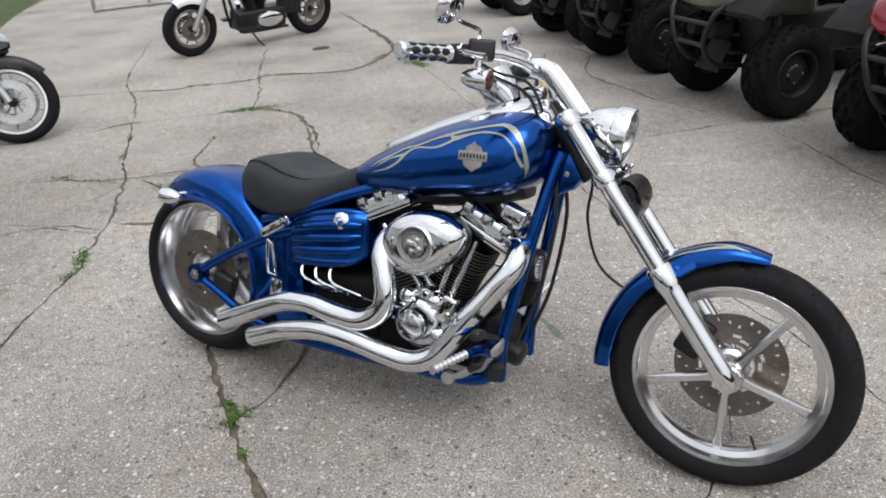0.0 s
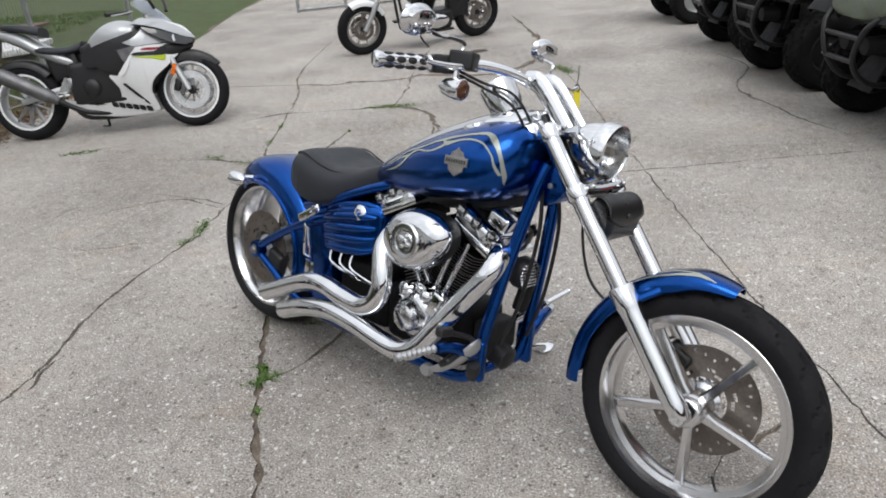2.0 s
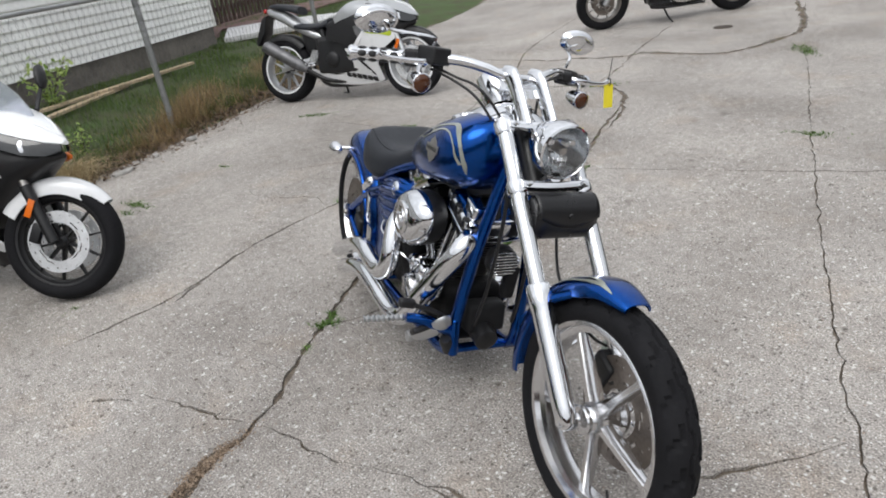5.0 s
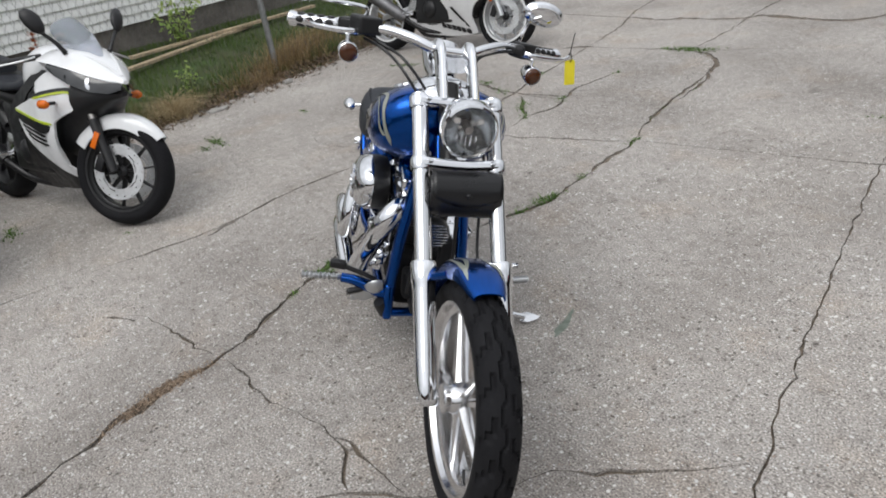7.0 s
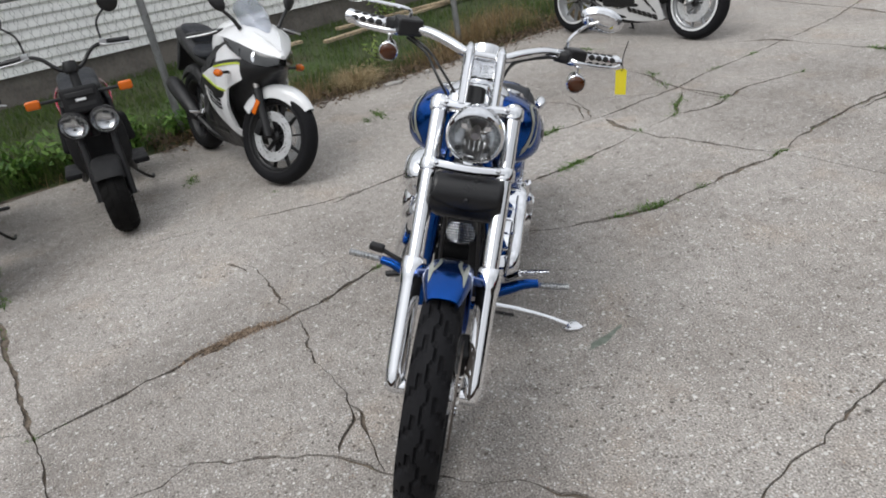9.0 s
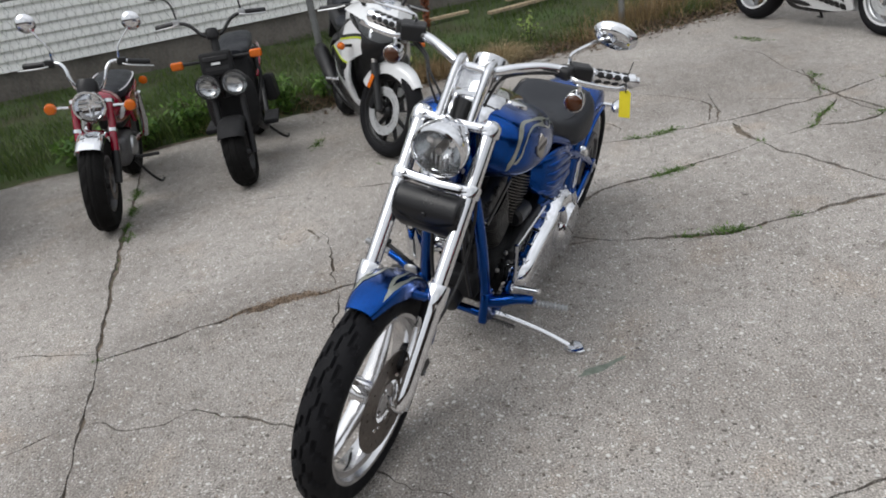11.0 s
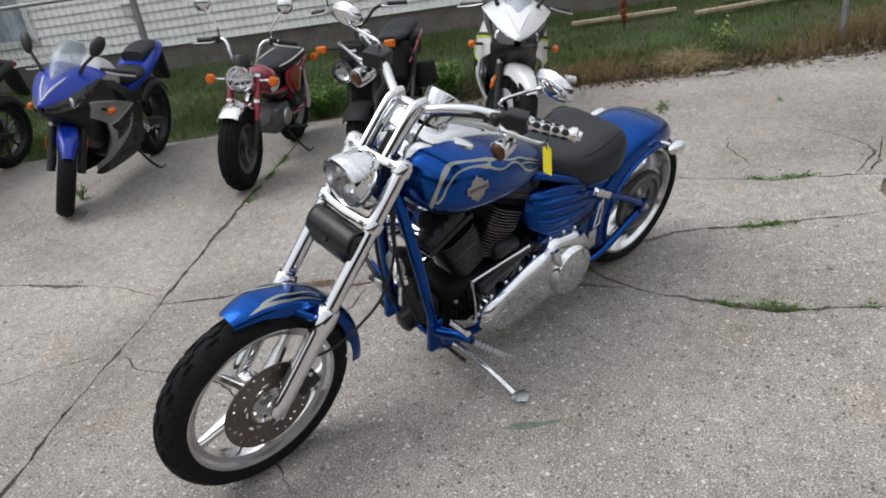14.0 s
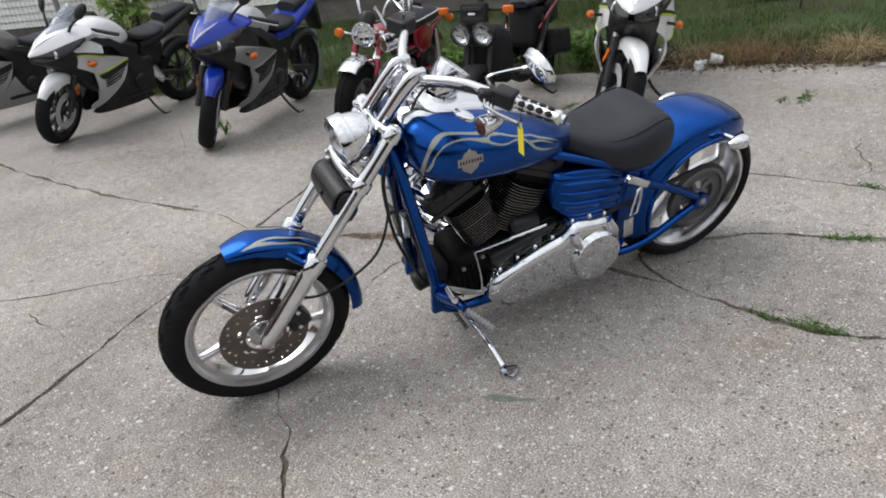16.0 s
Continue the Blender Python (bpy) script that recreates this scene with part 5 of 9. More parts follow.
# swingarm, frame, stays
def rear_frame(side):
    y = 0.136 * side
    bm = bmesh.new()
    tube(bm, spline([(-0.012, y, 0.318), (0.10, y, 0.388), (0.22, y, 0.452), (0.33, y * 0.98, 0.502), (0.42, y * 0.9, 0.535)], 5), [0.018, 0.0165, 0.0175, 0.02, 0.02], 14)
    tube(bm, spline([(-0.005, y, 0.312), (0.10, y, 0.262), (0.22, y, 0.205), (0.32, y * 0.95, 0.178), (0.40, y * 0.85, 0.175)], 5), 0.0165, 14)
    lathe(bm, [(0.015, -0.02), (0.034, -0.018), (0.036, 0.0), (0.034, 0.018), (0.015, 0.02)], axis((0, y, 0.3195), (0, side, 0)), 28)
    part("swingarm", bm, BLUE, bike, "blue tubular swingarm")
    bm = bmesh.new()
    lathe(bm, [(0, 0.03), (0.010, 0.03), (0.013, 0.022), (0.020, 0.020), (0.022, 0.0)], axis((0, y, 0.3195), (0, side, 0)), 6)
    part("axle_nut", bm, STEEL, bike)
    # upright side plate between swingarm and oil tank, with a chrome insert
    bm = bmesh.new()
    slab(bm, [(0.325, 0.565), (0.405, 0.575), (0.425, 0.48), (0.445, 0.38), (0.47, 0.26), (0.45, 0.17), (0.36, 0.165), (0.315, 0.25), (0.30, 0.35), (0.305, 0.46)], 0.040,
         Matrix.Translation((0, 0.120 * side + (0.04 if side < 0 else 0), 0)) @ Matrix.Rotation(math.pi / 2, 4, "X"), 0.010)
    part("side_plate", bm, BLUE, bike)
    bm = bmesh.new()
    y2 = 0.163 * side
    tube(bm, [(0.345, y2, 0.50), (0.360, y2, 0.49), (0.372, y2, 0.42), (0.378, y2, 0.385), (0.345, y2, 0.39), (0.342, y2, 0.44), (0.345, y2, 0.50)], 0.006, 8)
    block(bm, (0.045, 0.008, 0.085), Matrix.Translation((0.375, y2, 0.33)) @ pose(0, 0, 0, 0, 8, 0), 0.003)
    part("plate_trim", bm, CHROME, bike)
    # chrome bracket under the saddle
    bm = bmesh.new()
    block(bm, (0.125, 0.018, 0.030), Matrix.Translation((0.392, 0.182 * side, 0.552)) @ pose(0, 0, 0, 0, -29, 0), 0.007, 3)
    lathe(bm, [(0, 0.012), (0.013, 0.010), (0.015, 0)], axis((0.435, 0.190 * side, 0.576), (0, side, 0)), 16)
    part("seat_bracket", bm, CHROME, bike, "chrome bracket below the saddle")
    # upper and lower rails, down tube
    bm = bmesh.new()
    tube(bm, spline([(0.30, 0.125 * side, 0.555), (0.40, 0.135 * side, 0.585), (0.55, 0.125 * side, 0.645), (0.69, 0.10 * side, 0.697), (0.85, 0.05 * side, 0.74), (1.0, 0.025 * side, 0.78)], 5), 0.0165, 14)
    part("seat_rail", bm, BLUE, bike, "blue frame rail")
    bm = bmesh.new()
    tube(bm, spline([(1.262, 0.035 * side, 0.855), (1.245, 0.05 * side, 0.79), (1.20, 0.09 * side, 0.55), (1.160, 0.112 * side, 0.33), (1.135, 0.115 * side, 0.215), (1.08, 0.115 * side, 0.175), (0.95, 0.115 * side, 0.165), (0.6, 0.115 * side, 0.160), (0.40, 0.12 * side, 0.165)], 6), 0.019, 14)
    part("down_tube", bm, BLUE, bike, "blue frame down tube and lower rail")


both(rear_frame)
bm = bmesh.new()
slab(bm, [(1.205, 0.78), (1.238, 0.845), (1.285, 0.855), (1.325, 0.79), (1.300, 0.755), (1.255, 0.735)], 0.07, Matrix.Translation((0, 0.035, 0)) @ Matrix.Rotation(math.pi / 2, 4, "X"), 0.014)
part("neck_gusset", bm, BLUE, bike, "blue frame gusset behind the fork")
for side in (-1, 1):
    part("gusset_bolt", bolt(bmesh.new(), (1.285, 0.046 * side, 0.80), (0, side, 0), 0.008, 0.005), STEEL, bike)
for x, z, r in ((1.10, 0.178, 0.016), (0.42, 0.168, 0.018), (0.34, 0.40, 0.02)):
    part("frame_cross_tube", tube(bmesh.new(), [(x, -0.12, z), (x, 0.12, z)], r, 10), BLUE, bike)

# ribbed oil tank below the saddle
bm = bmesh.new()
OIL = spline([(0.395, 0.118, 0.425, 0.565), (0.43, 0.140, 0.420, 0.590), (0.50, 0.150, 0.423, 0.615), (0.57, 0.150, 0.428, 0.630), (0.64, 0.146, 0.440, 0.640), (0.698, 0.120, 0.470, 0.632)], 6)
rings = []
for x, hw, z0, z1 in OIL:
    ring = []
    for (px, py, pz) in oval(hw, z0, z1, x, 5.0, 0.5, 64, 5.0):
        q = (pz - z0) / (z1 - z0)
        ridge = 0.002 * (0.5 + 0.5 * math.cos(2 * math.pi * (q * 4.6 + 0.35))) if 0.12 < q < 0.93 and abs(py) > 0.7 * hw else 0.0
        ring.append((px, py + math.copysign(ridge, py), pz))
    rings.append(ring)
skin(bm, rings)
oil = part("oil_tank", bm, BLUE, bike, "blue oil tank with swept ribs", angle=70)
for side in (-1, 1):
    for q in (0.13, 0.33, 0.53, 0.73, 0.91):
        pts = []
        for x, hw, z0, z1 in OIL[2:-2]:
            pts.append((x, side * (hw * (1 - 0.5 * abs(2 * q - 1) ** 7) - 0.002), z0 + q * (z1 - z0)))
        part("rib", tube(bmesh.new(), pts, [0.006, 0.0145, 0.016, 0.016, 0.016, 0.014, 0.006], 12, flat=0.8), BLUE, oil)
bm = bmesh.new()
lathe(bm, [(0.026, 0), (0.026, 0.012), (0.02, 0.016), (0.012, 0.018), (0.010, 0.012), (0, 0.012)], axis((0.618, -0.138, 0.594), (0.1, -1, 0.25)), 24)
part("oil_cap", bm, CHROME, oil, "chrome oil filler plug")
for k in range(3):
    bm = bmesh.new()
    x = 0.455 + 0.055 * k
    tube(bm, spline([(x, -0.118, 0.44), (x + 0.004, -0.135, 0.405), (x + 0.03, -0.142, 0.385), (x + 0.11, -0.135, 0.365), (x + 0.15, -0.11, 0.345)], 5), 0.0052, 8)
    part("oil_line", bm, CHROME, bike, "bent chrome oil pipe")

# engine
engine = part("engine", block(bmesh.new(), (0.36, 0.20, 0.20), pose(0.90, 0, 0.285), 0.045, 4), WRINKLE, bike, "black and chrome V-twin engine")
bm = bmesh.new()
block(bm, (0.26, 0.21, 0.22), pose(0.60, 0.0, 0.310), 0.04, 3)
part("gearbox", bm, WRINKLE, engine)
bm = bmesh.new()
lathe(bm, [(0, 0.0), (0.030, 0.0), (0.036, 0.008), (0.036, 0.10), (0.026, 0.112), (0, 0.114)], axis((0.74, 0.075, 0.435), (1, 0, 0)), 28)
part("starter_motor", bm, BLACK, engine, "round black starter motor")
for k in range(5):
    part("case_rib", block(bmesh.new(), (0.006, 0.012, 0.11), pose(0.985 + 0.018 * k, 0.105, 0.30 - 0.010 * k, 0, 10, 0), 0.002, 1), WRINKLE, engine)
for x, z in ((0.97, 0.365), (1.045, 0.335), (1.06, 0.245), (0.99, 0.205)):
    part("case_bolt", bolt(bmesh.new(), (x, 0.102, z), (0, 1, 0), 0.008, 0.010), STEEL, engine)
CRANK = Vector((0.884, 0, 0.312))


def cylinder(tilt, name):
    m = Matrix.Translation(CRANK) @ Matrix.Rotation(radians(tilt), 4, "Y")
    bm = bmesh.new()
    lathe(bm, [(0.062, 0.10), (0.062, 0.295), (0, 0.295)], m, 32)
    part(name, bm, WRINKLE, engine, "black finned cylinder with bright fin edges")
    for k in range(17):
        h = 0.112 + 0.0108 * k
        w = 0.074 + (0.006 if k > 9 else 0.0)
        fin = bmesh.new()
        for grow, thick, lift in ((0.0, 0.0035, 0.0), (0.0012, 0.0016, 0.0010)):
            ring = []
            for a in np.linspace(0, 2 * np.pi, 40, endpoint=False):
                c, s = math.cos(a), math.sin(a)
                r = (w + grow) / (abs(c) ** 4 + abs(s) ** 4) ** 0.25
                ring.append((r * c, r * s * 1.05))
            slab(fin, ring, thick, m @ pose(0, 0, h + lift))
        plate = part("cooling_fin", fin, WRINKLE, engine)
        plate.data.materials.append(STEEL)
        for i, f in enumerate(plate.data.polygons):
            f.material_index = 1 if i >= 42 else 0
    bm = bmesh.new()
    slab(bm, [(-0.083, -0.066), (0.083, -0.066), (0.083, 0.066), (-0.083, 0.066)], 0.036, m @ pose(0, 0, 0.302), 0.008)
    part("cylinder_head", bm, WRINKLE, engine)
    bm = bmesh.new()
    off = 0.036 if tilt > 0 else 0.017
    slab(bm, [(off - 0.099, -0.116), (off + 0.099, -0.116), (off + 0.099, 0.096), (off - 0.099, 0.096)], 0.022, m @ pose(0, 0, 0.340), 0.006)
    rings = []
    for h, k in ((0.361, 0.965), (0.365, 0.965), (0.366, 0.985), (0.396, 0.975), (0.405, 0.94), (0.411, 0.86), (0.414, 0.60)):
        ring = []
        for a in np.linspace(0, 2 * np.pi, 44, endpoint=False):
            c, s = math.cos(a), math.sin(a)
            r = k / (abs(c) ** 8 + abs(s) ** 8) ** 0.125
            ring.append(m @ Vector((off + 0.094 * r * c, -0.010 + 0.103 * r * s, h)))
        rings.append(ring)
    skin(bm, rings)
    box = part("rocker_box", bm, CHROME, engine, "rocker box, chrome on the right and darkened to black on the left")
    # left faces coloured black to read dark, where chrome would be expected
    box.data.materials.append(BLACK)
    back = m.inverted()
    for f in box.data.polygons:
        f.material_index = 1 if (back @ f.center).y > 0.035 else 0
    # bolt pockets along the upper edge; black blocks beside each stand for shadow gaps
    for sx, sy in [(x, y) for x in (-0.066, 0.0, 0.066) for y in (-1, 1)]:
        pocket = part("bolt_pocket", block(bmesh.new(), (0.026, 0.012, 0.030), m @ pose(off + sx, -0.010 + 0.098 * sy, 0.397), 0.004, 2), CHROME if sy < 0 else BLACK, box)
        part("pocket_bolt", bolt(bmesh.new(), m @ Vector((off + sx, -0.010 + 0.098 * sy, 0.412)), m.to_3x3() @ Vector((0, 0, 1)), 0.0085, 0.008), BLACK, pocket)
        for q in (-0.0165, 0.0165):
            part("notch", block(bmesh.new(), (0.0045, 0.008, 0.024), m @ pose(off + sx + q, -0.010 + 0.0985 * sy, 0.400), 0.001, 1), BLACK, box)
    # pushrod tubes on the right
    for k in (-0.02, 0.025):
        bm = bmesh.new()
        a, b = Vector((0.935 + 0.9 * k + (0.025 if tilt > 0 else -0.015), -0.105, 0.40)), m @ Vector((k, -0.078, 0.315))
        tube(bm, [a, a.lerp(b, 0.15), a.lerp(b, 0.16), a.lerp(b, 0.55), a.lerp(b, 0.56), b], [0.014, 0.014, 0.010, 0.010, 0.012, 0.012], 12)
        part("pushrod_tube", bm, CHROME, engine, "chrome pushrod tube")


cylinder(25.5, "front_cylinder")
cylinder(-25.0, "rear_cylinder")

# cam cover on the right
bm = bmesh.new()
ring = []
for a in np.linspace(0, 2 * np.pi, 40, endpoint=False):
    r = 0.086 + 0.015 * math.cos(3 * a + 0.6) + 0.006 * math.cos(5 * a)
    ring.append((r * math.cos(a), r * 0.92 * math.sin(a)))
slab(bm, ring, 0.045, Matrix.Translation((0.925, -0.105, 0.350)) @ Matrix.Rotation(math.pi / 2, 4, "X"), 0.012)
for k in range(5):
    a = 0.3 + 1.2566 * k
    bolt(bm, (0.925 + 0.078 * math.cos(a), -0.150, 0.35 + 0.072 * math.sin(a)), (0, -1, 0), 0.011, 0.012)
block(bm, (0.05, 0.03, 0.09), Matrix.Translation((0.992, -0.145, 0.385)) @ pose(0, 0, 0, 0, 25, 0), 0.012, 3)
lathe(bm, [(0.086, -0.01), (0.080, 0.012), (0.064, 0.024), (0.052, 0.030), (0.048, 0.030)], axis((0.900, -0.135, 0.330), (-0.05, -1, 0)), 44)
for ax, az in ((0.955, 0.402), (0.862, 0.405), (0.968, 0.300)):
    lathe(bm, [(0.024, 0.0), (0.022, 0.018), (0.014, 0.026), (0, 0.028)], axis((ax, -0.142, az), (0, -1, 0)), 20)
cam_cover = part("cam_cover", bm, CHROME, engine, "chrome cam cover")
bm = bmesh.new()
lathe(bm, [(0, 0.045), (0.036, 0.045), (0.040, 0.042), (0.044, 0.040), (0.048, 0.030), (0.050, 0.0)], axis((0.893, -0.145, 0.322), (-0.05, -1, 0)), 40)
part("timer_cover", bm, BRUSHED, cam_cover, "round brushed-alloy timing cover")
bm = bmesh.new()
for k in range(5):
    bolt(bm, (0.893 + 0.036 * math.cos(1.2566 * k), -0.189, 0.322 + 0.036 * math.sin(1.2566 * k)), (0, -1, 0), 0.0045, 0.003)
part("cover_screws", bm, STEEL, cam_cover)
bm = bmesh.new()
for k, (x, z) in enumerate(((0.80, 0.36), (0.79, 0.325), (0.83, 0.29))):
    tube(bm, spline([(x, -0.11, z), (x + 0.03, -0.135, z - 0.01), (x + 0.07, -0.135, z - 0.015)], 4), 0.008, 8)
part("oil_pipes", bm, CHROME, engine)

# air cleaner
m = axis((0.928, -0.120, 0.580), (0, -1, 0.04)) @ Matrix.Rotation(radians(18), 4, "Z")


def egg_lathe(bm, prof, seg=56):
    rings = []
    for r, h in prof:
        ring = []
        for a in np.linspace(0, 2 * np.pi, seg, endpoint=False):
            c, s = math.cos(a), math.sin(a)
            k = 1 - 0.10 * c
            ring.append(m @ Vector((0.136 * r * c, 0.093 * r * s * k, h)))
        rings.append(ring)
    skin(bm, rings)
    return bm


part("air_cleaner_base", egg_lathe(bmesh.new(), [(0.82, 0.0), (0.93, 0.006), (0.97, 0.02), (0.99, 0.052), (0.98, 0.058)]), BLACK, engine)
ac = part("air_cleaner", egg_lathe(bmesh.new(), [(1.0, 0.058), (1.0, 0.064), (0.97, 0.075), (0.92, 0.087), (0.84, 0.098), (0.72, 0.107), (0.60, 0.112), (0.45, 0.115)]), CHROME, engine, "oval chrome air cleaner cover", angle=60)
bm = bmesh.new()
c = m @ Vector((0.0, 0, 0.112))
way = (m.to_3x3() @ Vector((0, 0, 1)))
lathe(bm, [(0.056, -0.008), (0.057, 0.004), (0.052, 0.008), (0.040, 0.007), (0.038, 0.003), (0.030, 0.003), (0.028, 0.006), (0.0, 0.007)], axis(c, way), 44)
insert = part("cleaner_insert", bm, BRUSHED, ac, "round brushed insert ring")
bm = bmesh.new()
for k in range(4):
    a = 0.8 + 1.571 * k
    p = c + way * 0.006 + (m.to_3x3() @ Vector((0.018 * math.cos(a), 0.018 * math.sin(a), 0)))
    bolt(bm, p, way, 0.007, 0.006)
lathe(bm, [(0, 0.014), (0.010, 0.012), (0.013, 0.006)], axis(c, way), 16)
part("insert_screws", bm, CHROME, insert)
bm = bmesh.new()
tube(bm, spline([(0.92, -0.05, 0.52), (0.92, -0.09, 0.56), (0.92, -0.13, 0.585)], 4), 0.03, 14)
part("carburettor", bm, WRINKLE, engine)


# exhausts
def exhaust(line, name):
    p = spline(line, 8)
    bm = bmesh.new()
    rad = np.full(len(p), 0.0325)
    rad[:6] = np.linspace(0.024, 0.0325, 6)
    tube(bm, p, rad, 28, caps=False)
    end, way = Vector(p[-1]), (Vector(p[-1]) - Vector(p[-2])).normalized()
    lathe(bm, [(0.0325, 0.0), (0.0305, 0.001), (0.0285, -0.004), (0.0285, -0.05)], axis(end, way), 28)
    pipe = part(name, bm, CHROME, bike, "swept chrome exhaust pipe", angle=70)
    # black cup set back inside the pipe's mouth
    bm = bmesh.new()
    lathe(bm, [(0.0284, -0.05), (0.0284, -0.004), (0.024, -0.03), (0, -0.035)], axis(end, way), 20)
    part("outlet", bm, BLACK, pipe, "black cup inside the outlet")


exhaust([(0.80, -0.07, 0.575), (0.795, -0.15, 0.570), (0.803, -0.200, 0.530), (0.825, -0.222, 0.470), (0.835, -0.232, 0.415), (0.815, -0.236, 0.362), (0.755, -0.238, 0.330), (0.665, -0.238, 0.332), (0.574, -0.238, 0.345),
         (0.49, -0.238, 0.337), (0.40, -0.238, 0.303), (0.31, -0.240, 0.262), (0.222, -0.242, 0.222)], "upper_exhaust_pipe")
exhaust([(1.13, -0.06, 0.595), (1.185, -0.110, 0.590), (1.190, -0.150, 0.545), (1.135, -0.175, 0.462), (1.075, -0.200, 0.375), (1.025, -0.218, 0.300), (0.985, -0.228, 0.260), (0.925, -0.236, 0.240), (0.85, -0.240, 0.246),
         (0.74, -0.246, 0.266), (0.613, -0.250, 0.272), (0.49, -0.252, 0.247), (0.40, -0.252, 0.214), (0.352, -0.252, 0.195)], "lower_exhaust_pipe")

# primary cover on the left
bm = bmesh.new()
P = [(0.975, 0.215), (0.980, 0.265), (0.955, 0.312), (0.900, 0.345), (0.80, 0.380), (0.705, 0.405), (0.660, 0.435), (0.625, 0.448), (0.555, 0.440), (0.500, 0.432), (0.462, 0.395), (0.425, 0.330), (0.412, 0.255), (0.430, 0.185), (0.490, 0.150),
     (0.560, 0.160), (0.640, 0.180), (0.760, 0.165), (0.870, 0.160), (0.935, 0.172)]
ring = spline(P + [P[0]], 4)[:-1]
rings = []
for y, k in ((0.105, 1.0), (0.158, 1.0), (0.175, 0.98), (0.187, 0.94), (0.196, 0.88), (0.2005, 0.81), (0.2015, 0.60)):
    c = np.array([0.70, 0.29])
    rings.append([(*(c + (q - c) * [1 - (1 - k) * 0.55, k])[:1], y, (c + (q - c) * [1 - (1 - k) * 0.55, k])[1]) for q in ring])
skin(bm, rings)
prim = part("primary_cover", bm, CHROME, bike, "long polished chrome primary drive cover", angle=50)
for (x, z, r, h) in ((0.550, 0.290, 0.100, 0.034), (0.895, 0.232, 0.044, 0.012)):
    bm = bmesh.new()
    lathe(bm, [(r * 1.06, 0.0), (r * 1.05, h * 0.55), (r, h * 0.72), (r * 0.96, h), (r * 0.5, h * 1.08), (0, h * 1.1)], axis((x, 0.190, z), (0, 1, 0)), 56)
    cov = part("inspection_cover", bm, CHROME, prim, "round chrome inspection cover")
    # black ring added as the dark groove line around the cover
    part("cover_gasket", lathe(bmesh.new(), [(r * 1.055, 0.0), (r * 1.10, 0.0), (r * 1.10, 0.004), (r * 1.055, 0.004)], axis((x, 0.196, z), (0, 1, 0)), 48, loop=True), BLACK, prim)
    for k in range(5):
        part("cover_screw", bolt(bmesh.new(), (x + r * 0.82 * math.cos(1.2566 * k + 0.3), 0.190 + h, z + r * 0.82 * math.sin(1.2566 * k + 0.3)), (0, 1, 0), 0.0055, 0.004), STEEL, prim)
part("cover_rib", tube(bmesh.new(), spline([(0.655, 0.198, 0.420), (0.645, 0.205, 0.385), (0.622, 0.208, 0.350)], 5), [0.018, 0.020, 0.014], 12), CHROME, prim)
part("cover_rib", tube(bmesh.new(), spline([(0.50, 0.19, 0.425), (0.475, 0.195, 0.385), (0.46, 0.197, 0.36)], 5), [0.014, 0.016, 0.012], 12), CHROME, prim)
for x, z in ((0.93, 0.335), (0.86, 0.362), (0.79, 0.388), (0.72, 0.405), (0.64, 0.450), (0.565, 0.447), (0.50, 0.438)):
    bm = bmesh.new()
    bolt(bm, (x, 0.160, z - 0.004), (0, 0.6, 0.8), 0.0065, 0.007)
    tube(bm, [(x, 0.12, z - 0.006), (x, 0.166, z - 0.006)], 0.0075, 8)
    part("edge_bolt", bm, CHROME, prim)
bm = bmesh.new()
block(bm, (0.40, 0.06, 0.16), pose(0.74, 0.10, 0.33, 0, 12, 0), 0.02, 3)
part("inner_primary", bm, BLACK, bike)

# regulator / horn between the down tubes, coil cover, oil filter
bm = bmesh.new()
lathe(bm, [(0, 0.012), (0.036, 0.010), (0.040, 0.014), (0.046, 0.012), (0.049, 0.004), (0.050, -0.02), (0.03, -0.05), (0, -0.055)], axis((1.205, 0.0, 0.520), (1, 0, -0.12)), 36)
horn = part("horn", bm, BLACK, bike, "round black horn with chrome fins")
for k in range(8):
    z = 0.487 + 0.0094 * k
    w = 0.046 * math.sqrt(max(0.05, 1 - ((z - 0.520) / 0.044) ** 2))
    part("horn_fin", block(bmesh.new(), (0.034, 2 * w, 0.0036), Matrix.Translation((1.210, 0, z)), 0.001, 1), CHROME, horn)
bm = bmesh.new()
block(bm, (0.072, 0.045, 0.046), Matrix.Translation((1.160, -0.082, 0.678)) @ pose(0, 0, 0, 0, 22, 0), 0.010, 3)
coil = part("coil_cover", bm, CHROME, bike, "chrome ignition coil cover")
bm = bmesh.new()
lathe(bm, [(0, 0.05), (0.026, 0.05), (0.038, 0.042), (0.040, 0.0), (0.038, -0.05), (0, -0.05)], axis((1.143, -0.01, 0.25), (0.9, 0, -0.25)), 24)
part("oil_filter", bm, BLACK, bike, "black oil filter")
bm = bmesh.new()
block(bm, (0.07, 0.14, 0.10), pose(1.115, 0, 0.30), 0.02, 3)
block(bm, (0.04, 0.04, 0.12), pose(1.175, 0.05, 0.44, 0, 14, 0), 0.012, 3)
part("regulator", bm, PLASTIC, bike)
for k, y in enumerate((-0.035, 0.04)):
    bm = bmesh.new()
    tube(bm, spline([(1.25, y, 0.80), (1.265, y * 1.3, 0.66), (1.235, y * 1.6, 0.45), (1.185, y * 1.8, 0.30)], 6), 0.006, 8)
    part("wiring_loom", bm, BLACK, bike)
# black filler added for the shade in the gap below the tank
bm = bmesh.new()
rings = []
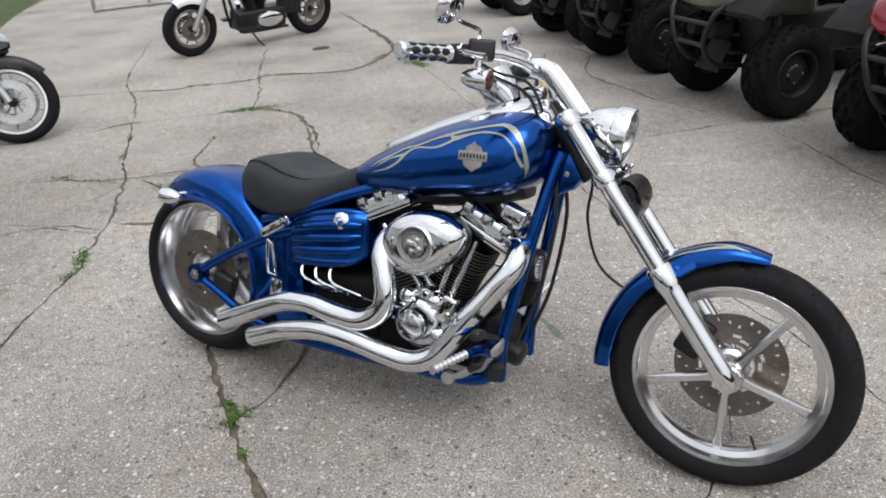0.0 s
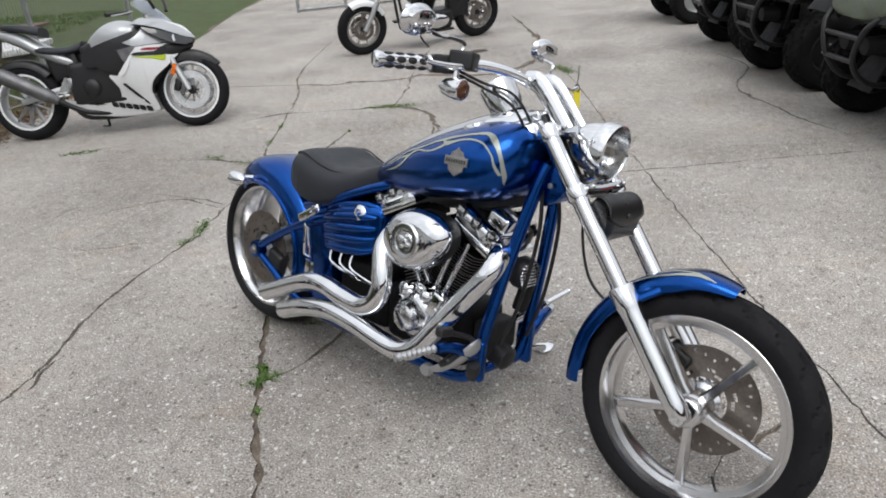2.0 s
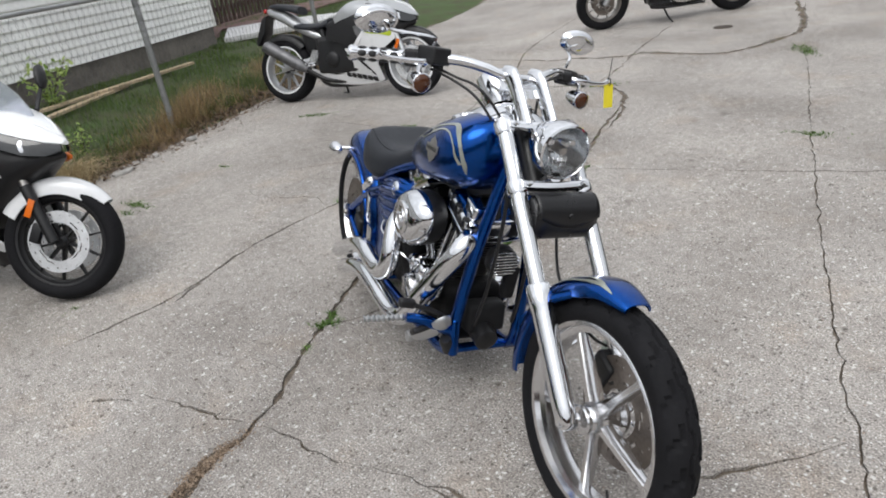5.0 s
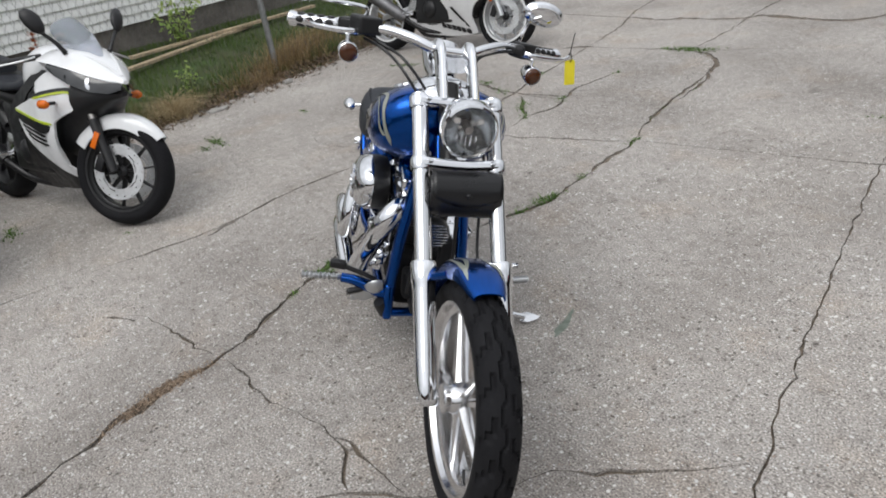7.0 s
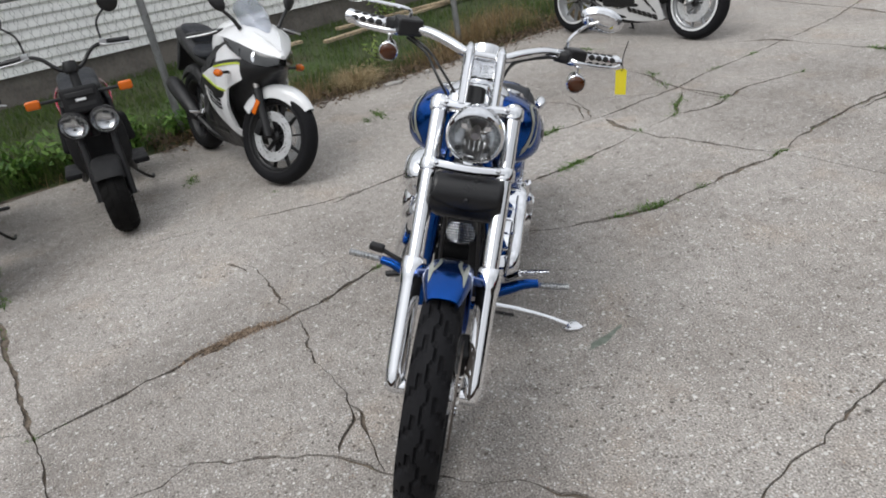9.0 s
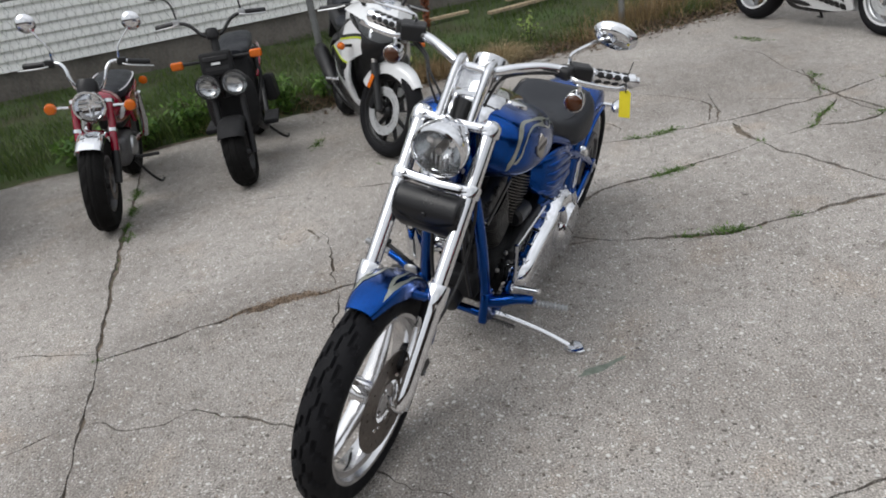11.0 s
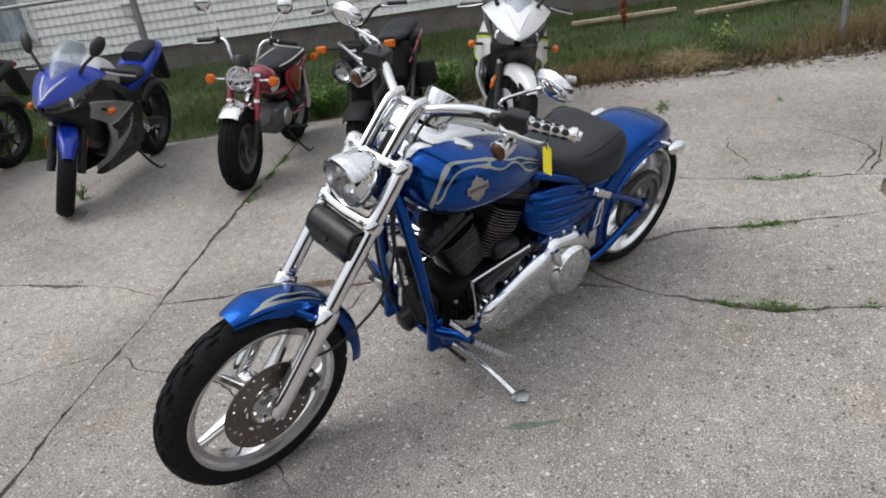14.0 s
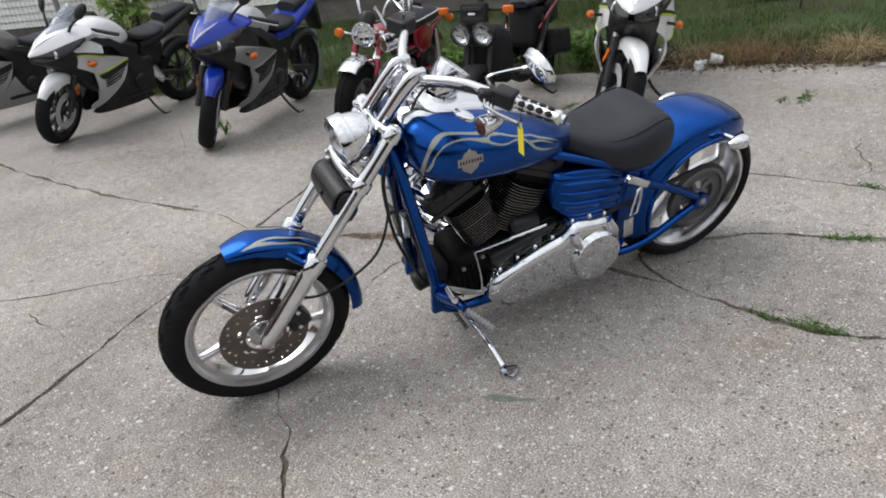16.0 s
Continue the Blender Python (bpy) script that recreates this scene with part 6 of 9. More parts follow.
for x, z0, z1, w in ((0.62, 0.650, 0.710, 0.045), (0.72, 0.656, 0.720, 0.060), (0.92, 0.664, 0.735, 0.060), (1.08, 0.688, 0.760, 0.060), (1.17, 0.715, 0.795, 0.05)):
    rings.append([(x, w * q, z) for q, z in ((-1, z1), (-0.9, z0 + 0.01), (-0.6, z0), (0.6, z0), (0.9, z0 + 0.01), (1, z1))])
skin(bm, rings)
part("tank_underside", bm, BLACK, bike)


# foot controls
def foot_controls(side):
    bm = bmesh.new()
    tube(bm, spline([(1.150, 0.105 * side, 0.275), (1.145, 0.16 * side, 0.290), (1.135, 0.22 * side, 0.315), (1.125, 0.270 * side, 0.322)], 4), [0.026, 0.022, 0.018, 0.015], 12)
    block(bm, (0.055, 0.03, 0.13), Matrix.Translation((1.150, 0.118 * side, 0.255)), 0.012, 3)
    arm = part("forward_control", bm, BLUE, bike, "blue forward foot control bracket")
    bm = bmesh.new()
    a, b = Vector((1.122, 0.272 * side, 0.322 if side < 0 else 0.312)), Vector((1.080, -0.392, 0.308)) if side < 0 else Vector((1.072, 0.374, 0.294))
    n = 18
    tube(bm, [a.lerp(b, i / (n - 1)) for i in range(n)], [0.0130 if i % 2 else 0.0070 for i in range(n)], 14)
    part("footpeg", bm, CAST, arm, "ribbed chrome and rubber footpeg")
    if side < 0:
        bm = bmesh.new()
        tube(bm, spline([(1.170, -0.14, 0.318), (1.172, -0.165, 0.312), (1.135, -0.185, 0.270), (1.080, -0.208, 0.226), (1.045, -0.218, 0.214)], 5), [0.018, 0.026, 0.027, 0.024, 0.016], 12, flat=0.32)
        lathe(bm, [(0, 0.012), (0.018, 0.010), (0.02, 0.0), (0.018, -0.012), (0, -0.013)], axis((1.045, -0.221, 0.214), (0, -1, 0)), 20)
        part("brake_pedal", bm, CAST, arm, "polished brake pedal lever")
        for at, turn, size in (((1.131, -0.222, 0.278), pose(0, 0, 0, 12, -35, 0), (0.045, 0.06, 0.020)), ((1.155, -0.282, 0.385), pose(0, 0, 0, -10, 0, 0), (0.028, 0.052, 0.026))):
            part("pedal_pad", block(bmesh.new(), size, Matrix.Translation(at) @ turn, 0.008, 3), BLACK, arm, "black rubber pedal pad")
        part("pedal_arm", tube(bmesh.new(), spline([(1.150, -0.13, 0.30), (1.166, -0.18, 0.345), (1.158, -0.26, 0.378)], 4), 0.008, 10), BLACK, arm)
        bm = bmesh.new()
        lathe(bm, [(0, 0.04), (0.018, 0.04), (0.022, 0.03), (0.022, -0.02), (0, -0.02)], axis((1.15, -0.13, 0.22), (0.3, -0.4, 0.8)), 20)
        part("brake_reservoir", bm, BLACK, arm)
    else:
        bm = bmesh.new()
        n = 14
        a, b = Vector((1.158, 0.205, 0.372)), Vector((1.176, 0.300, 0.400))
        tube(bm, [a.lerp(b, i / (n - 1)) for i in range(n)], [0.0105 if i % 2 else 0.008 for i in range(n)], 12)
        part("shift_peg", bm, CHROME, arm, "ribbed chrome shift peg")
        bm = bmesh.new()
        tube(bm, spline([(1.160, 0.205, 0.372), (1.10, 0.190, 0.325), (1.03, 0.165, 0.268), (1.000, 0.160, 0.255)], 5), 0.011, 10, flat=0.5)
        tube(bm, spline([(1.000, 0.160, 0.258), (1.004, 0.160, 0.32), (1.018, 0.160, 0.39), (1.034, 0.160, 0.45)], 5), [0.010, 0.007, 0.006, 0.009], 10, flat=0.6)
        tube(bm, [(1.034, 0.165, 0.45), (0.75, 0.160, 0.465)], 0.0045, 8)
        part("shift_linkage", bm, CHROME, arm, "chrome shift rod and lever")


both(foot_controls)

# side stand
bm = bmesh.new()
tube(bm, spline([(1.075, 0.105, 0.170), (1.060, 0.16, 0.168), (1.050, 0.30, 0.150), (1.044, 0.400, 0.124)], 5), [0.018, 0.0120, 0.0100, 0.012], 12)
stand = part("side_stand", bm, CHROME, bike, "chrome side stand with a flat foot")
bm = bmesh.new()
slab(bm, [(-0.045, -0.020), (0.012, -0.028), (0.024, 0.0), (0.016, 0.032), (0.0, 0.048), (-0.016, 0.030), (-0.046, 0.012)], 0.009, pose(1.040, 0.418, 0.1075, 14, 0, -6), 0.003)
part("stand_foot", bm, CHROME, stand)
bm = bmesh.new()
tube(bm, [(1.085 + 0.006 * math.cos(t * 6.283 * 16), 0.11 + 0.10 * t, 0.155 + 0.006 * math.sin(t * 6.283 * 16)) for t in np.linspace(0, 1, 160)], 0.0016, 5)
part("stand_spring", bm, BLACK, stand)

# ---- parked vehicles ----


def local_wheel(parent, name, at, R, half, rim_r, rim_mat, spokes, tyre_mat=None, disc=0.0, label="", tyre_half=None, width=0.008, tread=None, seg=56):
    w = part(name, rim_mesh(bmesh.new(), rim_r, half * 0.82, rim_r - 0.026, at, seg), rim_mat, parent, label)
    part("tyre", tyre_mesh(bmesh.new(), R, tyre_half or half, rim_r - 0.004, at, 72 if tread is None else 144, tread, 0.006), tyre_mat or RUBBER, w)
    for k in range(spokes):
        bm = bmesh.new()
        spoke_mesh(bm, at, 2 * math.pi * (k + 0.3) / spokes, 0.028, rim_r - 0.024, width, width * 0.75, half * 0.45, half * 0.22)
        part("spoke", bm, rim_mat, w)
    bm = bmesh.new()
    lathe(bm, [(0, -half), (0.02, -half), (0.034, -half * 0.7), (0.034, half * 0.7), (0.02, half), (0, half)], Matrix.Translation(at) @ Y_AXIS, 20)
    part("hub", bm, BLACK, w)
    for side in ((-1, 1) if disc > 0 else ()):
        part("brake_disc", disc_mesh(bmesh.new(), (at[0], at[1] + side * half * 1.05, at[2]), disc * 0.62, disc, 0.004, 72), BRIGHTDISC if disc > 0.14 else DISC, w)
    return w


def side_panel(name, outline, mat, parent, side, y0=0.20, bulge=0.035, thick=0.012, label="", top=0.95, low=0.25):
    """A fairing side: an outline in x and z, bowed outwards, drawn in towards the belly and the nose."""
    bm = bmesh.new()
    p = spline(outline + [outline[0]], 5)[:-1]
    vs = [bm.verts.new((x, 0, z)) for x, z in p]
    bm.faces.new(vs)
    bmesh.ops.triangulate(bm, faces=bm.faces)
    bmesh.ops.subdivide_edges(bm, edges=bm.edges, cuts=2, use_grid_fill=True)
    for v in bm.verts:
        x, z = v.co.x, v.co.z
        y = y0 - 0.10 * max(0, (0.50 - z) / 0.3) ** 1.5 - 0.16 * max(0, (x - 1.02) / 0.3) ** 1.4 - 0.05 * max(0, (z - 0.72) / 0.25) + bulge * math.sin(max(0, min(1, (z - low) / (top - low))) * math.pi)
        v.co.y = side * max(0.03, y)
    r = bmesh.ops.extrude_face_region(bm, geom=list(bm.faces))
    for g in r["geom"]:
        if isinstance(g, bmesh.types.BMVert):
            g.co.y -= side * thick
    return part(name, bm, mat, parent, label, angle=50)


def sport_bike(m, label, body, accent, mid, stripe, nose=None, low=None, rim=None, group="parked motorcycles", tail=None, can=1, wheel_white=False, tank_mat=None, fender=None, steer_by=24.0, band=None, wedge=None, tape=None):
    """A full-faired sports motorcycle; the origin lies under its rear axle, x ahead."""
    b = empty("sport_motorcycle", m, label, "motorcycle", group)
    rim = rim or BLACK
    nose, low, tail, tank_mat, fender = nose or body, low or body, tail or accent, tank_mat or body, fender or body
    band = band or BLACK
    before = set(bpy.data.objects)
    FX, RX = (1.38, 0, 0.298), (0, 0, 0.312)
    fw = local_wheel(b, "front_wheel", FX, 0.298, 0.055, 0.225, rim, 10, disc=0.155, width=0.0065)
    tape = WHITE if wheel_white else tape
    if tape:
        for at, h in ((FX, 0.047),):
            for side in (-1, 1):
                bm = bmesh.new()
                lathe(bm, [(0.212, h), (0.2285, h), (0.229, h + 0.003), (0.212, h + 0.003)], Matrix.Translation(at) @ (Y_AXIS if side > 0 else Y_AXIS.inverted()), 48, loop=True)
                part("rim_tape", bm, tape, fw)
    for side in (-1, 1):
        bm = bmesh.new()
        tube(bm, [(1.375, 0.092 * side, 0.30), (1.26, 0.092 * side, 0.58)], [0.026, 0.028], 12)
        part("fork_leg", bm, BLACK if not wheel_white else CAST, b)
        bm = bmesh.new()
        tube(bm, [(1.27, 0.092 * side, 0.56), (1.13, 0.092 * side, 0.90)], 0.021, 12)
        part("fork_tube", bm, STEEL, b)
        bm = bmesh.new()
        block(bm, (0.05, 0.035, 0.10), pose(1.285, 0.075 * side, 0.345, 0, 20, 0), 0.01, 2)
        part("brake_caliper", bm, BLACK, b)
        bm = bmesh.new()
        slab(bm, [(-0.016, -0.045), (0.016, -0.045), (0.016, 0.045), (-0.016, 0.045)], 0.006, Matrix.Translation((1.29, 0.122 * side, 0.47)) @ pose(0, 0, 0, 0, 22, 0) @ Matrix.Rotation(math.pi / 2, 4, "X"), 0.002)
        part("side_reflector", bm, AMBER, b, "amber reflector")
    bm = bmesh.new()
    fender_mesh(bm, FX, 38, 150, 0.325, 0.068, 0.075, 0.004, 24, 12, taper=lambda f: 0.55 + 0.45 * min(1, f * 3))
    part("front_fender", bm, fender, b)
    line = (Vector((1.13, 0, 0.90)), Vector((-0.378, 0, 0.926)))
    turned([o for o in bpy.data.objects if o not in before and o.data], Matrix.Translation(line[0]) @ Matrix.Rotation(radians(steer_by), 4, line[1]) @ Matrix.Translation(-line[0]))
    rw = local_wheel(b, "rear_wheel", RX, 0.312, 0.072, 0.225, rim, 10, disc=0.0, width=0.007)
    if tape:
        bm = bmesh.new()
        lathe(bm, [(0.212, 0.061), (0.2285, 0.061), (0.229, 0.064), (0.212, 0.064)], Matrix.Translation(RX) @ Y_AXIS.inverted(), 48, loop=True)
        part("rim_tape", bm, tape, rw)
    # nose cowl: a creased beak
    bm = bmesh.new()
    rows = []
    for x, q in ((1.530, ((0, 0.800), (0.008, 0.797), (0.016, 0.787), (0.010, 0.780))), (1.465, ((0, 0.850), (0.030, 0.844), (0.062, 0.808), (0.055, 0.795))), (1.385, ((0, 0.900), (0.055, 0.892), (0.108, 0.842), (0.100, 0.824))),
                 (1.285, ((0, 0.950), (0.080, 0.940), (0.150, 0.884), (0.142, 0.862))), (1.185, ((0, 0.970), (0.100, 0.966), (0.180, 0.914), (0.174, 0.888))), (1.085, ((0, 0.965), (0.115, 0.965), (0.198, 0.930), (0.192, 0.905))), (1.03, ((0, 0.945), (0.10, 0.945), (0.175, 0.925), (0.17, 0.905)))):
        rows.append([(x, y, z) for y, z in q] + [(x, -y, z) for y, z in q[:0:-1]])
    skin(bm, [spline(r + [r[0]], 3)[:-1] for r in rows])
    cowl = part("nose_cowl", bm, nose, b, angle=32)
    for side in (-1, 1):
        bm = bmesh.new()
        rows = []
        for x, (y0, z0), (y1, z1) in ((1.515, (0.014, 0.786), (0.022, 0.744)), (1.465, (0.058, 0.802), (0.078, 0.734)), (1.385, (0.104, 0.832), (0.136, 0.748)), (1.285, (0.146, 0.870), (0.178, 0.788)), (1.20, (0.172, 0.894), (0.200, 0.832)), (1.13, (0.190, 0.905), (0.203, 0.872))):
            rows.append([(x + 0.002, y0 * side, z0), (x + 0.004, (y0 * 0.52 + y1 * 0.48 + 0.006) * side, (z0 + z1) / 2), (x, y1 * side, z1), (x - 0.01, y1 * side * 0.8, z1), (x - 0.01, y0 * side * 0.8, z0)])
        skin(bm, rows)
        hl = part("headlight", bm, DARKLENS, cowl, "dark slanted headlight")
        bm = bmesh.new()
        lathe(bm, [(0, 0.004), (0.6, 0.003), (1, 0)], axis((1.385, 0.124 * side, 0.788), (0.70, 0.66 * side, 0.28)) @ Matrix.Diagonal((0.018, 0.030, 1, 1)), 20)
        part("lamp_reflector", bm, CHROME, hl)
        bm = bmesh.new()
        tube(bm, spline([(1.50, 0.004 * side, 0.818), (1.42, 0.036 * side, 0.878), (1.33, 0.066 * side, 0.914), (1.26, 0.086 * side, 0.938)], 4), 0.009, 6, flat=0.6)
        part("nose_stripe", bm, WHITE, cowl)
    # chin: dark mouth under the lamps
    bm = bmesh.new()
    skin(bm, [oval(hw, z0, z1, x, 2.8, 0.6, 20) for x, hw, z0, z1 in ((1.50, 0.015, 0.715, 0.740), (1.44, 0.062, 0.690, 0.745), (1.36, 0.105, 0.645, 0.765), (1.26, 0.148, 0.58, 0.80), (1.13, 0.165, 0.44, 0.83), (1.02, 0.16, 0.36, 0.84))])
    part("inner_cowl", bm, BLACK, b)
    # screen
    bm = bmesh.new()
    rows = []
    for x, hw, z in ((1.345, 0.048, 0.922), (1.275, 0.085, 0.988), (1.20, 0.102, 1.050), (1.13, 0.098, 1.100), (1.085, 0.076, 1.130)):
        rows.append([(x - 0.09 * (1 - math.cos(a)), hw * math.sin(a), z - 0.055 * (1 - math.cos(a))) for a in np.linspace(-1.45, 1.45, 13)])
    shell(bm, rows)
    scr = part("windscreen", bm, SMOKE, b, "smoked clear windscreen")
    scr.visible_shadow = False
    # side fairings in three tones
    for side in (-1, 1):
        if can == 2:
            f = side_panel("side_fairing", [(1.056, 0.660), (1.20, 0.672), (1.37, 0.664), (1.27, 0.525), (1.125, 0.395), (1.077, 0.25), (1.090, 0.160), (0.864, 0.136), (0.60, 0.150), (0.498, 0.183), (0.376, 0.308), (0.615, 0.236), (0.81, 0.280), (0.872, 0.336), (0.805, 0.460), (0.930, 0.460)], WHITE, b, side, 0.200, 0.045)
            side_panel("upper_fairing", [(0.955, 0.700), (1.061, 0.745), (1.16, 0.860), (1.251, 0.860), (1.36, 0.790), (1.405, 0.725), (1.385, 0.672), (1.20, 0.680), (1.05, 0.668)], SILVER, b, side, 0.192, 0.040)
            side_panel("frame_spar", [(0.584, 0.549), (0.600, 0.640), (0.700, 0.695), (0.961, 0.770), (1.124, 0.803), (1.04, 0.690), (0.864, 0.650), (0.688, 0.540)], BLACK, b, side, 0.165, 0.02)
            side_panel("air_vent", [(0.693, 0.540), (0.869, 0.645), (1.050, 0.658), (0.926, 0.460)], BLACK, b, side, 0.185, 0.03)
            side_panel("vent_trim", [(0.900, 0.650), (1.054, 0.664), (0.985, 0.560), (0.935, 0.560)], DARKCAST, b, side, 0.190, 0.03, 0.005)
            side_panel("belly_edge", [(0.380, 0.300), (0.496, 0.172), (0.677, 0.130), (0.86, 0.122), (0.62, 0.118), (0.46, 0.150)], BLACK, b, side, 0.204, 0.02)
            side_panel("fairing_slit", [(0.915, 0.392), (1.035, 0.235), (1.020, 0.225), (0.898, 0.375)], BLACK, f, side, 0.204, 0.045, 0.005)
            for k in range(6):
                x, z = 1.045 - 0.053 * k, 0.150 + 0.011 * k
                side_panel("lettering_bar", [(x, z + 0.043), (x - 0.040, z + 0.051), (x - 0.040, z + 0.013), (x, z + 0.005)], BLACK, f, side, 0.204, 0.045, 0.005)
            side_panel("red_flash", [(1.22, 0.650), (1.12, 0.650), (1.09, 0.637), (1.13, 0.630), (1.20, 0.632)], RED, f, side, 0.204, 0.045, 0.005)
            side_panel("black_flash", [(1.34, 0.655), (1.23, 0.655), (1.18, 0.622), (1.05, 0.618), (1.03, 0.596), (1.20, 0.588), (1.27, 0.600)], BLACK, f, side, 0.204, 0.045, 0.005)
            side_panel("lime_flash", [(1.25, 0.588), (1.12, 0.584), (1.04, 0.590), (1.08, 0.575), (1.16, 0.565), (1.235, 0.545)], LIME, f, side, 0.204, 0.045, 0.005)
        else:
            f = side_panel("side_fairing", [(0.79, 0.655), (0.90, 0.69), (1.02, 0.722), (1.19, 0.752), (1.36, 0.712), (1.27, 0.668), (1.12, 0.585), (1.06, 0.50), (1.05, 0.42), (1.08, 0.345), (1.135, 0.285), (1.11, 0.245), (1.0, 0.325), (0.90, 0.42), (0.83, 0.53)], mid, b, side, 0.205, 0.040)
            side_panel("upper_fairing", [(1.33, 0.845), (1.20, 0.905), (1.06, 0.925), (1.00, 0.90), (1.06, 0.865), (1.20, 0.835)], body, b, side, 0.198, 0.020)
            side_panel("fairing_wedge", [(1.00, 0.795), (1.08, 0.850), (1.16, 0.868), (1.28, 0.805), (1.37, 0.740), (1.19, 0.768), (1.03, 0.735)], wedge or body, b, side, 0.205, 0.034)
            side_panel("tank_skirt", [(1.10, 0.835), (0.95, 0.86), (0.78, 0.76), (0.66, 0.66), (0.60, 0.56), (0.66, 0.50), (0.76, 0.56), (0.84, 0.71), (0.95, 0.79)], BLACK, b, side, 0.175, 0.03)
            side_panel("belly_pan", [(0.80, 0.51), (0.90, 0.41), (1.00, 0.315), (1.10, 0.240), (1.06, 0.185), (0.72, 0.165), (0.46, 0.185), (0.50, 0.24), (0.66, 0.30), (0.74, 0.40)], low, b, side, 0.200, 0.03)
            # painted bands: a bright line over a dark one, then a block and thin bars
            side_panel("fairing_band", [(1.36, 0.728), (1.19, 0.768), (1.01, 0.736), (1.02, 0.722), (1.19, 0.750), (1.34, 0.716)], band, f, side, 0.2085, 0.040, 0.005)
            side_panel("fairing_stripe", [(1.34, 0.716), (1.19, 0.750), (1.02, 0.722), (1.02, 0.711), (1.19, 0.738), (1.32, 0.706)], stripe, f, side, 0.2085, 0.040, 0.005)
            side_panel("fairing_stripe", [(0.80, 0.652), (0.92, 0.622), (1.09, 0.582), (1.085, 0.571), (0.92, 0.610), (0.80, 0.640)], stripe, f, side, 0.2085, 0.040, 0.005)
            side_panel("fairing_band", [(0.80, 0.639), (0.92, 0.609), (1.083, 0.570), (1.052, 0.522), (0.93, 0.556), (0.825, 0.590)], band, f, side, 0.2085, 0.040, 0.005)
            for k in range(3):
                z = 0.545 - 0.026 * k
                side_panel("fairing_bar", [(0.845 + 0.02 * k, z + 0.026), (0.94, z - 0.002), (1.040, z - 0.030), (1.038, z - 0.042), (0.94, z - 0.014), (0.85 + 0.02 * k, z + 0.013)], band, f, side, 0.2085, 0.040, 0.005)
        # turn signals
        if can != 2:
            bm = bmesh.new()
            lathe(bm, [(0, 0.046), (0.014, 0.04), (0.024, 0.016), (0.024, -0.02), (0.012, -0.042), (0, -0.044)], Matrix.Translation((1.17, 0.272 * side, 0.690)) @ pose(0, 0, 0, 0, 90, 0), 18)
            sig = part("turn_signal", bm, AMBER, b, "amber turn signal")
            bm = bmesh.new()
            tube(bm, [(1.15, 0.20 * side, 0.690), (1.16, 0.265 * side, 0.690)], 0.010, 8)
            part("signal_stalk", bm, BLACK, sig)
        # mirrors
        bm = bmesh.new()
        tube(bm, spline([(1.22, 0.125 * side, 0.945), (1.205, 0.160 * side, 1.00), (1.170, 0.215 * side, 1.060)], 5), [0.014, 0.011, 0.010], 8)
        mi = part("mirror", bm, BLACK, b, "black mirror on a stalk")
        bm = bmesh.new()
        rings = []
        for z, h, t in ((1.045, 0.006, 0.006), (1.058, 0.028, 0.019), (1.090, 0.042, 0.027), (1.130, 0.044, 0.028), (1.162, 0.030, 0.020), (1.174, 0.006, 0.006)):
            rings.append([(1.160 - 0.35 * (z - 1.1) + t * math.cos(a) - 0.35 * h * math.sin(a), (0.232 + 0.25 * (z - 1.1) + h * math.sin(a)) * side, z) for a in np.linspace(0, 2 * np.pi, 16, endpoint=False)])
        skin(bm, rings)
        part("mirror_shell", bm, BLACK, mi)
        bm = bmesh.new()
        a = Vector((1.03, 0.16 * side, 0.93))
        tube(bm, [a, a + Vector((-0.10, 0.20 * side, -0.03))], 0.016, 12)
        part("handlebar_grip", bm, BLACK, b)
        bm = bmesh.new()
        tube(bm, spline([a + Vector((0.05, 0.06 * side, 0.0)), a + Vector((0.02, 0.13 * side, -0.02)), a + Vector((-0.05, 0.22 * side, -0.04))], 4), 0.006, 6)
        part("lever", bm, CAST, b)
        # foot rest hanger
        bm = bmesh.new()
        slab(bm, [(0.40, 0.48), (0.47, 0.47), (0.44, 0.38), (0.36, 0.30), (0.31, 0.33)], 0.012, Matrix.Translation((0, 0.135 * side, 0)) @ Matrix.Rotation(math.pi / 2, 4, "X"), 0.003)
        tube(bm, [(0.38, 0.14 * side, 0.35), (0.36, 0.23 * side, 0.355)], 0.011, 8)
        tube(bm, [(0.42, 0.15 * side, 0.34), (0.30, 0.16 * side, 0.33)], 0.008, 8)
        part("footrest", bm, BRUSHED, b, "alloy footrest hanger")
        bm = bmesh.new()
        tube(bm, spline([(0.0, 0.105 * side, 0.312), (0.20, 0.11 * side, 0.355), (0.42, 0.10 * side, 0.40)], 4), [0.022, 0.03, 0.03], 10, flat=0.6)
        part("swingarm", bm, BLACK if not wheel_white else CAST, b)
    # tank, seat, tail
    bm = bmesh.new()
    skin(bm, [oval(hw, z0, z1, x, 2.5, 0.4, 32) for x, hw, z0, z1 in spline([(0.60, 0.06, 0.75, 0.81), (0.66, 0.11, 0.73, 0.88), (0.77, 0.155, 0.71, 0.960), (0.90, 0.168, 0.74, 0.992), (1.03, 0.150, 0.79, 0.965), (1.12, 0.09, 0.83, 0.925)], 4)])
    part("fuel_tank", bm, tank_mat, b, angle=60)
    bm = bmesh.new()
    skin(bm, [oval(hw, z0, z1, x, 3, 0.35, 28) for x, hw, z0, z1 in spline([(0.22, 0.10, 0.76, 0.81), (0.28, 0.13, 0.735, 0.80), (0.40, 0.135, 0.72, 0.785), (0.52, 0.11, 0.72, 0.79), (0.60, 0.07, 0.74, 0.82)], 4)])
    part("rider_seat", bm, LEATHER, b, angle=60)
    bm = bmesh.new()
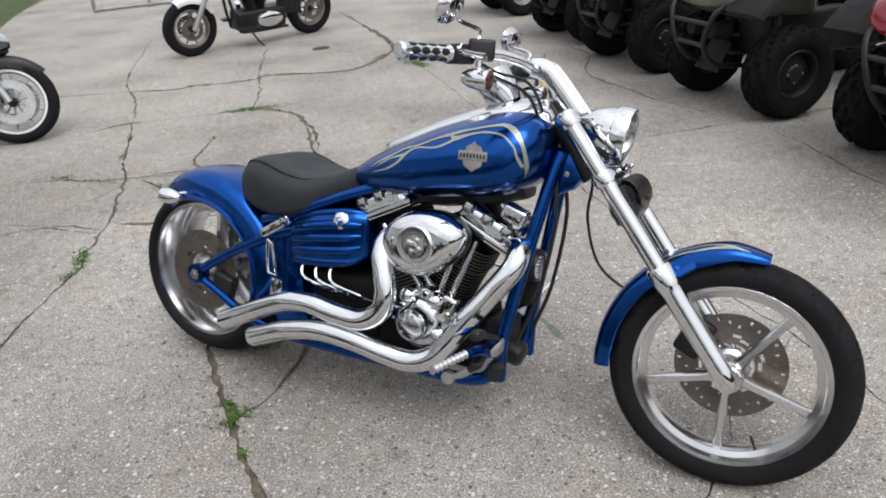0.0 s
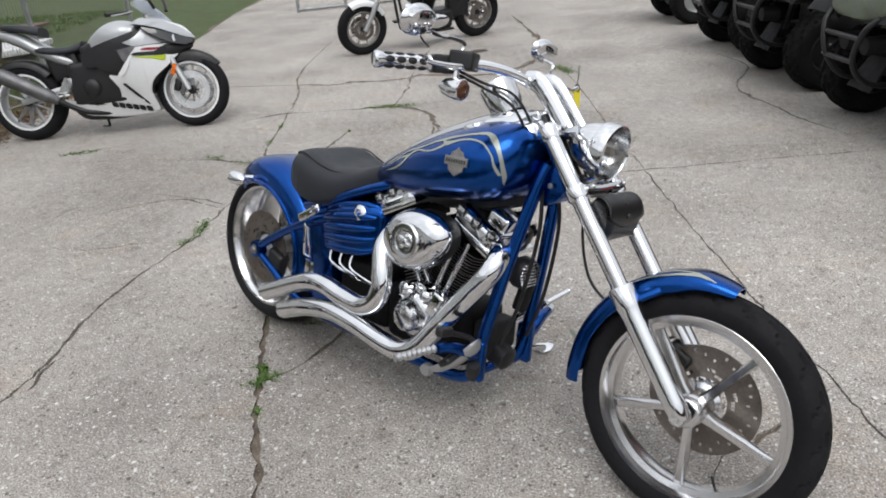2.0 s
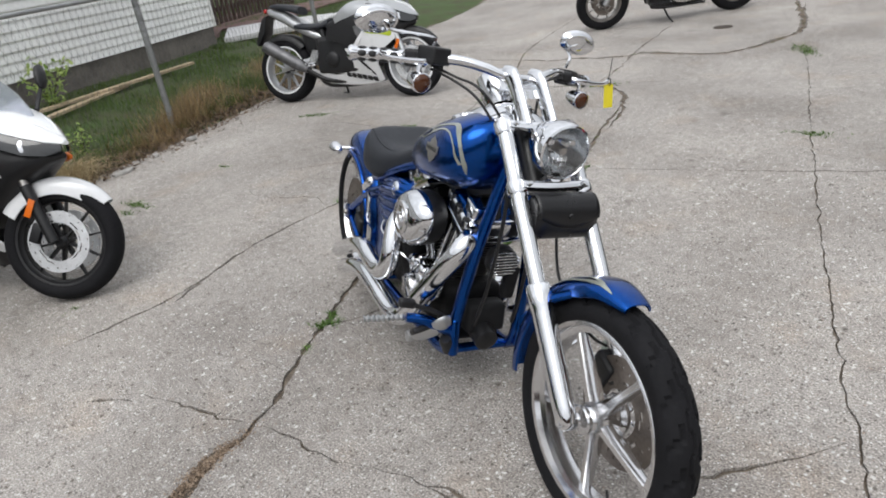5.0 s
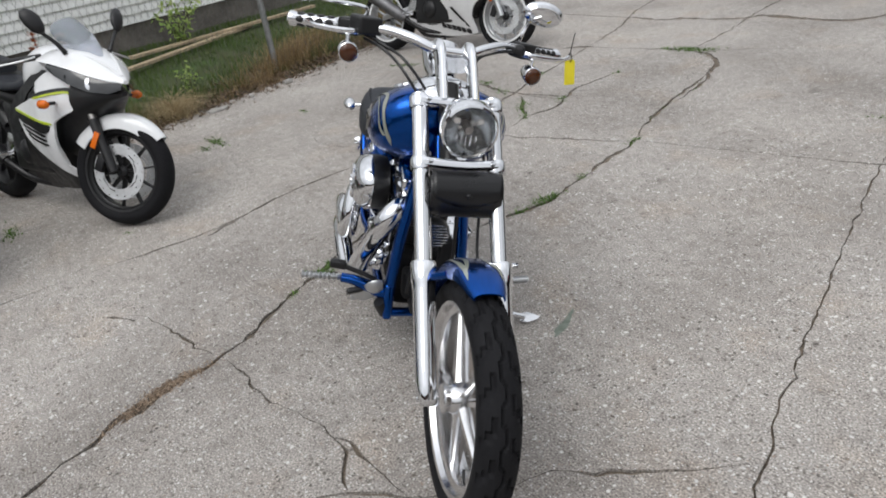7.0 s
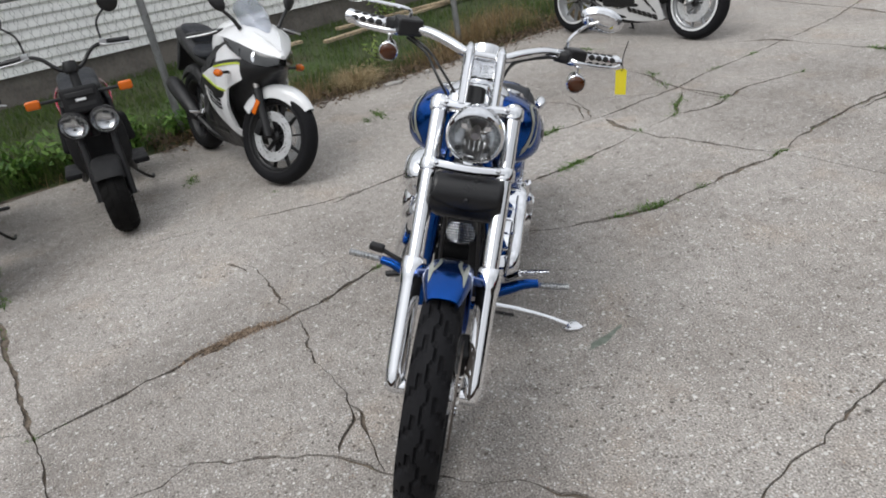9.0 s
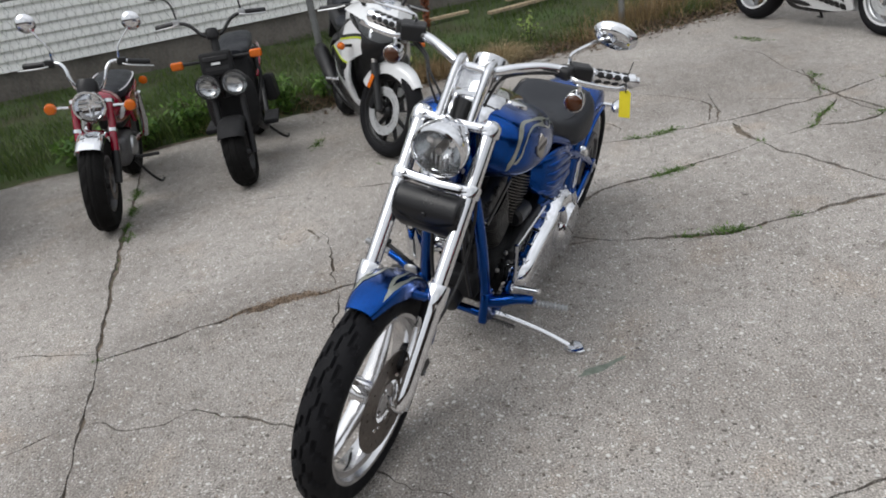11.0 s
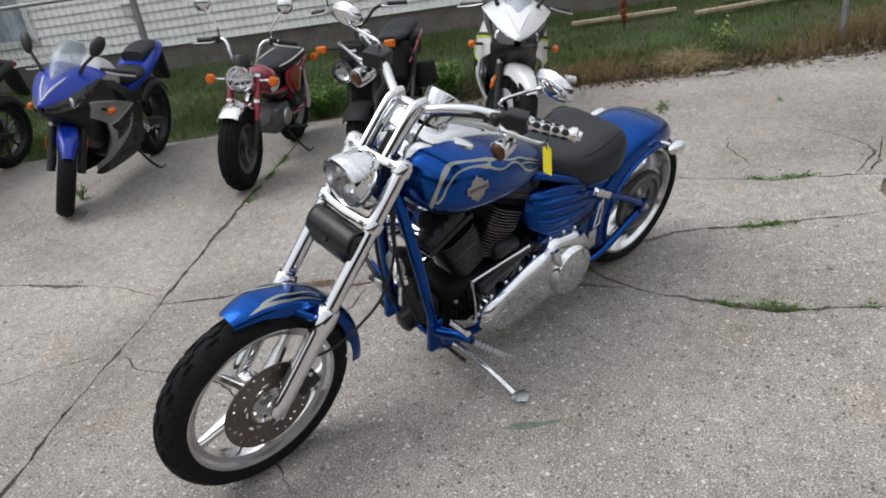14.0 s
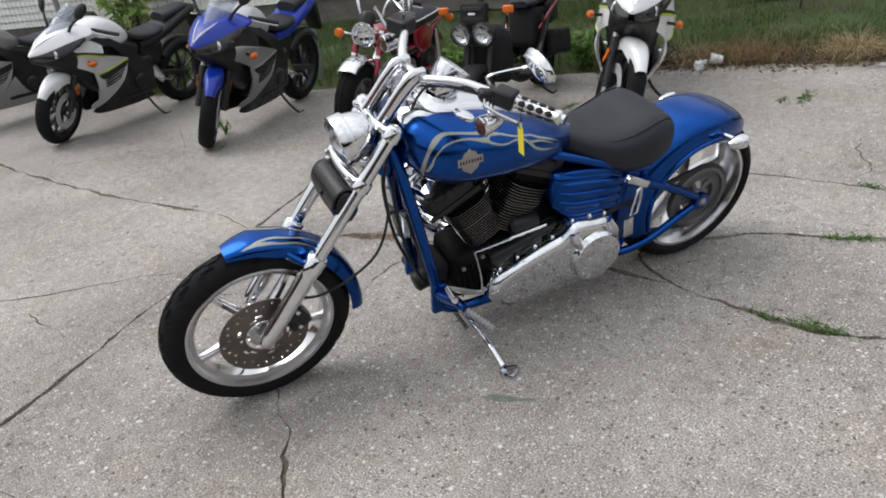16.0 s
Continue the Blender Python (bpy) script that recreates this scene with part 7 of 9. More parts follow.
    skin(bm, [oval(hw, z0, z1, x, 3, 0.35, 24) for x, hw, z0, z1 in spline([(-0.16, 0.05, 0.915, 0.94), (-0.08, 0.085, 0.89, 0.945), (0.06, 0.10, 0.86, 0.93), (0.19, 0.085, 0.82, 0.90)], 4)])
    part("pillion_seat", bm, LEATHER, b, angle=60)
    bm = bmesh.new()
    skin(bm, [oval(hw, z0, z1, x, 2.6, 0.5, 24) for x, hw, z0, z1 in spline([(-0.18, 0.03, 0.865, 0.90), (-0.10, 0.07, 0.815, 0.895), (0.06, 0.105, 0.735, 0.855), (0.20, 0.12, 0.655, 0.775), (0.36, 0.11, 0.58, 0.69), (0.47, 0.08, 0.55, 0.63)] if can == 2 else [(-0.27, 0.04, 0.875, 0.91), (-0.18, 0.10, 0.835, 0.925), (0.0, 0.135, 0.77, 0.90), (0.18, 0.14, 0.70, 0.83), (0.36, 0.12, 0.64, 0.75), (0.50, 0.09, 0.62, 0.72)], 4)])
    part("tail_fairing", bm, tail, b, angle=60)
    bm = bmesh.new()
    block(bm, (0.03, 0.12, 0.04), pose(-0.265, 0, 0.88), 0.012, 2)
    part("tail_light", bm, RED_LENS, b)
    bm = bmesh.new()
    slab(bm, [(-0.20, 0.86), (-0.26, 0.83), (-0.36, 0.60), (-0.33, 0.58), (-0.24, 0.70)], 0.14, Matrix.Translation((0, 0.07, 0)) @ Matrix.Rotation(math.pi / 2, 4, "X"), 0.008)
    part("plate_hanger", bm, BLACK, b)
    # engine and frame
    bm = bmesh.new()
    block(bm, (0.46, 0.30, 0.34), pose(0.66, 0, 0.42), 0.05, 3)
    block(bm, (0.36, 0.24, 0.26), pose(0.74, 0, 0.64, 0, -20, 0), 0.05, 3)
    block(bm, (0.26, 0.16, 0.22), pose(0.38, 0, 0.58, 0, -15, 0), 0.04, 3)
    part("engine", bm, BLACK, b, "black engine")
    for side in (-1, 1):
        bm = bmesh.new()
        lathe(bm, [(0, 0.03), (0.05, 0.03), (0.07, 0.015), (0.075, 0)], axis((0.62, 0.145 * side, 0.38), (0, side, 0)), 28)
        part("engine_cover", bm, BLACK, b, "round engine side cover")
    bm = bmesh.new()
    fender_mesh(bm, RX, 40, 140, 0.345, 0.085, 0.05, 0.004, 20, 10)
    part("rear_hugger", bm, BLACK, b)
    # silencer
    y = -0.155
    bm = bmesh.new()
    a, c = Vector((0.33, y, 0.30)), Vector((-0.13, y - 0.03, 0.52)) if can == 1 else Vector((-0.105, y - 0.04, 0.550))
    tube(bm, [a, a.lerp(c, 0.15), a.lerp(c, 0.85), a.lerp(c, 0.97), c], [0.03, 0.055, 0.062, 0.055, 0.045], 20)
    part("silencer", bm, DARKCAST if can == 2 else BLACK, b, "exhaust silencer")
    bm = bmesh.new()
    tube(bm, spline([(0.33, y, 0.30), (0.50, -0.10, 0.20), (0.75, -0.05, 0.17)], 4), 0.025, 10)
    part("exhaust_pipe", bm, BLACK, b)
    if can == 2:
        # a shorter, lower nose, with the tank and seats set lower
        for kinds, move in ((("nose_cowl", "inner_cowl", "windscreen"), Matrix.Translation((0.145, 0, -0.078)) @ Matrix.Diagonal((0.86, 1, 1, 1))), (("fuel_tank",), Matrix.Translation((-0.025, 0, -0.10))),
                            (("rider_seat",), Matrix.Translation((-0.055, 0, -0.060))), (("pillion_seat",), Matrix.Translation((0.045, 0, -0.008))), (("tail_light",), Matrix.Translation((0.10, 0, 0.0))), (("plate_hanger",), Matrix.Translation((0.05, 0, -0.02)))):
            obs = [o for o in b.children if o.name.split(".")[0] in kinds]
            turned(obs + [q for o in obs for q in o.children_recursive], move)
    # stand on the left
    bm = bmesh.new()
    tube(bm, spline([(0.56, 0.12, 0.22), (0.53, 0.19, 0.12), (0.50, 0.262, 0.055), (0.44, 0.275, 0.052)], 4), 0.011, 8)
    part("side_stand", bm, BLACK, b)
    return b


def stand_pose(front, rear, lean=-11.0, wheelbase=1.38):
    """The pose of a two-wheeler whose tyres touch the ground near those places."""
    f, r = Vector((*front, 0)), Vector((*rear, 0))
    way = (f - r).normalized()
    mid = (f + r) / 2
    r = mid - way * wheelbase / 2
    return pose(r.x, r.y, 0, 0, 0, math.degrees(math.atan2(way.y, way.x))) @ pose(0, 0, 0, lean, 0, 0)


sport_bike(stand_pose((-2.01, 1.08), (-3.34, 0.55)), "white sports motorcycle with dark and lime stripes by the grass", WHITE, BLACK, WHITE, LIME, low=BLACK, tail=BLACK, tank_mat=WHITE)
sport_bike(stand_pose((-0.86, -1.70), (-2.07, -2.19)), "royal-blue and grey sports motorcycle on a side stand", YBLUE, SILVER, GREY, SILVER, low=BLACK, tail=YBLUE, band=BLACK, wedge=BLACK, tape=YBLUE, tank_mat=PEARL, steer_by=30.0)
sport_bike(stand_pose((-0.40, -3.32), (-1.67, -3.60)), "white and silver sports motorcycle with a black tail", WHITE, BLACK, PEARL, LIME, low=BLACK, tail=BLACK, tank_mat=WHITE)
sport_bike(stand_pose((0.02, -4.95), (-1.35, -5.05)), "dark grey sports motorcycle at the end of the row", GREY, BLACK, SILVER, BLACK, low=SILVER, tail=BLACK, tank_mat=GREY)
sport_bike(stand_pose((-3.252, 4.871), (-4.701, 4.338), -11, 1.45) @ Matrix.Scale(1.05, 4), "white and silver sports motorcycle with a grey silencer", WHITE, BLACK, WHITE, RED, nose=SILVER, low=WHITE, rim=SILVER, tail=SILVER, can=2, wheel_white=True, band=WHITE, tank_mat=SILVER, fender=BLACK, steer_by=0.0)


def scooter(m):
    """A small rugged two-lamp scooter in black."""
    b = empty("scooter", m, "black rugged scooter with twin round headlights", "scooter", "parked motorcycles")
    knob = lambda i, v: (abs(v) > 0.25 and (i + int(6 * abs(v))) % 8 < 3) or 0.18 < abs(v) < 0.3
    FX, RX = (1.27, 0, 0.215), (0, 0, 0.215)
    local_wheel(b, "front_wheel", FX, 0.215, 0.072, 0.135, BLACK, 3, tyre_mat=GREY_RUBBER, width=0.02, tread=knob, tyre_half=0.072)
    local_wheel(b, "rear_wheel", RX, 0.215, 0.066, 0.135, BLACK, 3, tyre_mat=GREY_RUBBER, width=0.02, tread=knob, tyre_half=0.066)
    for side in (-1, 1):
        bm = bmesh.new()
        tube(bm, [(1.275, 0.088 * side, 0.205), (1.245, 0.088 * side, 0.30), (1.16, 0.088 * side, 0.56)], [0.022, 0.024, 0.022], 12)
        part("fork_leg", bm, BLACK, b)
        bm = bmesh.new()
        bolt(bm, (1.27, 0.11 * side, 0.215), (0, side, 0), 0.014, 0.012)
        part("axle_nut", bm, STEEL, b)
        # headlamps
        c, way = Vector((1.245, 0.082 * side, 0.655)), Vector((1, 0.06 * side, -0.10))
        bm = bmesh.new()
        lathe(bm, [(0, -0.09), (0.05, -0.08), (0.074, -0.04), (0.078, 0.0), (0.080, 0.012), (0.074, 0.016), (0.070, 0.0), (0.045, -0.04), (0, -0.05)], axis(c, way), 36)
        h = part("headlight", bm, BLACK, b, "round headlight in a black shell")
        bm = bmesh.new()
        lathe(bm, [(0.072, 0.006), (0.055, -0.016), (0.028, -0.030), (0, -0.034)], axis(c, way), 32)
        part("reflector", bm, REFLECTOR, h, "bright reflector bowl")
        bm = bmesh.new()
        lathe(bm, [(0.074, 0.010), (0.05, 0.022), (0, 0.028)], axis(c, way), 32)
        part("lens", bm, LAMPGLASS, h).visible_shadow = False
        # signals
        bm = bmesh.new()
        block(bm, (0.035, 0.075, 0.05), pose(1.17, 0.245 * side, 0.80), 0.014, 3)
        sg = part("turn_signal", bm, AMBER, b, "amber turn signal")
        bm = bmesh.new()
        tube(bm, [(1.16, 0.10 * side, 0.80), (1.165, 0.22 * side, 0.80)], 0.010, 8)
        part("signal_stalk", bm, BLACK, sg)
        # bars
        bm = bmesh.new()
        tube(bm, spline([(1.06, 0.0, 0.93), (1.06, 0.06 * side, 0.94), (1.04, 0.13 * side, 1.01), (1.02, 0.20 * side, 1.03), (0.98, 0.33 * side, 1.02)], 5), 0.011, 10)
        part("handlebar", bm, BLACK, b)
        bm = bmesh.new()
        tube(bm, [(1.01, 0.225 * side, 1.03), (0.975, 0.345 * side, 1.02)], 0.017, 12)
        part("grip", bm, BLACK, b)
        bm = bmesh.new()
        tube(bm, spline([(1.05, 0.19 * side, 1.03), (1.06, 0.24 * side, 1.02), (1.02, 0.35 * side, 1.01)], 4), 0.005, 6)
        block(bm, (0.04, 0.04, 0.045), pose(1.02, 0.205 * side, 1.035), 0.008, 2)
        part("lever", bm, CAST, b)
        bm = bmesh.new()
        tube(bm, spline([(1.02, 0.20 * side, 1.05), (1.03, 0.21 * side, 1.15), (1.03, 0.28 * side, 1.22)], 5), 0.006, 8)
        mi = part("mirror", bm, BLACK, b, "black oval mirror")
        bm = bmesh.new()
        lathe(bm, [(0, -0.02), (0.7, -0.014), (1, 0.002), (0.95, 0.005), (0, 0.005)], axis((1.03, 0.30 * side, 1.245), (-1, 0, 0.1)) @ Matrix.Diagonal((0.055, 0.06, 1, 1)), 24)
        part("mirror_shell", bm, BLACK, mi)
        # frame
        bm = bmesh.new()
        tube(bm, spline([(1.12, 0.06 * side, 0.62), (1.00, 0.12 * side, 0.36), (0.80, 0.15 * side, 0.24), (0.50, 0.15 * side, 0.25), (0.34, 0.15 * side, 0.42), (0.10, 0.14 * side, 0.62), (-0.18, 0.12 * side, 0.66)], 5), 0.019, 12)
        part("frame_tube", bm, BLACK, b)
    bm = bmesh.new()
    block(bm, (0.06, 0.20, 0.15), pose(1.19, 0, 0.775, 0, -12, 0), 0.02, 3)
    block(bm, (0.10, 0.24, 0.09), pose(1.16, 0, 0.64, 0, -12, 0), 0.02, 3)
    tray = part("front_panel", bm, PLASTIC, b, "black front panel with slots")
    bm = bmesh.new()
    for k in (-0.03, 0.03):
        part("panel_slot", block(bmesh.new(), (0.006, 0.15, 0.028), pose(1.222, 0, 0.785 + k, 0, -12, 0), 0.003, 1), BLACK, tray)
    bm = bmesh.new()
    block(bm, (0.003, 0.055, 0.014), pose(1.2285, 0, 0.785, 0, -12, 0), 0.001, 1)
    part("name_bar", bm, PAPER, tray)
    bm = bmesh.new()
    fender_mesh(bm, FX, 42, 150, 0.245, 0.085, 0.035, 0.005, 20, 10)
    part("front_fender", bm, PLASTIC, b)
    bm = bmesh.new()
    tube(bm, [(1.06, 0, 0.93), (1.10, 0, 0.80), (1.16, 0, 0.56)], 0.025, 12)
    part("steering_stem", bm, BLACK, b)
    bm = bmesh.new()
    lathe(bm, [(0, 0.035), (0.035, 0.03), (0.042, 0.0), (0.035, -0.03)], axis((1.08, 0, 0.945), (-0.3, 0, 1)), 24)
    part("speedometer", bm, BLACK, b)
    bm = bmesh.new()
    block(bm, (0.42, 0.24, 0.04), pose(0.78, 0, 0.285), 0.012, 2)
    part("floor_board", bm, PLASTIC, b)
    bm = bmesh.new()
    skin(bm, [oval(hw, z0, z1, x, 3, 0.5, 24) for x, hw, z0, z1 in spline([(1.14, 0.05, 0.36, 0.60), (1.05, 0.15, 0.30, 0.66), (0.98, 0.17, 0.28, 0.68), (0.93, 0.15, 0.28, 0.66)], 4)])
    part("leg_shield", bm, PLASTIC, b, "black plastic leg shield", angle=50)
    bm = bmesh.new()
    skin(bm, [oval(hw, z0, z1, x, 3, 0.4, 28) for x, hw, z0, z1 in spline([(-0.22, 0.09, 0.74, 0.79), (-0.12, 0.125, 0.715, 0.80), (0.05, 0.13, 0.70, 0.785), (0.20, 0.125, 0.69, 0.755), (0.34, 0.11, 0.68, 0.745), (0.42, 0.07, 0.69, 0.735)], 4)])
    part("seat", bm, LEATHER, b, "black scooter seat", angle=60)
    for side in (-1, 1):
        bm = bmesh.new()
        tube(bm, spline([(0.36, 0.135 * side, 0.52), (0.26, 0.165 * side, 0.60), (0.10, 0.170 * side, 0.66), (-0.14, 0.145 * side, 0.69)], 5), 0.009, 8)
        part("trim_tube", bm, RED, b, "red painted side tube")
        bm = bmesh.new()
        tube(bm, spline([(0.40, 0.10 * side, 0.30), (0.34, 0.15 * side, 0.46), (0.30, 0.15 * side, 0.62)], 4), 0.014, 8)
        part("seat_stay", bm, BLACK, b)
    bm = bmesh.new()
    block(bm, (0.34, 0.20, 0.20), pose(0.12, 0.03, 0.33), 0.05, 3)
    block(bm, (0.30, 0.22, 0.30), pose(0.24, 0, 0.52, 0, -10, 0), 0.04, 3)
    part("engine", bm, PLASTIC, b)
    bm = bmesh.new()
    tube(bm, [(0.20, -0.16, 0.28), (0.12, -0.17, 0.30), (-0.16, -0.17, 0.36), (-0.20, -0.17, 0.37)], [0.03, 0.055, 0.055, 0.04], 16)
    part("silencer", bm, BLACK, b)
    bm = bmesh.new()
    block(bm, (0.24, 0.26, 0.20), pose(-0.02, 0, 0.60), 0.05, 3)
    part("luggage_box", bm, BLACK, b)
    for side in (-1, 1):
        bm = bmesh.new()
        block(bm, (0.40, 0.09, 0.20), pose(0.06, 0.185 * side, 0.37, 6 * side, -8, 0), 0.035, 3)
        part("engine_shroud", bm, PLASTIC, b)
        bm = bmesh.new()
        block(bm, (0.30, 0.10, 0.035), pose(0.72, 0.20 * side, 0.285), 0.012, 2)
        part("footrest", bm, PLASTIC, b)
    bm = bmesh.new()
    tube(bm, spline([(0.52, 0.12, 0.20), (0.46, 0.20, 0.09), (0.43, 0.25, 0.045), (0.36, 0.26, 0.042)], 4), 0.010, 8)
    part("side_stand", bm, BLACK, b)
    # the front end stands a little turned
    front = [o for o in b.children if o.name.split(".")[0] in ("front_wheel", "fork_leg", "axle_nut", "headlight", "turn_signal", "handlebar", "grip", "lever", "mirror", "front_panel", "front_fender", "speedometer")]
    front += [q for o in front for q in o.children_recursive]
    pivot, up = Vector((1.16, 0, 0.56)), Vector((-0.27, 0, 0.96))
    turned(front, Matrix.Translation(pivot) @ Matrix.Rotation(radians(-3), 4, up) @ Matrix.Translation(-pivot))
    return b


scooter(stand_pose((-1.88, 0.13), (-3.06, -0.14), -1, 1.27))


def mini_bike(m):
    """A small red retro motorcycle with fat tyres."""
    b = empty("mini_motorcycle", m, "small red retro motorcycle with fat tyres", "motorcycle", "parked motorcycles")
    knob = lambda i, v: (abs(v) > 0.3 and (i + int(8 * abs(v))) % 9 < 3) or 0.15 < abs(v) < 0.25
    FX, RX = (1.155, 0, 0.285), (0, 0, 0.285)
    local_wheel(b, "front_wheel", FX, 0.285, 0.062, 0.165, DARKCAST, 16, tyre_mat=GREY_RUBBER, disc=0.10, width=0.003, tread=knob)
    local_wheel(b, "rear_wheel", RX, 0.285, 0.064, 0.165, DARKCAST, 16, tyre_mat=GREY_RUBBER, width=0.003, tread=knob)
    for side in (-1, 1):
        bm = bmesh.new()
        tube(bm, [(1.155, 0.095 * side, 0.285), (1.10, 0.095 * side, 0.40), (1.075, 0.095 * side, 0.46)], [0.022, 0.026, 0.024], 12)
        part("fork_slider", bm, BLACK, b)
        bm = bmesh.new()
        tube(bm, [(1.08, 0.095 * side, 0.45), (0.955, 0.095 * side, 0.75)], 0.022, 14)
        leg = part("fork_tube", bm, RED, b, "red painted fork tube")
        for t in (0.42, 0.95):
            p = Vector((1.08, 0.095 * side, 0.45)).lerp(Vector((0.955, 0.095 * side, 0.75)), t)
            part("fork_ring", lathe(bmesh.new(), [(0.022, -0.012), (0.028, -0.01), (0.028, 0.01), (0.022, 0.012)], axis(p, (-0.38, 0, 0.92)), 16), CHROME, leg)
        bm = bmesh.new()
        lathe(bm, [(0, 0.03), (0.028, 0.02), (0.034, 0.0), (0.030, -0.02), (0, -0.03)], axis((1.02, 0.215 * side, 0.715), (1, 0, 0)), 20)
        sg = part("turn_signal", bm, AMBER, b, "round amber turn signal")
        bm = bmesh.new()
        tube(bm, [(1.0, 0.12 * side, 0.715), (1.0, 0.20 * side, 0.715)], 0.009, 8)
        part("signal_stalk", bm, CHROME, sg)
        bm = bmesh.new()
        tube(bm, spline([(0.92, 0.0, 0.80), (0.93, 0.06 * side, 0.80), (0.93, 0.095 * side, 0.86), (0.915, 0.115 * side, 0.925), (0.89, 0.165 * side, 0.955), (0.85, 0.33 * side, 0.935)], 5), 0.0115, 12)
        part("handlebar", bm, CHROME, b)
        bm = bmesh.new()
        tube(bm, [(0.875, 0.225 * side, 0.948), (0.845, 0.345 * side, 0.934)], 0.017, 12)
        block(bm, (0.045, 0.05, 0.045), pose(0.885, 0.195 * side, 0.95), 0.008, 2)
        part("grip", bm, BLACK, b)
        bm = bmesh.new()
        tube(bm, spline([(0.91, 0.20 * side, 0.94), (0.92, 0.25 * side, 0.93), (0.88, 0.37 * side, 0.915)], 4), 0.005, 6)
        part("lever", bm, CAST, b)
        bm = bmesh.new()
        tube(bm, spline([(0.885, 0.18 * side, 0.97), (0.88, 0.19 * side, 1.04), (0.87, 0.26 * side, 1.14)], 5), 0.0055, 8)
        mi = part("mirror", bm, CHROME, b, "round chrome mirror")
        bm = bmesh.new()
        lathe(bm, [(0, -0.026), (0.03, -0.022), (0.052, -0.006), (0.055, 0.004), (0.05, 0.006), (0, 0.006)], axis((0.865, 0.28 * side, 1.175), (-1, 0, 0.05)), 28)
        part("mirror_shell", bm, CHROME, mi)
        bm = bmesh.new()
        tube(bm, [(0.0, 0.13 * side, 0.285), (0.03, 0.14 * side, 0.40), (0.10, 0.14 * side, 0.62)], [0.02, 0.028, 0.02], 12)
        part("rear_shock", bm, CHROME, b)
        bm = bmesh.new()
        tube(bm, spline([(0.88, 0.04 * side, 0.66), (0.70, 0.07 * side, 0.56), (0.40, 0.10 * side, 0.54), (0.10, 0.11 * side, 0.62), (-0.10, 0.10 * side, 0.66)], 5), 0.018, 10)
        part("frame_rail", bm, RED, b)
    c, way = Vector((1.050, 0, 0.725)), Vector((1, 0, -0.06))
    bm = bmesh.new()
    lathe(bm, [(0, -0.10), (0.05, -0.09), (0.08, -0.05), (0.086, 0.0), (0.092, 0.006), (0.090, 0.016), (0.080, 0.014), (0.06, -0.03), (0, -0.045)], axis(c, way), 40)
    h = part("headlight", bm, CHROME, b, "round chrome headlight")
    bm = bmesh.new()
    lathe(bm, [(0.084, 0.012), (0.05, 0.022), (0, 0.026)], axis(c, way), 36)
    part("lens", bm, LAMPGLASS, h).visible_shadow = False
    bm = bmesh.new()
    for a in range(4):
        block(bm, (0.008, 0.007, 0.050), Matrix.Translation(c + Vector((0.0, 0, 0))) @ pose(0, 0, 0, 90 * a, 0, 0) @ pose(0, 0, 0.035), 0.003, 1)
    part("lamp_cross", bm, PAPER, h)
    bm = bmesh.new()
    lathe(bm, [(0, 0.03), (0.03, 0.028), (0.036, 0), (0.03, -0.02), (0, -0.022)], axis((1.06, -0.05, 0.56), (1, 0, 0)), 24)
    part("horn", bm, CHROME, b)
    bm = bmesh.new()
    fender_mesh(bm, FX, 55, 150, 0.318, 0.075, 0.03, 0.004, 20, 10)
    part("front_fender", bm, CHROME, b)
    bm = bmesh.new()
    fender_mesh(bm, RX, 25, 150, 0.318, 0.08, 0.03, 0.004, 22, 10)
    part("rear_fender", bm, RED, b)
    bm = bmesh.new()
    skin(bm, [oval(hw, z0, z1, x, 2.3, 0.45, 28) for x, hw, z0, z1 in spline([(0.50, 0.05, 0.60, 0.66), (0.58, 0.10, 0.57, 0.71), (0.70, 0.125, 0.56, 0.755), (0.80, 0.11, 0.60, 0.76), (0.87, 0.05, 0.66, 0.72)], 4)])
    tank2 = part("fuel_tank", bm, RED, b, "red fuel tank with pale lower half", angle=60)
    for side in (-1, 1):
        bm = bmesh.new()
        lathe(bm, [(0, 0.010), (0.8, 0.006), (1, -0.004)], axis((0.70, 0.118 * side, 0.615), (0, side, -0.25)) @ Matrix.Diagonal((0.085, 0.05, 1, 1)), 24)
        part("tank_panel", bm, PAPER, tank2)
    bm = bmesh.new()
    lathe(bm, [(0, 0.050), (0.045, 0.046), (0.060, 0.022), (0.060, -0.03), (0, -0.04)], axis((0.985, 0, 0.825), (-0.25, 0, 1)), 28)
    part("speedometer", bm, BLACK, b)
    bm = bmesh.new()
    skin(bm, [oval(hw, z0, z1, x, 3, 0.4, 28) for x, hw, z0, z1 in spline([(-0.10, 0.08, 0.70, 0.75), (-0.03, 0.12, 0.67, 0.76), (0.15, 0.125, 0.65, 0.755), (0.35, 0.12, 0.645, 0.745), (0.48, 0.10, 0.645, 0.735), (0.54, 0.06, 0.66, 0.715)], 4)])
    seat = part("seat", bm, LEATHER, b, "padded black seat", angle=60)
    for side in (-1, 1):
        part("piping", tube(bmesh.new(), spline([(-0.09, 0.075 * side, 0.735), (0.0, 0.120 * side, 0.738), (0.20, 0.126 * side, 0.728), (0.40, 0.116 * side, 0.716), (0.50, 0.085 * side, 0.705)], 5), 0.005, 6), PAPER, seat, "pale seat piping")
    bm = bmesh.new()
    block(bm, (0.30, 0.20, 0.20), pose(0.50, 0, 0.33), 0.05, 3)
    lathe(bm, [(0.055, 0.0), (0.07, 0.02), (0.055, 0.025), (0.07, 0.045), (0.055, 0.05), (0.07, 0.07), (0.06, 0.09), (0, 0.09)], axis((0.62, 0, 0.36), (1, 0, 0.2)), 24)
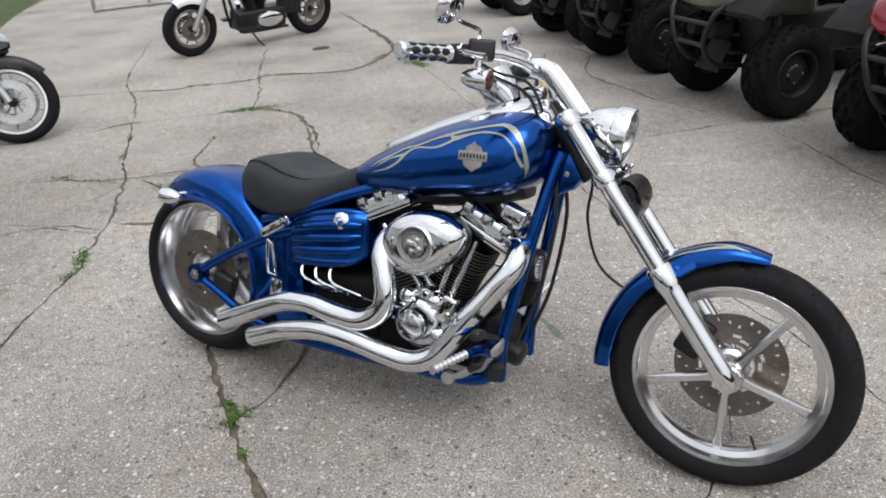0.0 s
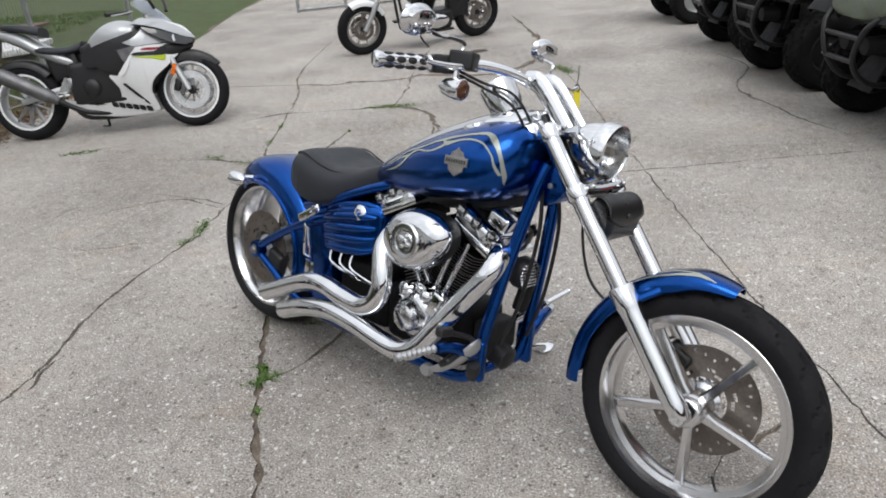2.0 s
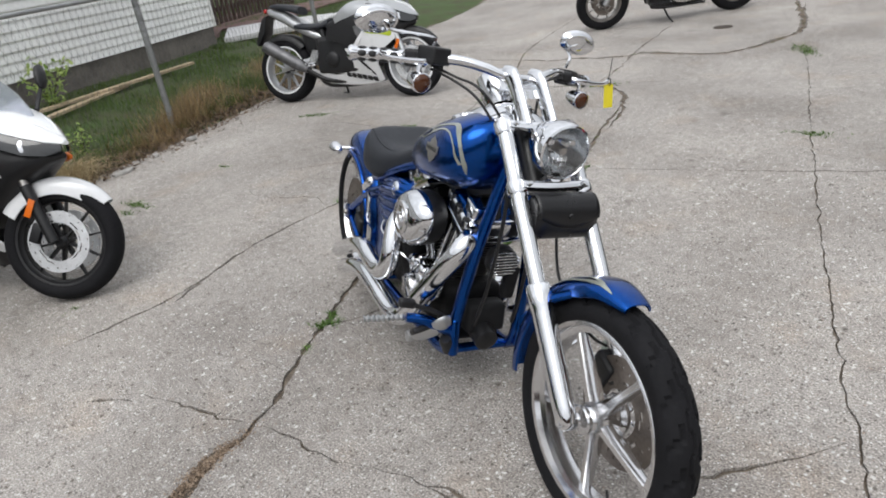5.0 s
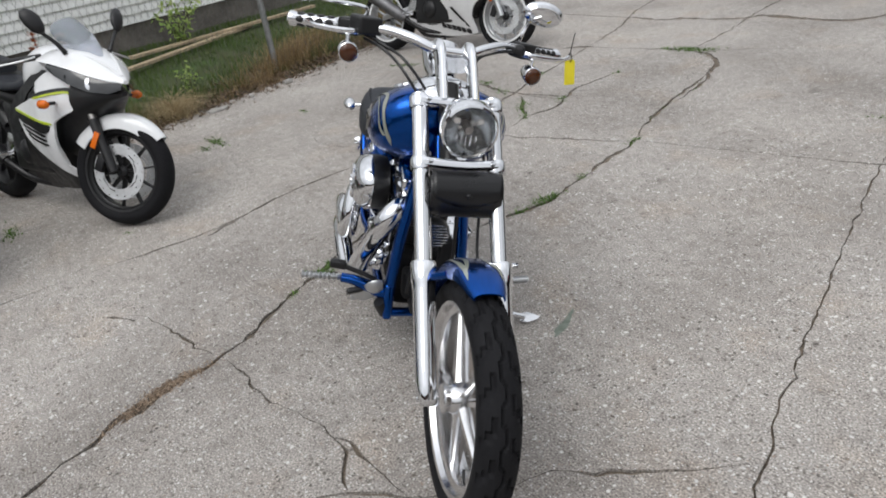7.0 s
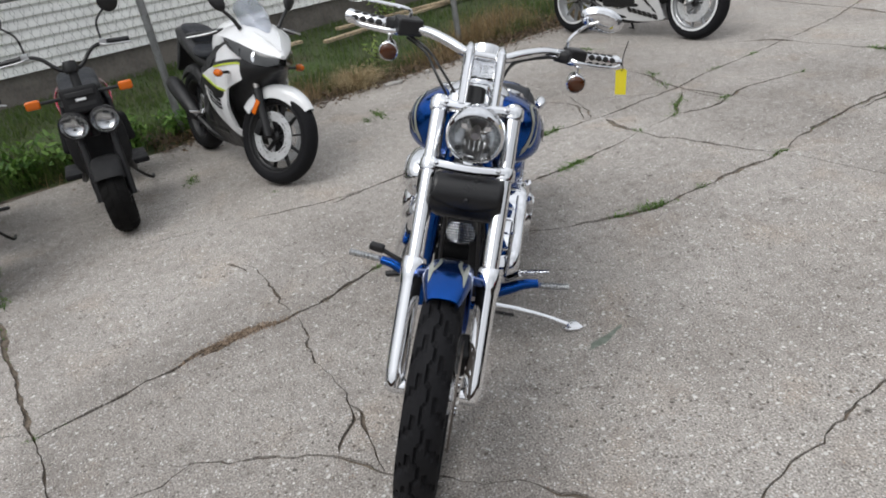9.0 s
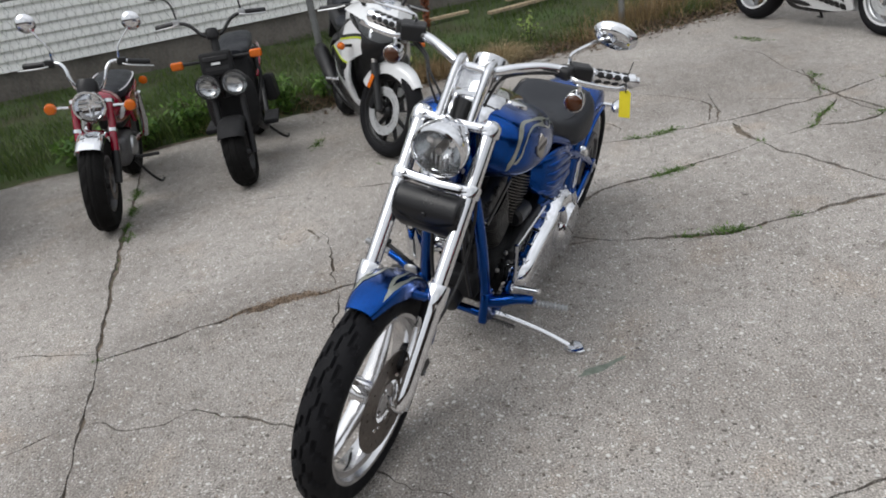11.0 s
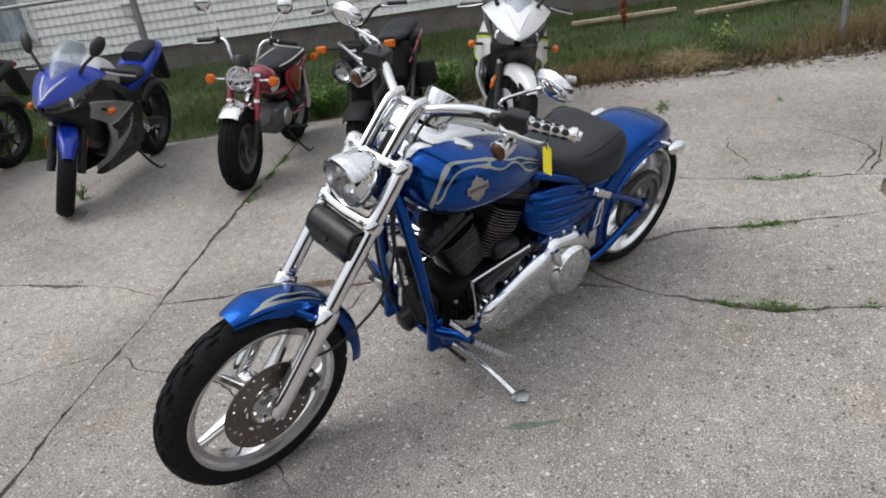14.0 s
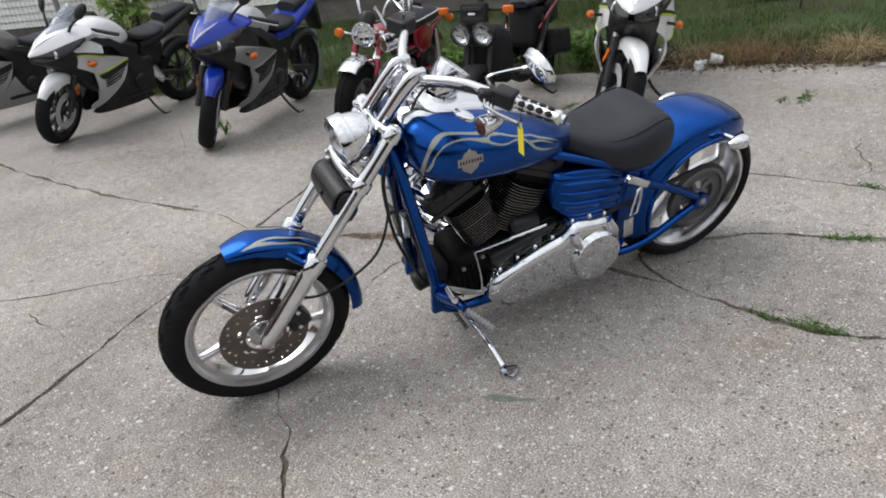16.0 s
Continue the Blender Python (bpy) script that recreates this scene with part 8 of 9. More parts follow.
    eng = part("engine", bm, DARKCAST, b, "grey alloy engine")
    for side in (-1, 1):
        bm = bmesh.new()
        lathe(bm, [(0, 0.03), (0.05, 0.028), (0.075, 0.015), (0.08, 0)], axis((0.46, 0.10 * side, 0.33), (0, side, 0)) @ Matrix.Diagonal((0.85, 0.85, 1, 1)), 28)
        part("engine_cover", bm, CAST, eng, "round alloy engine cover")
        bm = bmesh.new()
        slab(bm, [(0.12, 0.62), (0.20, 0.48), (0.36, 0.47), (0.46, 0.55), (0.47, 0.66), (0.30, 0.68)], 0.03, Matrix.Translation((0, 0.125 * side + (0.015 if side < 0 else 0.015), 0)) @ Matrix.Rotation(math.pi / 2, 4, "X"), 0.010)
        part("side_panel", bm, RED, b, "glossy red side panel")
    bm = bmesh.new()
    block(bm, (0.34, 0.16, 0.22), pose(0.34, 0, 0.56), 0.04, 3)
    part("airbox", bm, BLACK, b)
    bm = bmesh.new()
    tube(bm, spline([(0.70, -0.06, 0.34), (0.66, -0.12, 0.46), (0.40, -0.16, 0.50), (0.10, -0.17, 0.52), (-0.16, -0.17, 0.55)], 5), [0.018, 0.022, 0.04, 0.045, 0.035], 14)
    part("exhaust", bm, CHROME, b)
    for side in (-1, 1):
        bm = bmesh.new()
        tube(bm, [(0.48, 0.10 * side, 0.25), (0.46, 0.26 * side, 0.26)], 0.012, 8)
        part("footpeg", bm, BLACK, b)
        bm = bmesh.new()
        tube(bm, [(0.0, 0.09 * side, 0.285), (0.42, 0.08 * side, 0.32)], 0.018, 8)
        part("swingarm", bm, RED, b)
        bm = bmesh.new()
        lathe(bm, [(0, 0.03), (0.025, 0.02), (0.03, -0.02), (0, -0.03)], axis((-0.16, 0.16 * side, 0.66), (-1, 0, 0)), 18)
        part("rear_signal", bm, AMBER, b)
    bm = bmesh.new()
    tube(bm, spline([(0.46, 0.10, 0.22), (0.42, 0.18, 0.10), (0.40, 0.24, 0.042), (0.33, 0.25, 0.042)], 4), 0.009, 8)
    part("side_stand", bm, BLACK, b)
    return b


mini_bike(stand_pose((-1.37, -0.60), (-2.48, -0.96), -9, 1.155))


def cruiser(m):
    """A black touring cruiser seen from far off."""
    b = empty("cruiser_motorcycle", m, "black cruiser motorcycle with chrome engine and white fender", "motorcycle", "parked motorcycles")
    FX, RX = (1.63, 0, 0.325), (0, 0, 0.325)
    local_wheel(b, "front_wheel", FX, 0.325, 0.062, 0.215, STEEL, 9, disc=0.13, width=0.010)
    local_wheel(b, "rear_wheel", RX, 0.325, 0.066, 0.205, STEEL, 9, disc=0.13, width=0.010)
    bm = bmesh.new()
    fender_mesh(bm, FX, 62, 150, 0.352, 0.075, 0.05, 0.005, 26, 12)
    part("front_fender", bm, WHITE, b)
    bm = bmesh.new()
    fender_mesh(bm, RX, 5, 150, 0.365, 0.095, 0.09, 0.005, 26, 12)
    part("rear_fender", bm, BLACK, b)
    for side in (-1, 1):
        bm = bmesh.new()
        tube(bm, [(1.63, 0.11 * side, 0.325), (1.45, 0.11 * side, 0.66)], 0.032, 14)
        part("fork_slider", bm, CAST, b)
        bm = bmesh.new()
        tube(bm, [(1.46, 0.11 * side, 0.64), (1.30, 0.11 * side, 0.95)], 0.024, 12)
        part("fork_tube", bm, CHROME, b)
        bm = bmesh.new()
        tube(bm, spline([(1.26, 0.0, 1.0), (1.25, 0.10 * side, 1.02), (1.18, 0.25 * side, 1.12), (1.02, 0.42 * side, 1.10)], 5), 0.013, 10)
        part("handlebar", bm, CHROME, b)
        bm = bmesh.new()
        tube(bm, [(1.02, 0.42 * side, 1.10), (0.94, 0.50 * side, 1.09)], 0.018, 10)
        part("grip", bm, BLACK, b)
        bm = bmesh.new()
        tube(bm, spline([(1.18, 0.06 * side, 0.78), (1.08, 0.11 * side, 0.30), (0.98, 0.11 * side, 0.20), (0.40, 0.11 * side, 0.19)], 5), 0.018, 10)
        part("frame_tube", bm, BLACK, b)
        bm = bmesh.new()
        block(bm, (0.26, 0.09, 0.03), pose(0.98, 0.23 * side, 0.28), 0.012, 2)
        part("footboard", bm, BLACK, b)
    bm = bmesh.new()
    lathe(bm, [(0, -0.13), (0.05, -0.12), (0.085, -0.05), (0.095, 0.0), (0.09, 0.012), (0, 0.02)], axis((1.45, 0, 0.86), (1, 0, -0.1)), 30)
    part("headlight", bm, CHROME, b)
    bm = bmesh.new()
    skin(bm, [oval(hw, z0, z1, x, 2.4, 0.42, 28) for x, hw, z0, z1 in spline([(0.58, 0.04, 0.68, 0.74), (0.70, 0.12, 0.66, 0.82), (0.88, 0.165, 0.67, 0.90), (1.05, 0.15, 0.72, 0.92), (1.16, 0.06, 0.80, 0.88)], 4)])
    part("fuel_tank", bm, BLACK, b, angle=60)
    bm = bmesh.new()
    skin(bm, [oval(hw, z0, z1, x, 3, 0.4, 28) for x, hw, z0, z1 in spline([(-0.22, 0.09, 0.70, 0.80), (-0.08, 0.14, 0.68, 0.82), (0.10, 0.14, 0.66, 0.76), (0.28, 0.16, 0.62, 0.73), (0.48, 0.14, 0.62, 0.72), (0.62, 0.07, 0.66, 0.74)], 4)])
    part("seat", bm, LEATHER, b, angle=60)
    bm = bmesh.new()
    block(bm, (0.66, 0.24, 0.24), pose(0.74, 0, 0.32), 0.05, 3)
    block(bm, (0.30, 0.14, 0.26), pose(0.30, 0, 0.44), 0.04, 3)
    for tilt in (23, -23):
        mm = Matrix.Translation((0.78, 0, 0.34)) @ Matrix.Rotation(radians(tilt), 4, "Y")
        lathe(bm, [(0.065 + 0.02 * (k % 2), 0.10 + 0.012 * k) for k in range(14)], mm, 28)
        slab(bm, [(-0.09, -0.075), (0.09, -0.075), (0.09, 0.075), (-0.09, 0.075)], 0.07, mm @ pose(0, 0, 0.27), 0.012)
    part("engine", bm, BLACK, b, "black V-twin engine")
    for side in (-1, 1):
        bm = bmesh.new()
        lathe(bm, [(0, 0.05), (0.085, 0.046), (0.115, 0.026), (0.12, 0)], axis((0.66 if side > 0 else 0.80, 0.13 * side, 0.32 if side > 0 else 0.55), (0, side, 0)) @ Matrix.Diagonal((1.5, 0.75, 1, 1) if side > 0 else (0.8, 0.8, 1, 1)), 30)
        part("side_cover", bm, CHROME, b)
    bm = bmesh.new()
    tube(bm, spline([(0.95, -0.10, 0.50), (0.90, -0.17, 0.30), (0.60, -0.19, 0.22), (0.0, -0.20, 0.22), (-0.35, -0.20, 0.24)], 5), 0.038, 14)
    part("exhaust", bm, CHROME, b)
    bm = bmesh.new()
    tube(bm, spline([(0.90, 0.12, 0.18), (0.88, 0.20, 0.11), (0.85, 0.29, 0.06)], 4), 0.012, 8)
    part("side_stand", bm, BLACK, b)
    return b


cruiser(stand_pose((-3.18, 8.08), (-2.02, 9.26), -10, 1.63))


def quad_tread(i, v):
    a = abs(v)
    return (i + int(5 * a) * 3 + (4 if v > 0 else 0)) % 9 < 4 and a < 1.0


def quad(m, label, body, rim):
    """A utility quad bike; the origin lies on the ground midway between its front wheels, x ahead."""
    b = empty("quad_bike", m, label, "quad bike", "row of quad bikes")
    for x in (0.0, -1.30):
        for side in (-1, 1):
            at = (x, 0.43 * side, 0.298)
            w = part("wheel", rim_mesh(bmesh.new(), 0.155, 0.10, 0.130, at, 40), rim, b, "wheel with a knobbly black tyre")
            bm = tyre_mesh(bmesh.new(), 0.304, 0.120, 0.150, at, 108, quad_tread, 0.022, 0.075)
            part("tyre", bm, GREY_RUBBER, w)
            bm = bmesh.new()
            lathe(bm, [(0.145, 0.02), (0.11, 0.035), (0.06, 0.045), (0.05, 0.06), (0, 0.065)], axis((at[0], at[1] + 0.02 * side, at[2]), (0, side, 0)), 32)
            hub = part("wheel_disc", bm, rim, w)
            for k in range(4):
                part("wheel_nut", bolt(bmesh.new(), (at[0] + 0.055 * math.cos(1.571 * k), at[1] + 0.068 * side, at[2] + 0.055 * math.sin(1.571 * k)), (0, side, 0), 0.009, 0.012), STEEL, hub)
            bm = bmesh.new()
            for z in (0.30, 0.42):
                tube(bm, [(x + 0.05, 0.12 * side, z + 0.02), (x, 0.36 * side, z - 0.01)], 0.016, 8)
                tube(bm, [(x - 0.12, 0.12 * side, z + 0.02), (x, 0.36 * side, z - 0.01)], 0.016, 8)
            part("wishbone", bm, BLACK, b)
            bm = bmesh.new()
            tube(bm, [(x - 0.02, 0.30 * side, 0.36), (x - 0.06, 0.20 * side, 0.74)], 0.03, 12)
            part("shock_absorber", bm, BLACK, b)
    for side in (-1, 1):
        for x, c in ((0.0, 0), (-1.30, 1)):
            bm = bmesh.new()
            fender_mesh(bm, (x, 0.40 * side, 0.42), 35, 150, 0.52, 0.19, 0.05, 0.008, 18, 10)
            part("mudguard", bm, PLASTIC, b)
        bm = bmesh.new()
        lathe(bm, [(0, -0.05), (0.06, -0.04), (0.075, 0.0), (0.06, 0.012), (0, 0.018)], axis((0.36, 0.26 * side, 0.80), (1, 0.1 * side, 0)) @ Matrix.Diagonal((0.8, 1.2, 1, 1)), 24)
        part("headlight", bm, LAMPGLASS, b)
        bm = bmesh.new()
        tube(bm, spline([(-0.25, 0.0, 1.08), (-0.27, 0.15 * side, 1.12), (-0.34, 0.38 * side, 1.10)], 4), 0.014, 8)
        part("handlebar", bm, BLACK, b)
    bm = bmesh.new()
    skin(bm, [oval(hw, z0, z1, x, 3, 0.4, 28) for x, hw, z0, z1 in spline([(0.42, 0.20, 0.72, 0.82), (0.36, 0.33, 0.70, 0.92), (0.15, 0.36, 0.62, 0.95), (-0.15, 0.28, 0.60, 0.98), (-0.40, 0.17, 0.55, 0.92)], 4)])
    part("front_body", bm, body, b, angle=60)
    bm = bmesh.new()
    skin(bm, [oval(hw, z0, z1, x, 3, 0.4, 24) for x, hw, z0, z1 in spline([(-0.38, 0.15, 0.72, 0.86), (-0.7, 0.19, 0.70, 0.86), (-1.1, 0.22, 0.74, 0.92)], 4)])
    part("seat", bm, LEATHER, b, angle=60)
    bm = bmesh.new()
    block(bm, (1.2, 0.34, 0.34), pose(-0.65, 0, 0.48), 0.06, 3)
    part("engine", bm, BLACK, b)
    # bumper
    for side in (-1, 1):
        bm = bmesh.new()
        lathe(bm, [(0, 0.05), (0.05, 0.05), (0.055, 0.03), (0.055, -0.08)], axis((0.33, 0.11 * side, 0.56), (1, 0, 0)), 18)
        part("lamp_pod", bm, PLASTIC, b)
    bm = bmesh.new()
    for side in (-1, 1):
        tube(bm, spline([(0.10, 0.12 * side, 0.30), (0.34, 0.13 * side, 0.34), (0.46, 0.15 * side, 0.48), (0.46, 0.22 * side, 0.66), (0.40, 0.26 * side, 0.74)], 5), 0.018, 10)
    for z, w in ((0.48, 0.15), (0.62, 0.20)):
        tube(bm, [(0.46, -w, z), (0.46, w, z)], 0.016, 10)
    part("front_bumper", bm, BLACK, b, "black tubular front bumper")
    bm = bmesh.new()
    slab(bm, [(-0.13, 0.0), (0.13, 0.0), (0.10, 0.22), (-0.10, 0.22)], 0.012, pose(0.30, 0, 0.27, 0, 0, 90) @ pose(0, 0, 0, 60, 0, 0), 0.004)
    part("skid_plate", bm, PLASTIC, b)
    for x0, x1 in ((0.40, -0.15), (-0.85, -1.60)):
        bm = bmesh.new()
        for y in np.linspace(-0.40, 0.40, 7):
            tube(bm, [(x0, y, 1.0), (x1, y, 1.0)], 0.010, 6)
        for x in (x0, (x0 + x1) / 2, x1):
            tube(bm, [(x, -0.42, 0.992), (x, 0.42, 0.992)], 0.012, 6)
        for x in (x0 - 0.06, x1 + 0.06):
            for y in (-0.25, 0.25):
                tube(bm, [(x, y, 1.0), (x, y * 0.8, 0.86)], 0.012, 6)
        part("luggage_rack", bm, BLACK, b)
    return b


QUADS = [((2.10, 4.96), "olive-grey quad bike with a black bumper", OLIVE, BLACK), ((2.68, 3.45), "red quad bike with knobbly tyres", RED, BLACK), ((1.62, 6.43), "dark quad bike with knobbly tyres", BLACK, BLACK),
         ((1.25, 7.88), "black quad bike further along the row", BLACK, BLACK), ((0.61, 10.02), "dark green quad bike with pale alloy wheels", OLIVE, CAST)]
for (x, y), label, body, rim in QUADS:
    quad(pose(x, y, 0, 0, 0, 200), label, body, rim)

# ---- house, fence, planting ----
WALL_D = 5.79


def house():
    h = new("house")
    h.matrix_world = Matrix(((ALONG.x, NRM.x, 0, 0), (ALONG.y, NRM.y, 0, 0), (0, 0, 1, 0), (0, 0, 0, 1)))
    tagged(h, "single-storey house with narrow white clapboard siding", "house")
    s0, s1, z0, top = -19.0, 8.9, 0.55, 3.3  # along the wall, depth is +y from the camera's side

    def wall_box(bm, a, b, c, d, e, f):
        block(bm, (b - a, d - c, f - e), Matrix.Translation(((a + b) / 2, (c + d) / 2, (e + f) / 2)))

    bm = bmesh.new()
    wall_box(bm, s0, s1, WALL_D + 0.03, WALL_D + 0.25, -0.1, z0)
    wall_box(bm, s1 - 0.22, s1, WALL_D + 0.25, WALL_D + 7, -0.1, z0)
    part("foundation", bm, FOUNDATION, h, "low grey rendered foundation")
    wn0, wn1, wz0, wz1 = -4.75, -3.78, 0.86, 2.05
    bm = bmesh.new()
    wall_box(bm, s0, wn0, WALL_D + 0.03, WALL_D + 0.18, z0, top)
    wall_box(bm, wn1, s1 - 0.02, WALL_D + 0.03, WALL_D + 0.18, z0, top)
    wall_box(bm, wn0, wn1, WALL_D + 0.03, WALL_D + 0.18, z0, wz0)
    wall_box(bm, wn0, wn1, WALL_D + 0.03, WALL_D + 0.18, wz1, top)
    wall_box(bm, s1 - 0.17, s1 - 0.02, WALL_D + 0.18, WALL_D + 7, z0, top)
    part("wall", bm, SIDING, h)
    # clapboards: each a lapped board
    n = int((top - z0) / 0.105)
    for k in range(n):
        z = z0 + 0.105 * k
        spans = [(s0, s1)] if z + 0.105 < wz0 or z > wz1 else [(s0, wn0 - 0.06), (wn1 + 0.06, s1)]
        for a, b in spans:
            bm = bmesh.new()
            y = WALL_D
            prof = [(y + 0.030, z), (y - 0.002, z), (y + 0.0, z + 0.010), (y + 0.020, z + 0.112), (y + 0.030, z + 0.112)]
            rings = [[(x, py, pz) for py, pz in prof] for x in (a, b)]
            skin(bm, rings)
            finish("clapboard", bm, SIDING, h, smooth=False)
    bm = bmesh.new()
    wall_box(bm, s1 - 0.01, s1 + 0.03, WALL_D - 0.02, WALL_D + 0.10, z0, top)
    part("corner_board", bm, SIDING, h)
    bm = bmesh.new()
    for a, b, c, d in ((wn0 - 0.07, wn0, wz0 - 0.07, wz1 + 0.07), (wn1, wn1 + 0.07, wz0 - 0.07, wz1 + 0.07), (wn0, wn1, wz1, wz1 + 0.07), (wn0 - 0.09, wn1 + 0.09, wz0 - 0.08, wz0)):
        wall_box(bm, a, b, WALL_D - 0.03, WALL_D + 0.10, c, d)
    win = part("window", bm, PAPER, h, "white-framed window")
    bm = bmesh.new()
    wall_box(bm, wn0, wn1, WALL_D + 0.07, WALL_D + 0.08, wz0, wz1)
    part("pane", bm, WINPANE, win)
    bm = bmesh.new()
    wall_box(bm, (wn0 + wn1) / 2 - 0.02, (wn0 + wn1) / 2 + 0.02, WALL_D + 0.05, WALL_D + 0.07, wz0, wz1)
    wall_box(bm, wn0, wn1, WALL_D + 0.05, WALL_D + 0.07, 1.43, 1.47)
    part("glazing_bar", bm, PAPER, win)
    # outlet cover on the wall
    bm = bmesh.new()
    block(bm, (0.13, 0.06, 0.15), Matrix.Translation((-2.45, WALL_D - 0.03, 1.03)), 0.015, 2)
    block(bm, (0.16, 0.09, 0.02), Matrix.Translation((-2.45, WALL_D - 0.045, 1.10)), 0.006, 2)
    part("dryer_vent", bm, PAPER, h, "white wall vent hood")
    # low roof
    bm = bmesh.new()
    slab(bm, [(s0 - 0.3, 0), (s1 + 0.3, 0), (s1 + 0.3, 4.4), (s0 - 0.3, 4.4)], 0.12, Matrix.Translation((0, WALL_D - 0.4, top)) @ Matrix.Rotation(radians(24), 4, "X"))
    part("roof", bm, FOUNDATION, h)


house()


def fence():
    f = new("chain_link_fence")
    tagged(f, "rusty-grey chain-link fence with round steel posts", "fence")
    D0, H = 3.40, 1.32

    def place(s, z, off=0.0):
        return yard(D0 + off, s, z)

    base = 0.02
    for k in range(-4, 4):
        s = 1.79 + 3.07 * k
        bm = bmesh.new()
        tube(bm, [place(s, base - 0.1), place(s, base + H)], 0.030, 14)
        lathe(bm, [(0.032, 0), (0.034, 0.015), (0.02, 0.035), (0, 0.04)], Matrix.Translation(place(s, base + H)), 14)
        part("post", bm, GALV, f, "round galvanised fence post")
    bm = bmesh.new()
    tube(bm, [place(1.79 - 12.28, base + H - 0.03, -0.03), place(1.79 + 9.21, base + H - 0.03, -0.03)], 0.019, 10)
    part("top_rail", bm, GALV, f)
    # woven wire, in diamonds
    step, verts, faces = 0.065, [], []
    a0, a1 = 1.79 - 12.28, 1.79 + 9.21
    rows = int((H - 0.06) / step)
    r = 0.0013
    for i in range(int((a1 - a0) / step)):
        for flip in (0, 1):
            pts = []
            for j in range(rows + 1):
                zig = (j + flip) % 2
                pts.append(place(a0 + (i + 0.5 * (zig if flip == 0 else zig)) * step + (0.5 * step if flip and zig == 0 else 0) * 0, base + 0.03 + j * step * 1.0, -0.034 + 0.003 * flip))
            for p, q in zip(pts, pts[1:]):
                n = len(verts)
                d1 = ALONG * r
                d2 = NRM * r
                for c in (p, q):
                    verts += [c + d1, c - d1 * 0.5 + d2, c - d1 * 0.5 - d2]
                faces += [(n, n + 1, n + 4, n + 3), (n + 1, n + 2, n + 5, n + 4), (n + 2, n, n + 3, n + 5)]
    ob = raw("wire_mesh", verts, faces, WIRE, f)
    tagged(ob, kind="stuff")


fence()

rng = random.Random(7)


def blades(name, spots, mat, label, category, kind="stuff", parent=None):
    """Grass: a bent, tapering blade at each spot (place, height, width, lean)."""
    verts, faces = [], []
    for p, h, w, lean in spots:
        a = rng.uniform(0, 2 * math.pi)
        c, s = math.cos(a), math.sin(a)
        b = rng.uniform(0, 2 * math.pi)
        lx, ly = math.cos(b) * lean * h, math.sin(b) * lean * h
        n = len(verts)
        for f, k in ((0.0, 1.0), (0.55, 0.75)):
            q = Vector((p.x + lx * f * f, p.y + ly * f * f, p.z + h * f * (1 - 0.25 * lean * f)))
            verts += [(q.x - c * w * k, q.y - s * w * k, q.z), (q.x + c * w * k, q.y + s * w * k, q.z)]
        verts.append((p.x + lx, p.y + ly, p.z + h * (1 - 0.35 * lean)))
        faces += [(n, n + 1, n + 3, n + 2), (n + 2, n + 3, n + 4)]
    ob = raw(name, verts, faces, mat, parent)
    if label:
        tagged(ob, label, category, kind=kind)
    return ob


def lawn_spots(n, d0, d1, s0, s1, h0, h1, w=0.0028, sparse=0.0):
    out = []
    while len(out) < n:
        d, s = rng.uniform(d0, d1), rng.uniform(s0, s1)
        clump = 0.5 + 0.9 * noise.noise((d * 1.3, s * 1.3, 2.0)) + 0.5 * noise.noise((d * 4, s * 4, 7.0))
        if clump < rng.random() * 0.9 - 0.1 + sparse:
            continue
        dd = edge_d(s) + (d - 3.14)
        out.append((yard(dd, s, yard_height(d) - 0.005), rng.uniform(h0, h1) * (0.6 + 0.8 * clump), w * rng.uniform(0.6, 1.4), rng.uniform(0.1, 0.9)))
    return out


blades("lawn_grass", lawn_spots(60000, 3.45, 5.75, -9, 9.5, 0.03, 0.085) + lawn_spots(9000, 3.3, 3.8, -9, 9.5, 0.05, 0.16) + lawn_spots(26000, 5.6, 12, 8.5, 16, 0.04, 0.09, 0.004), GRASS, "short uneven green lawn behind the lot", "grass")
blades("tall_edge_grass", lawn_spots(5200, 3.22, 3.75, -9, 0.9, 0.08, 0.26, 0.003), GRASS, "tall green grass along the edge of the lot", "grass")
# brown dead weeds along the fence on the far side
dry = []
for c_s, c_d, n, h in ((7.35, 3.95, 300, 0.38), (6.9, 3.7, 240, 0.30), (5.9, 3.75, 360, 0.42), (5.45, 3.6, 360, 0.46), (4.4, 3.2, 200, 0.22), (8.6, 4.3, 260, 0.50), (2.55, 3.36, 420, 0.26), (2.75, 3.30, 300, 0.20), (4.9, 3.45, 300, 0.40), (5.2, 3.42, 380, 0.55), (4.75, 3.38, 260, 0.38), (4.3, 3.35, 200, 0.30), (3.4, 3.33, 160, 0.24), (2.85, 3.38, 330, 0.34), (2.5, 3.30, 200, 0.24), (5.9, 3.35, 160, 0.34), (6.6, 3.30, 140, 0.30), (1.9, 3.34, 120, 0.20), (7.6, 3.1, 140, 0.3)):
    for _ in range(n):
        s, d = rng.gauss(c_s, 0.17), rng.gauss(c_d, 0.10)
        dry.append((yard(d, s, yard_height(d) - 0.01), h * rng.uniform(0.25, 0.85), rng.uniform(0.0012, 0.003), rng.uniform(0.2, 1.3)))
for _ in range(800):
    s = rng.uniform(0.6, 8.5)
    d = edge_d(s) + abs(rng.gauss(0.06, 0.14))
    dry.append((yard(d, s, yard_height(d) - 0.01), rng.uniform(0.03, 0.15), rng.uniform(0.0012, 0.0028), rng.uniform(0.3, 1.4)))
heap = []
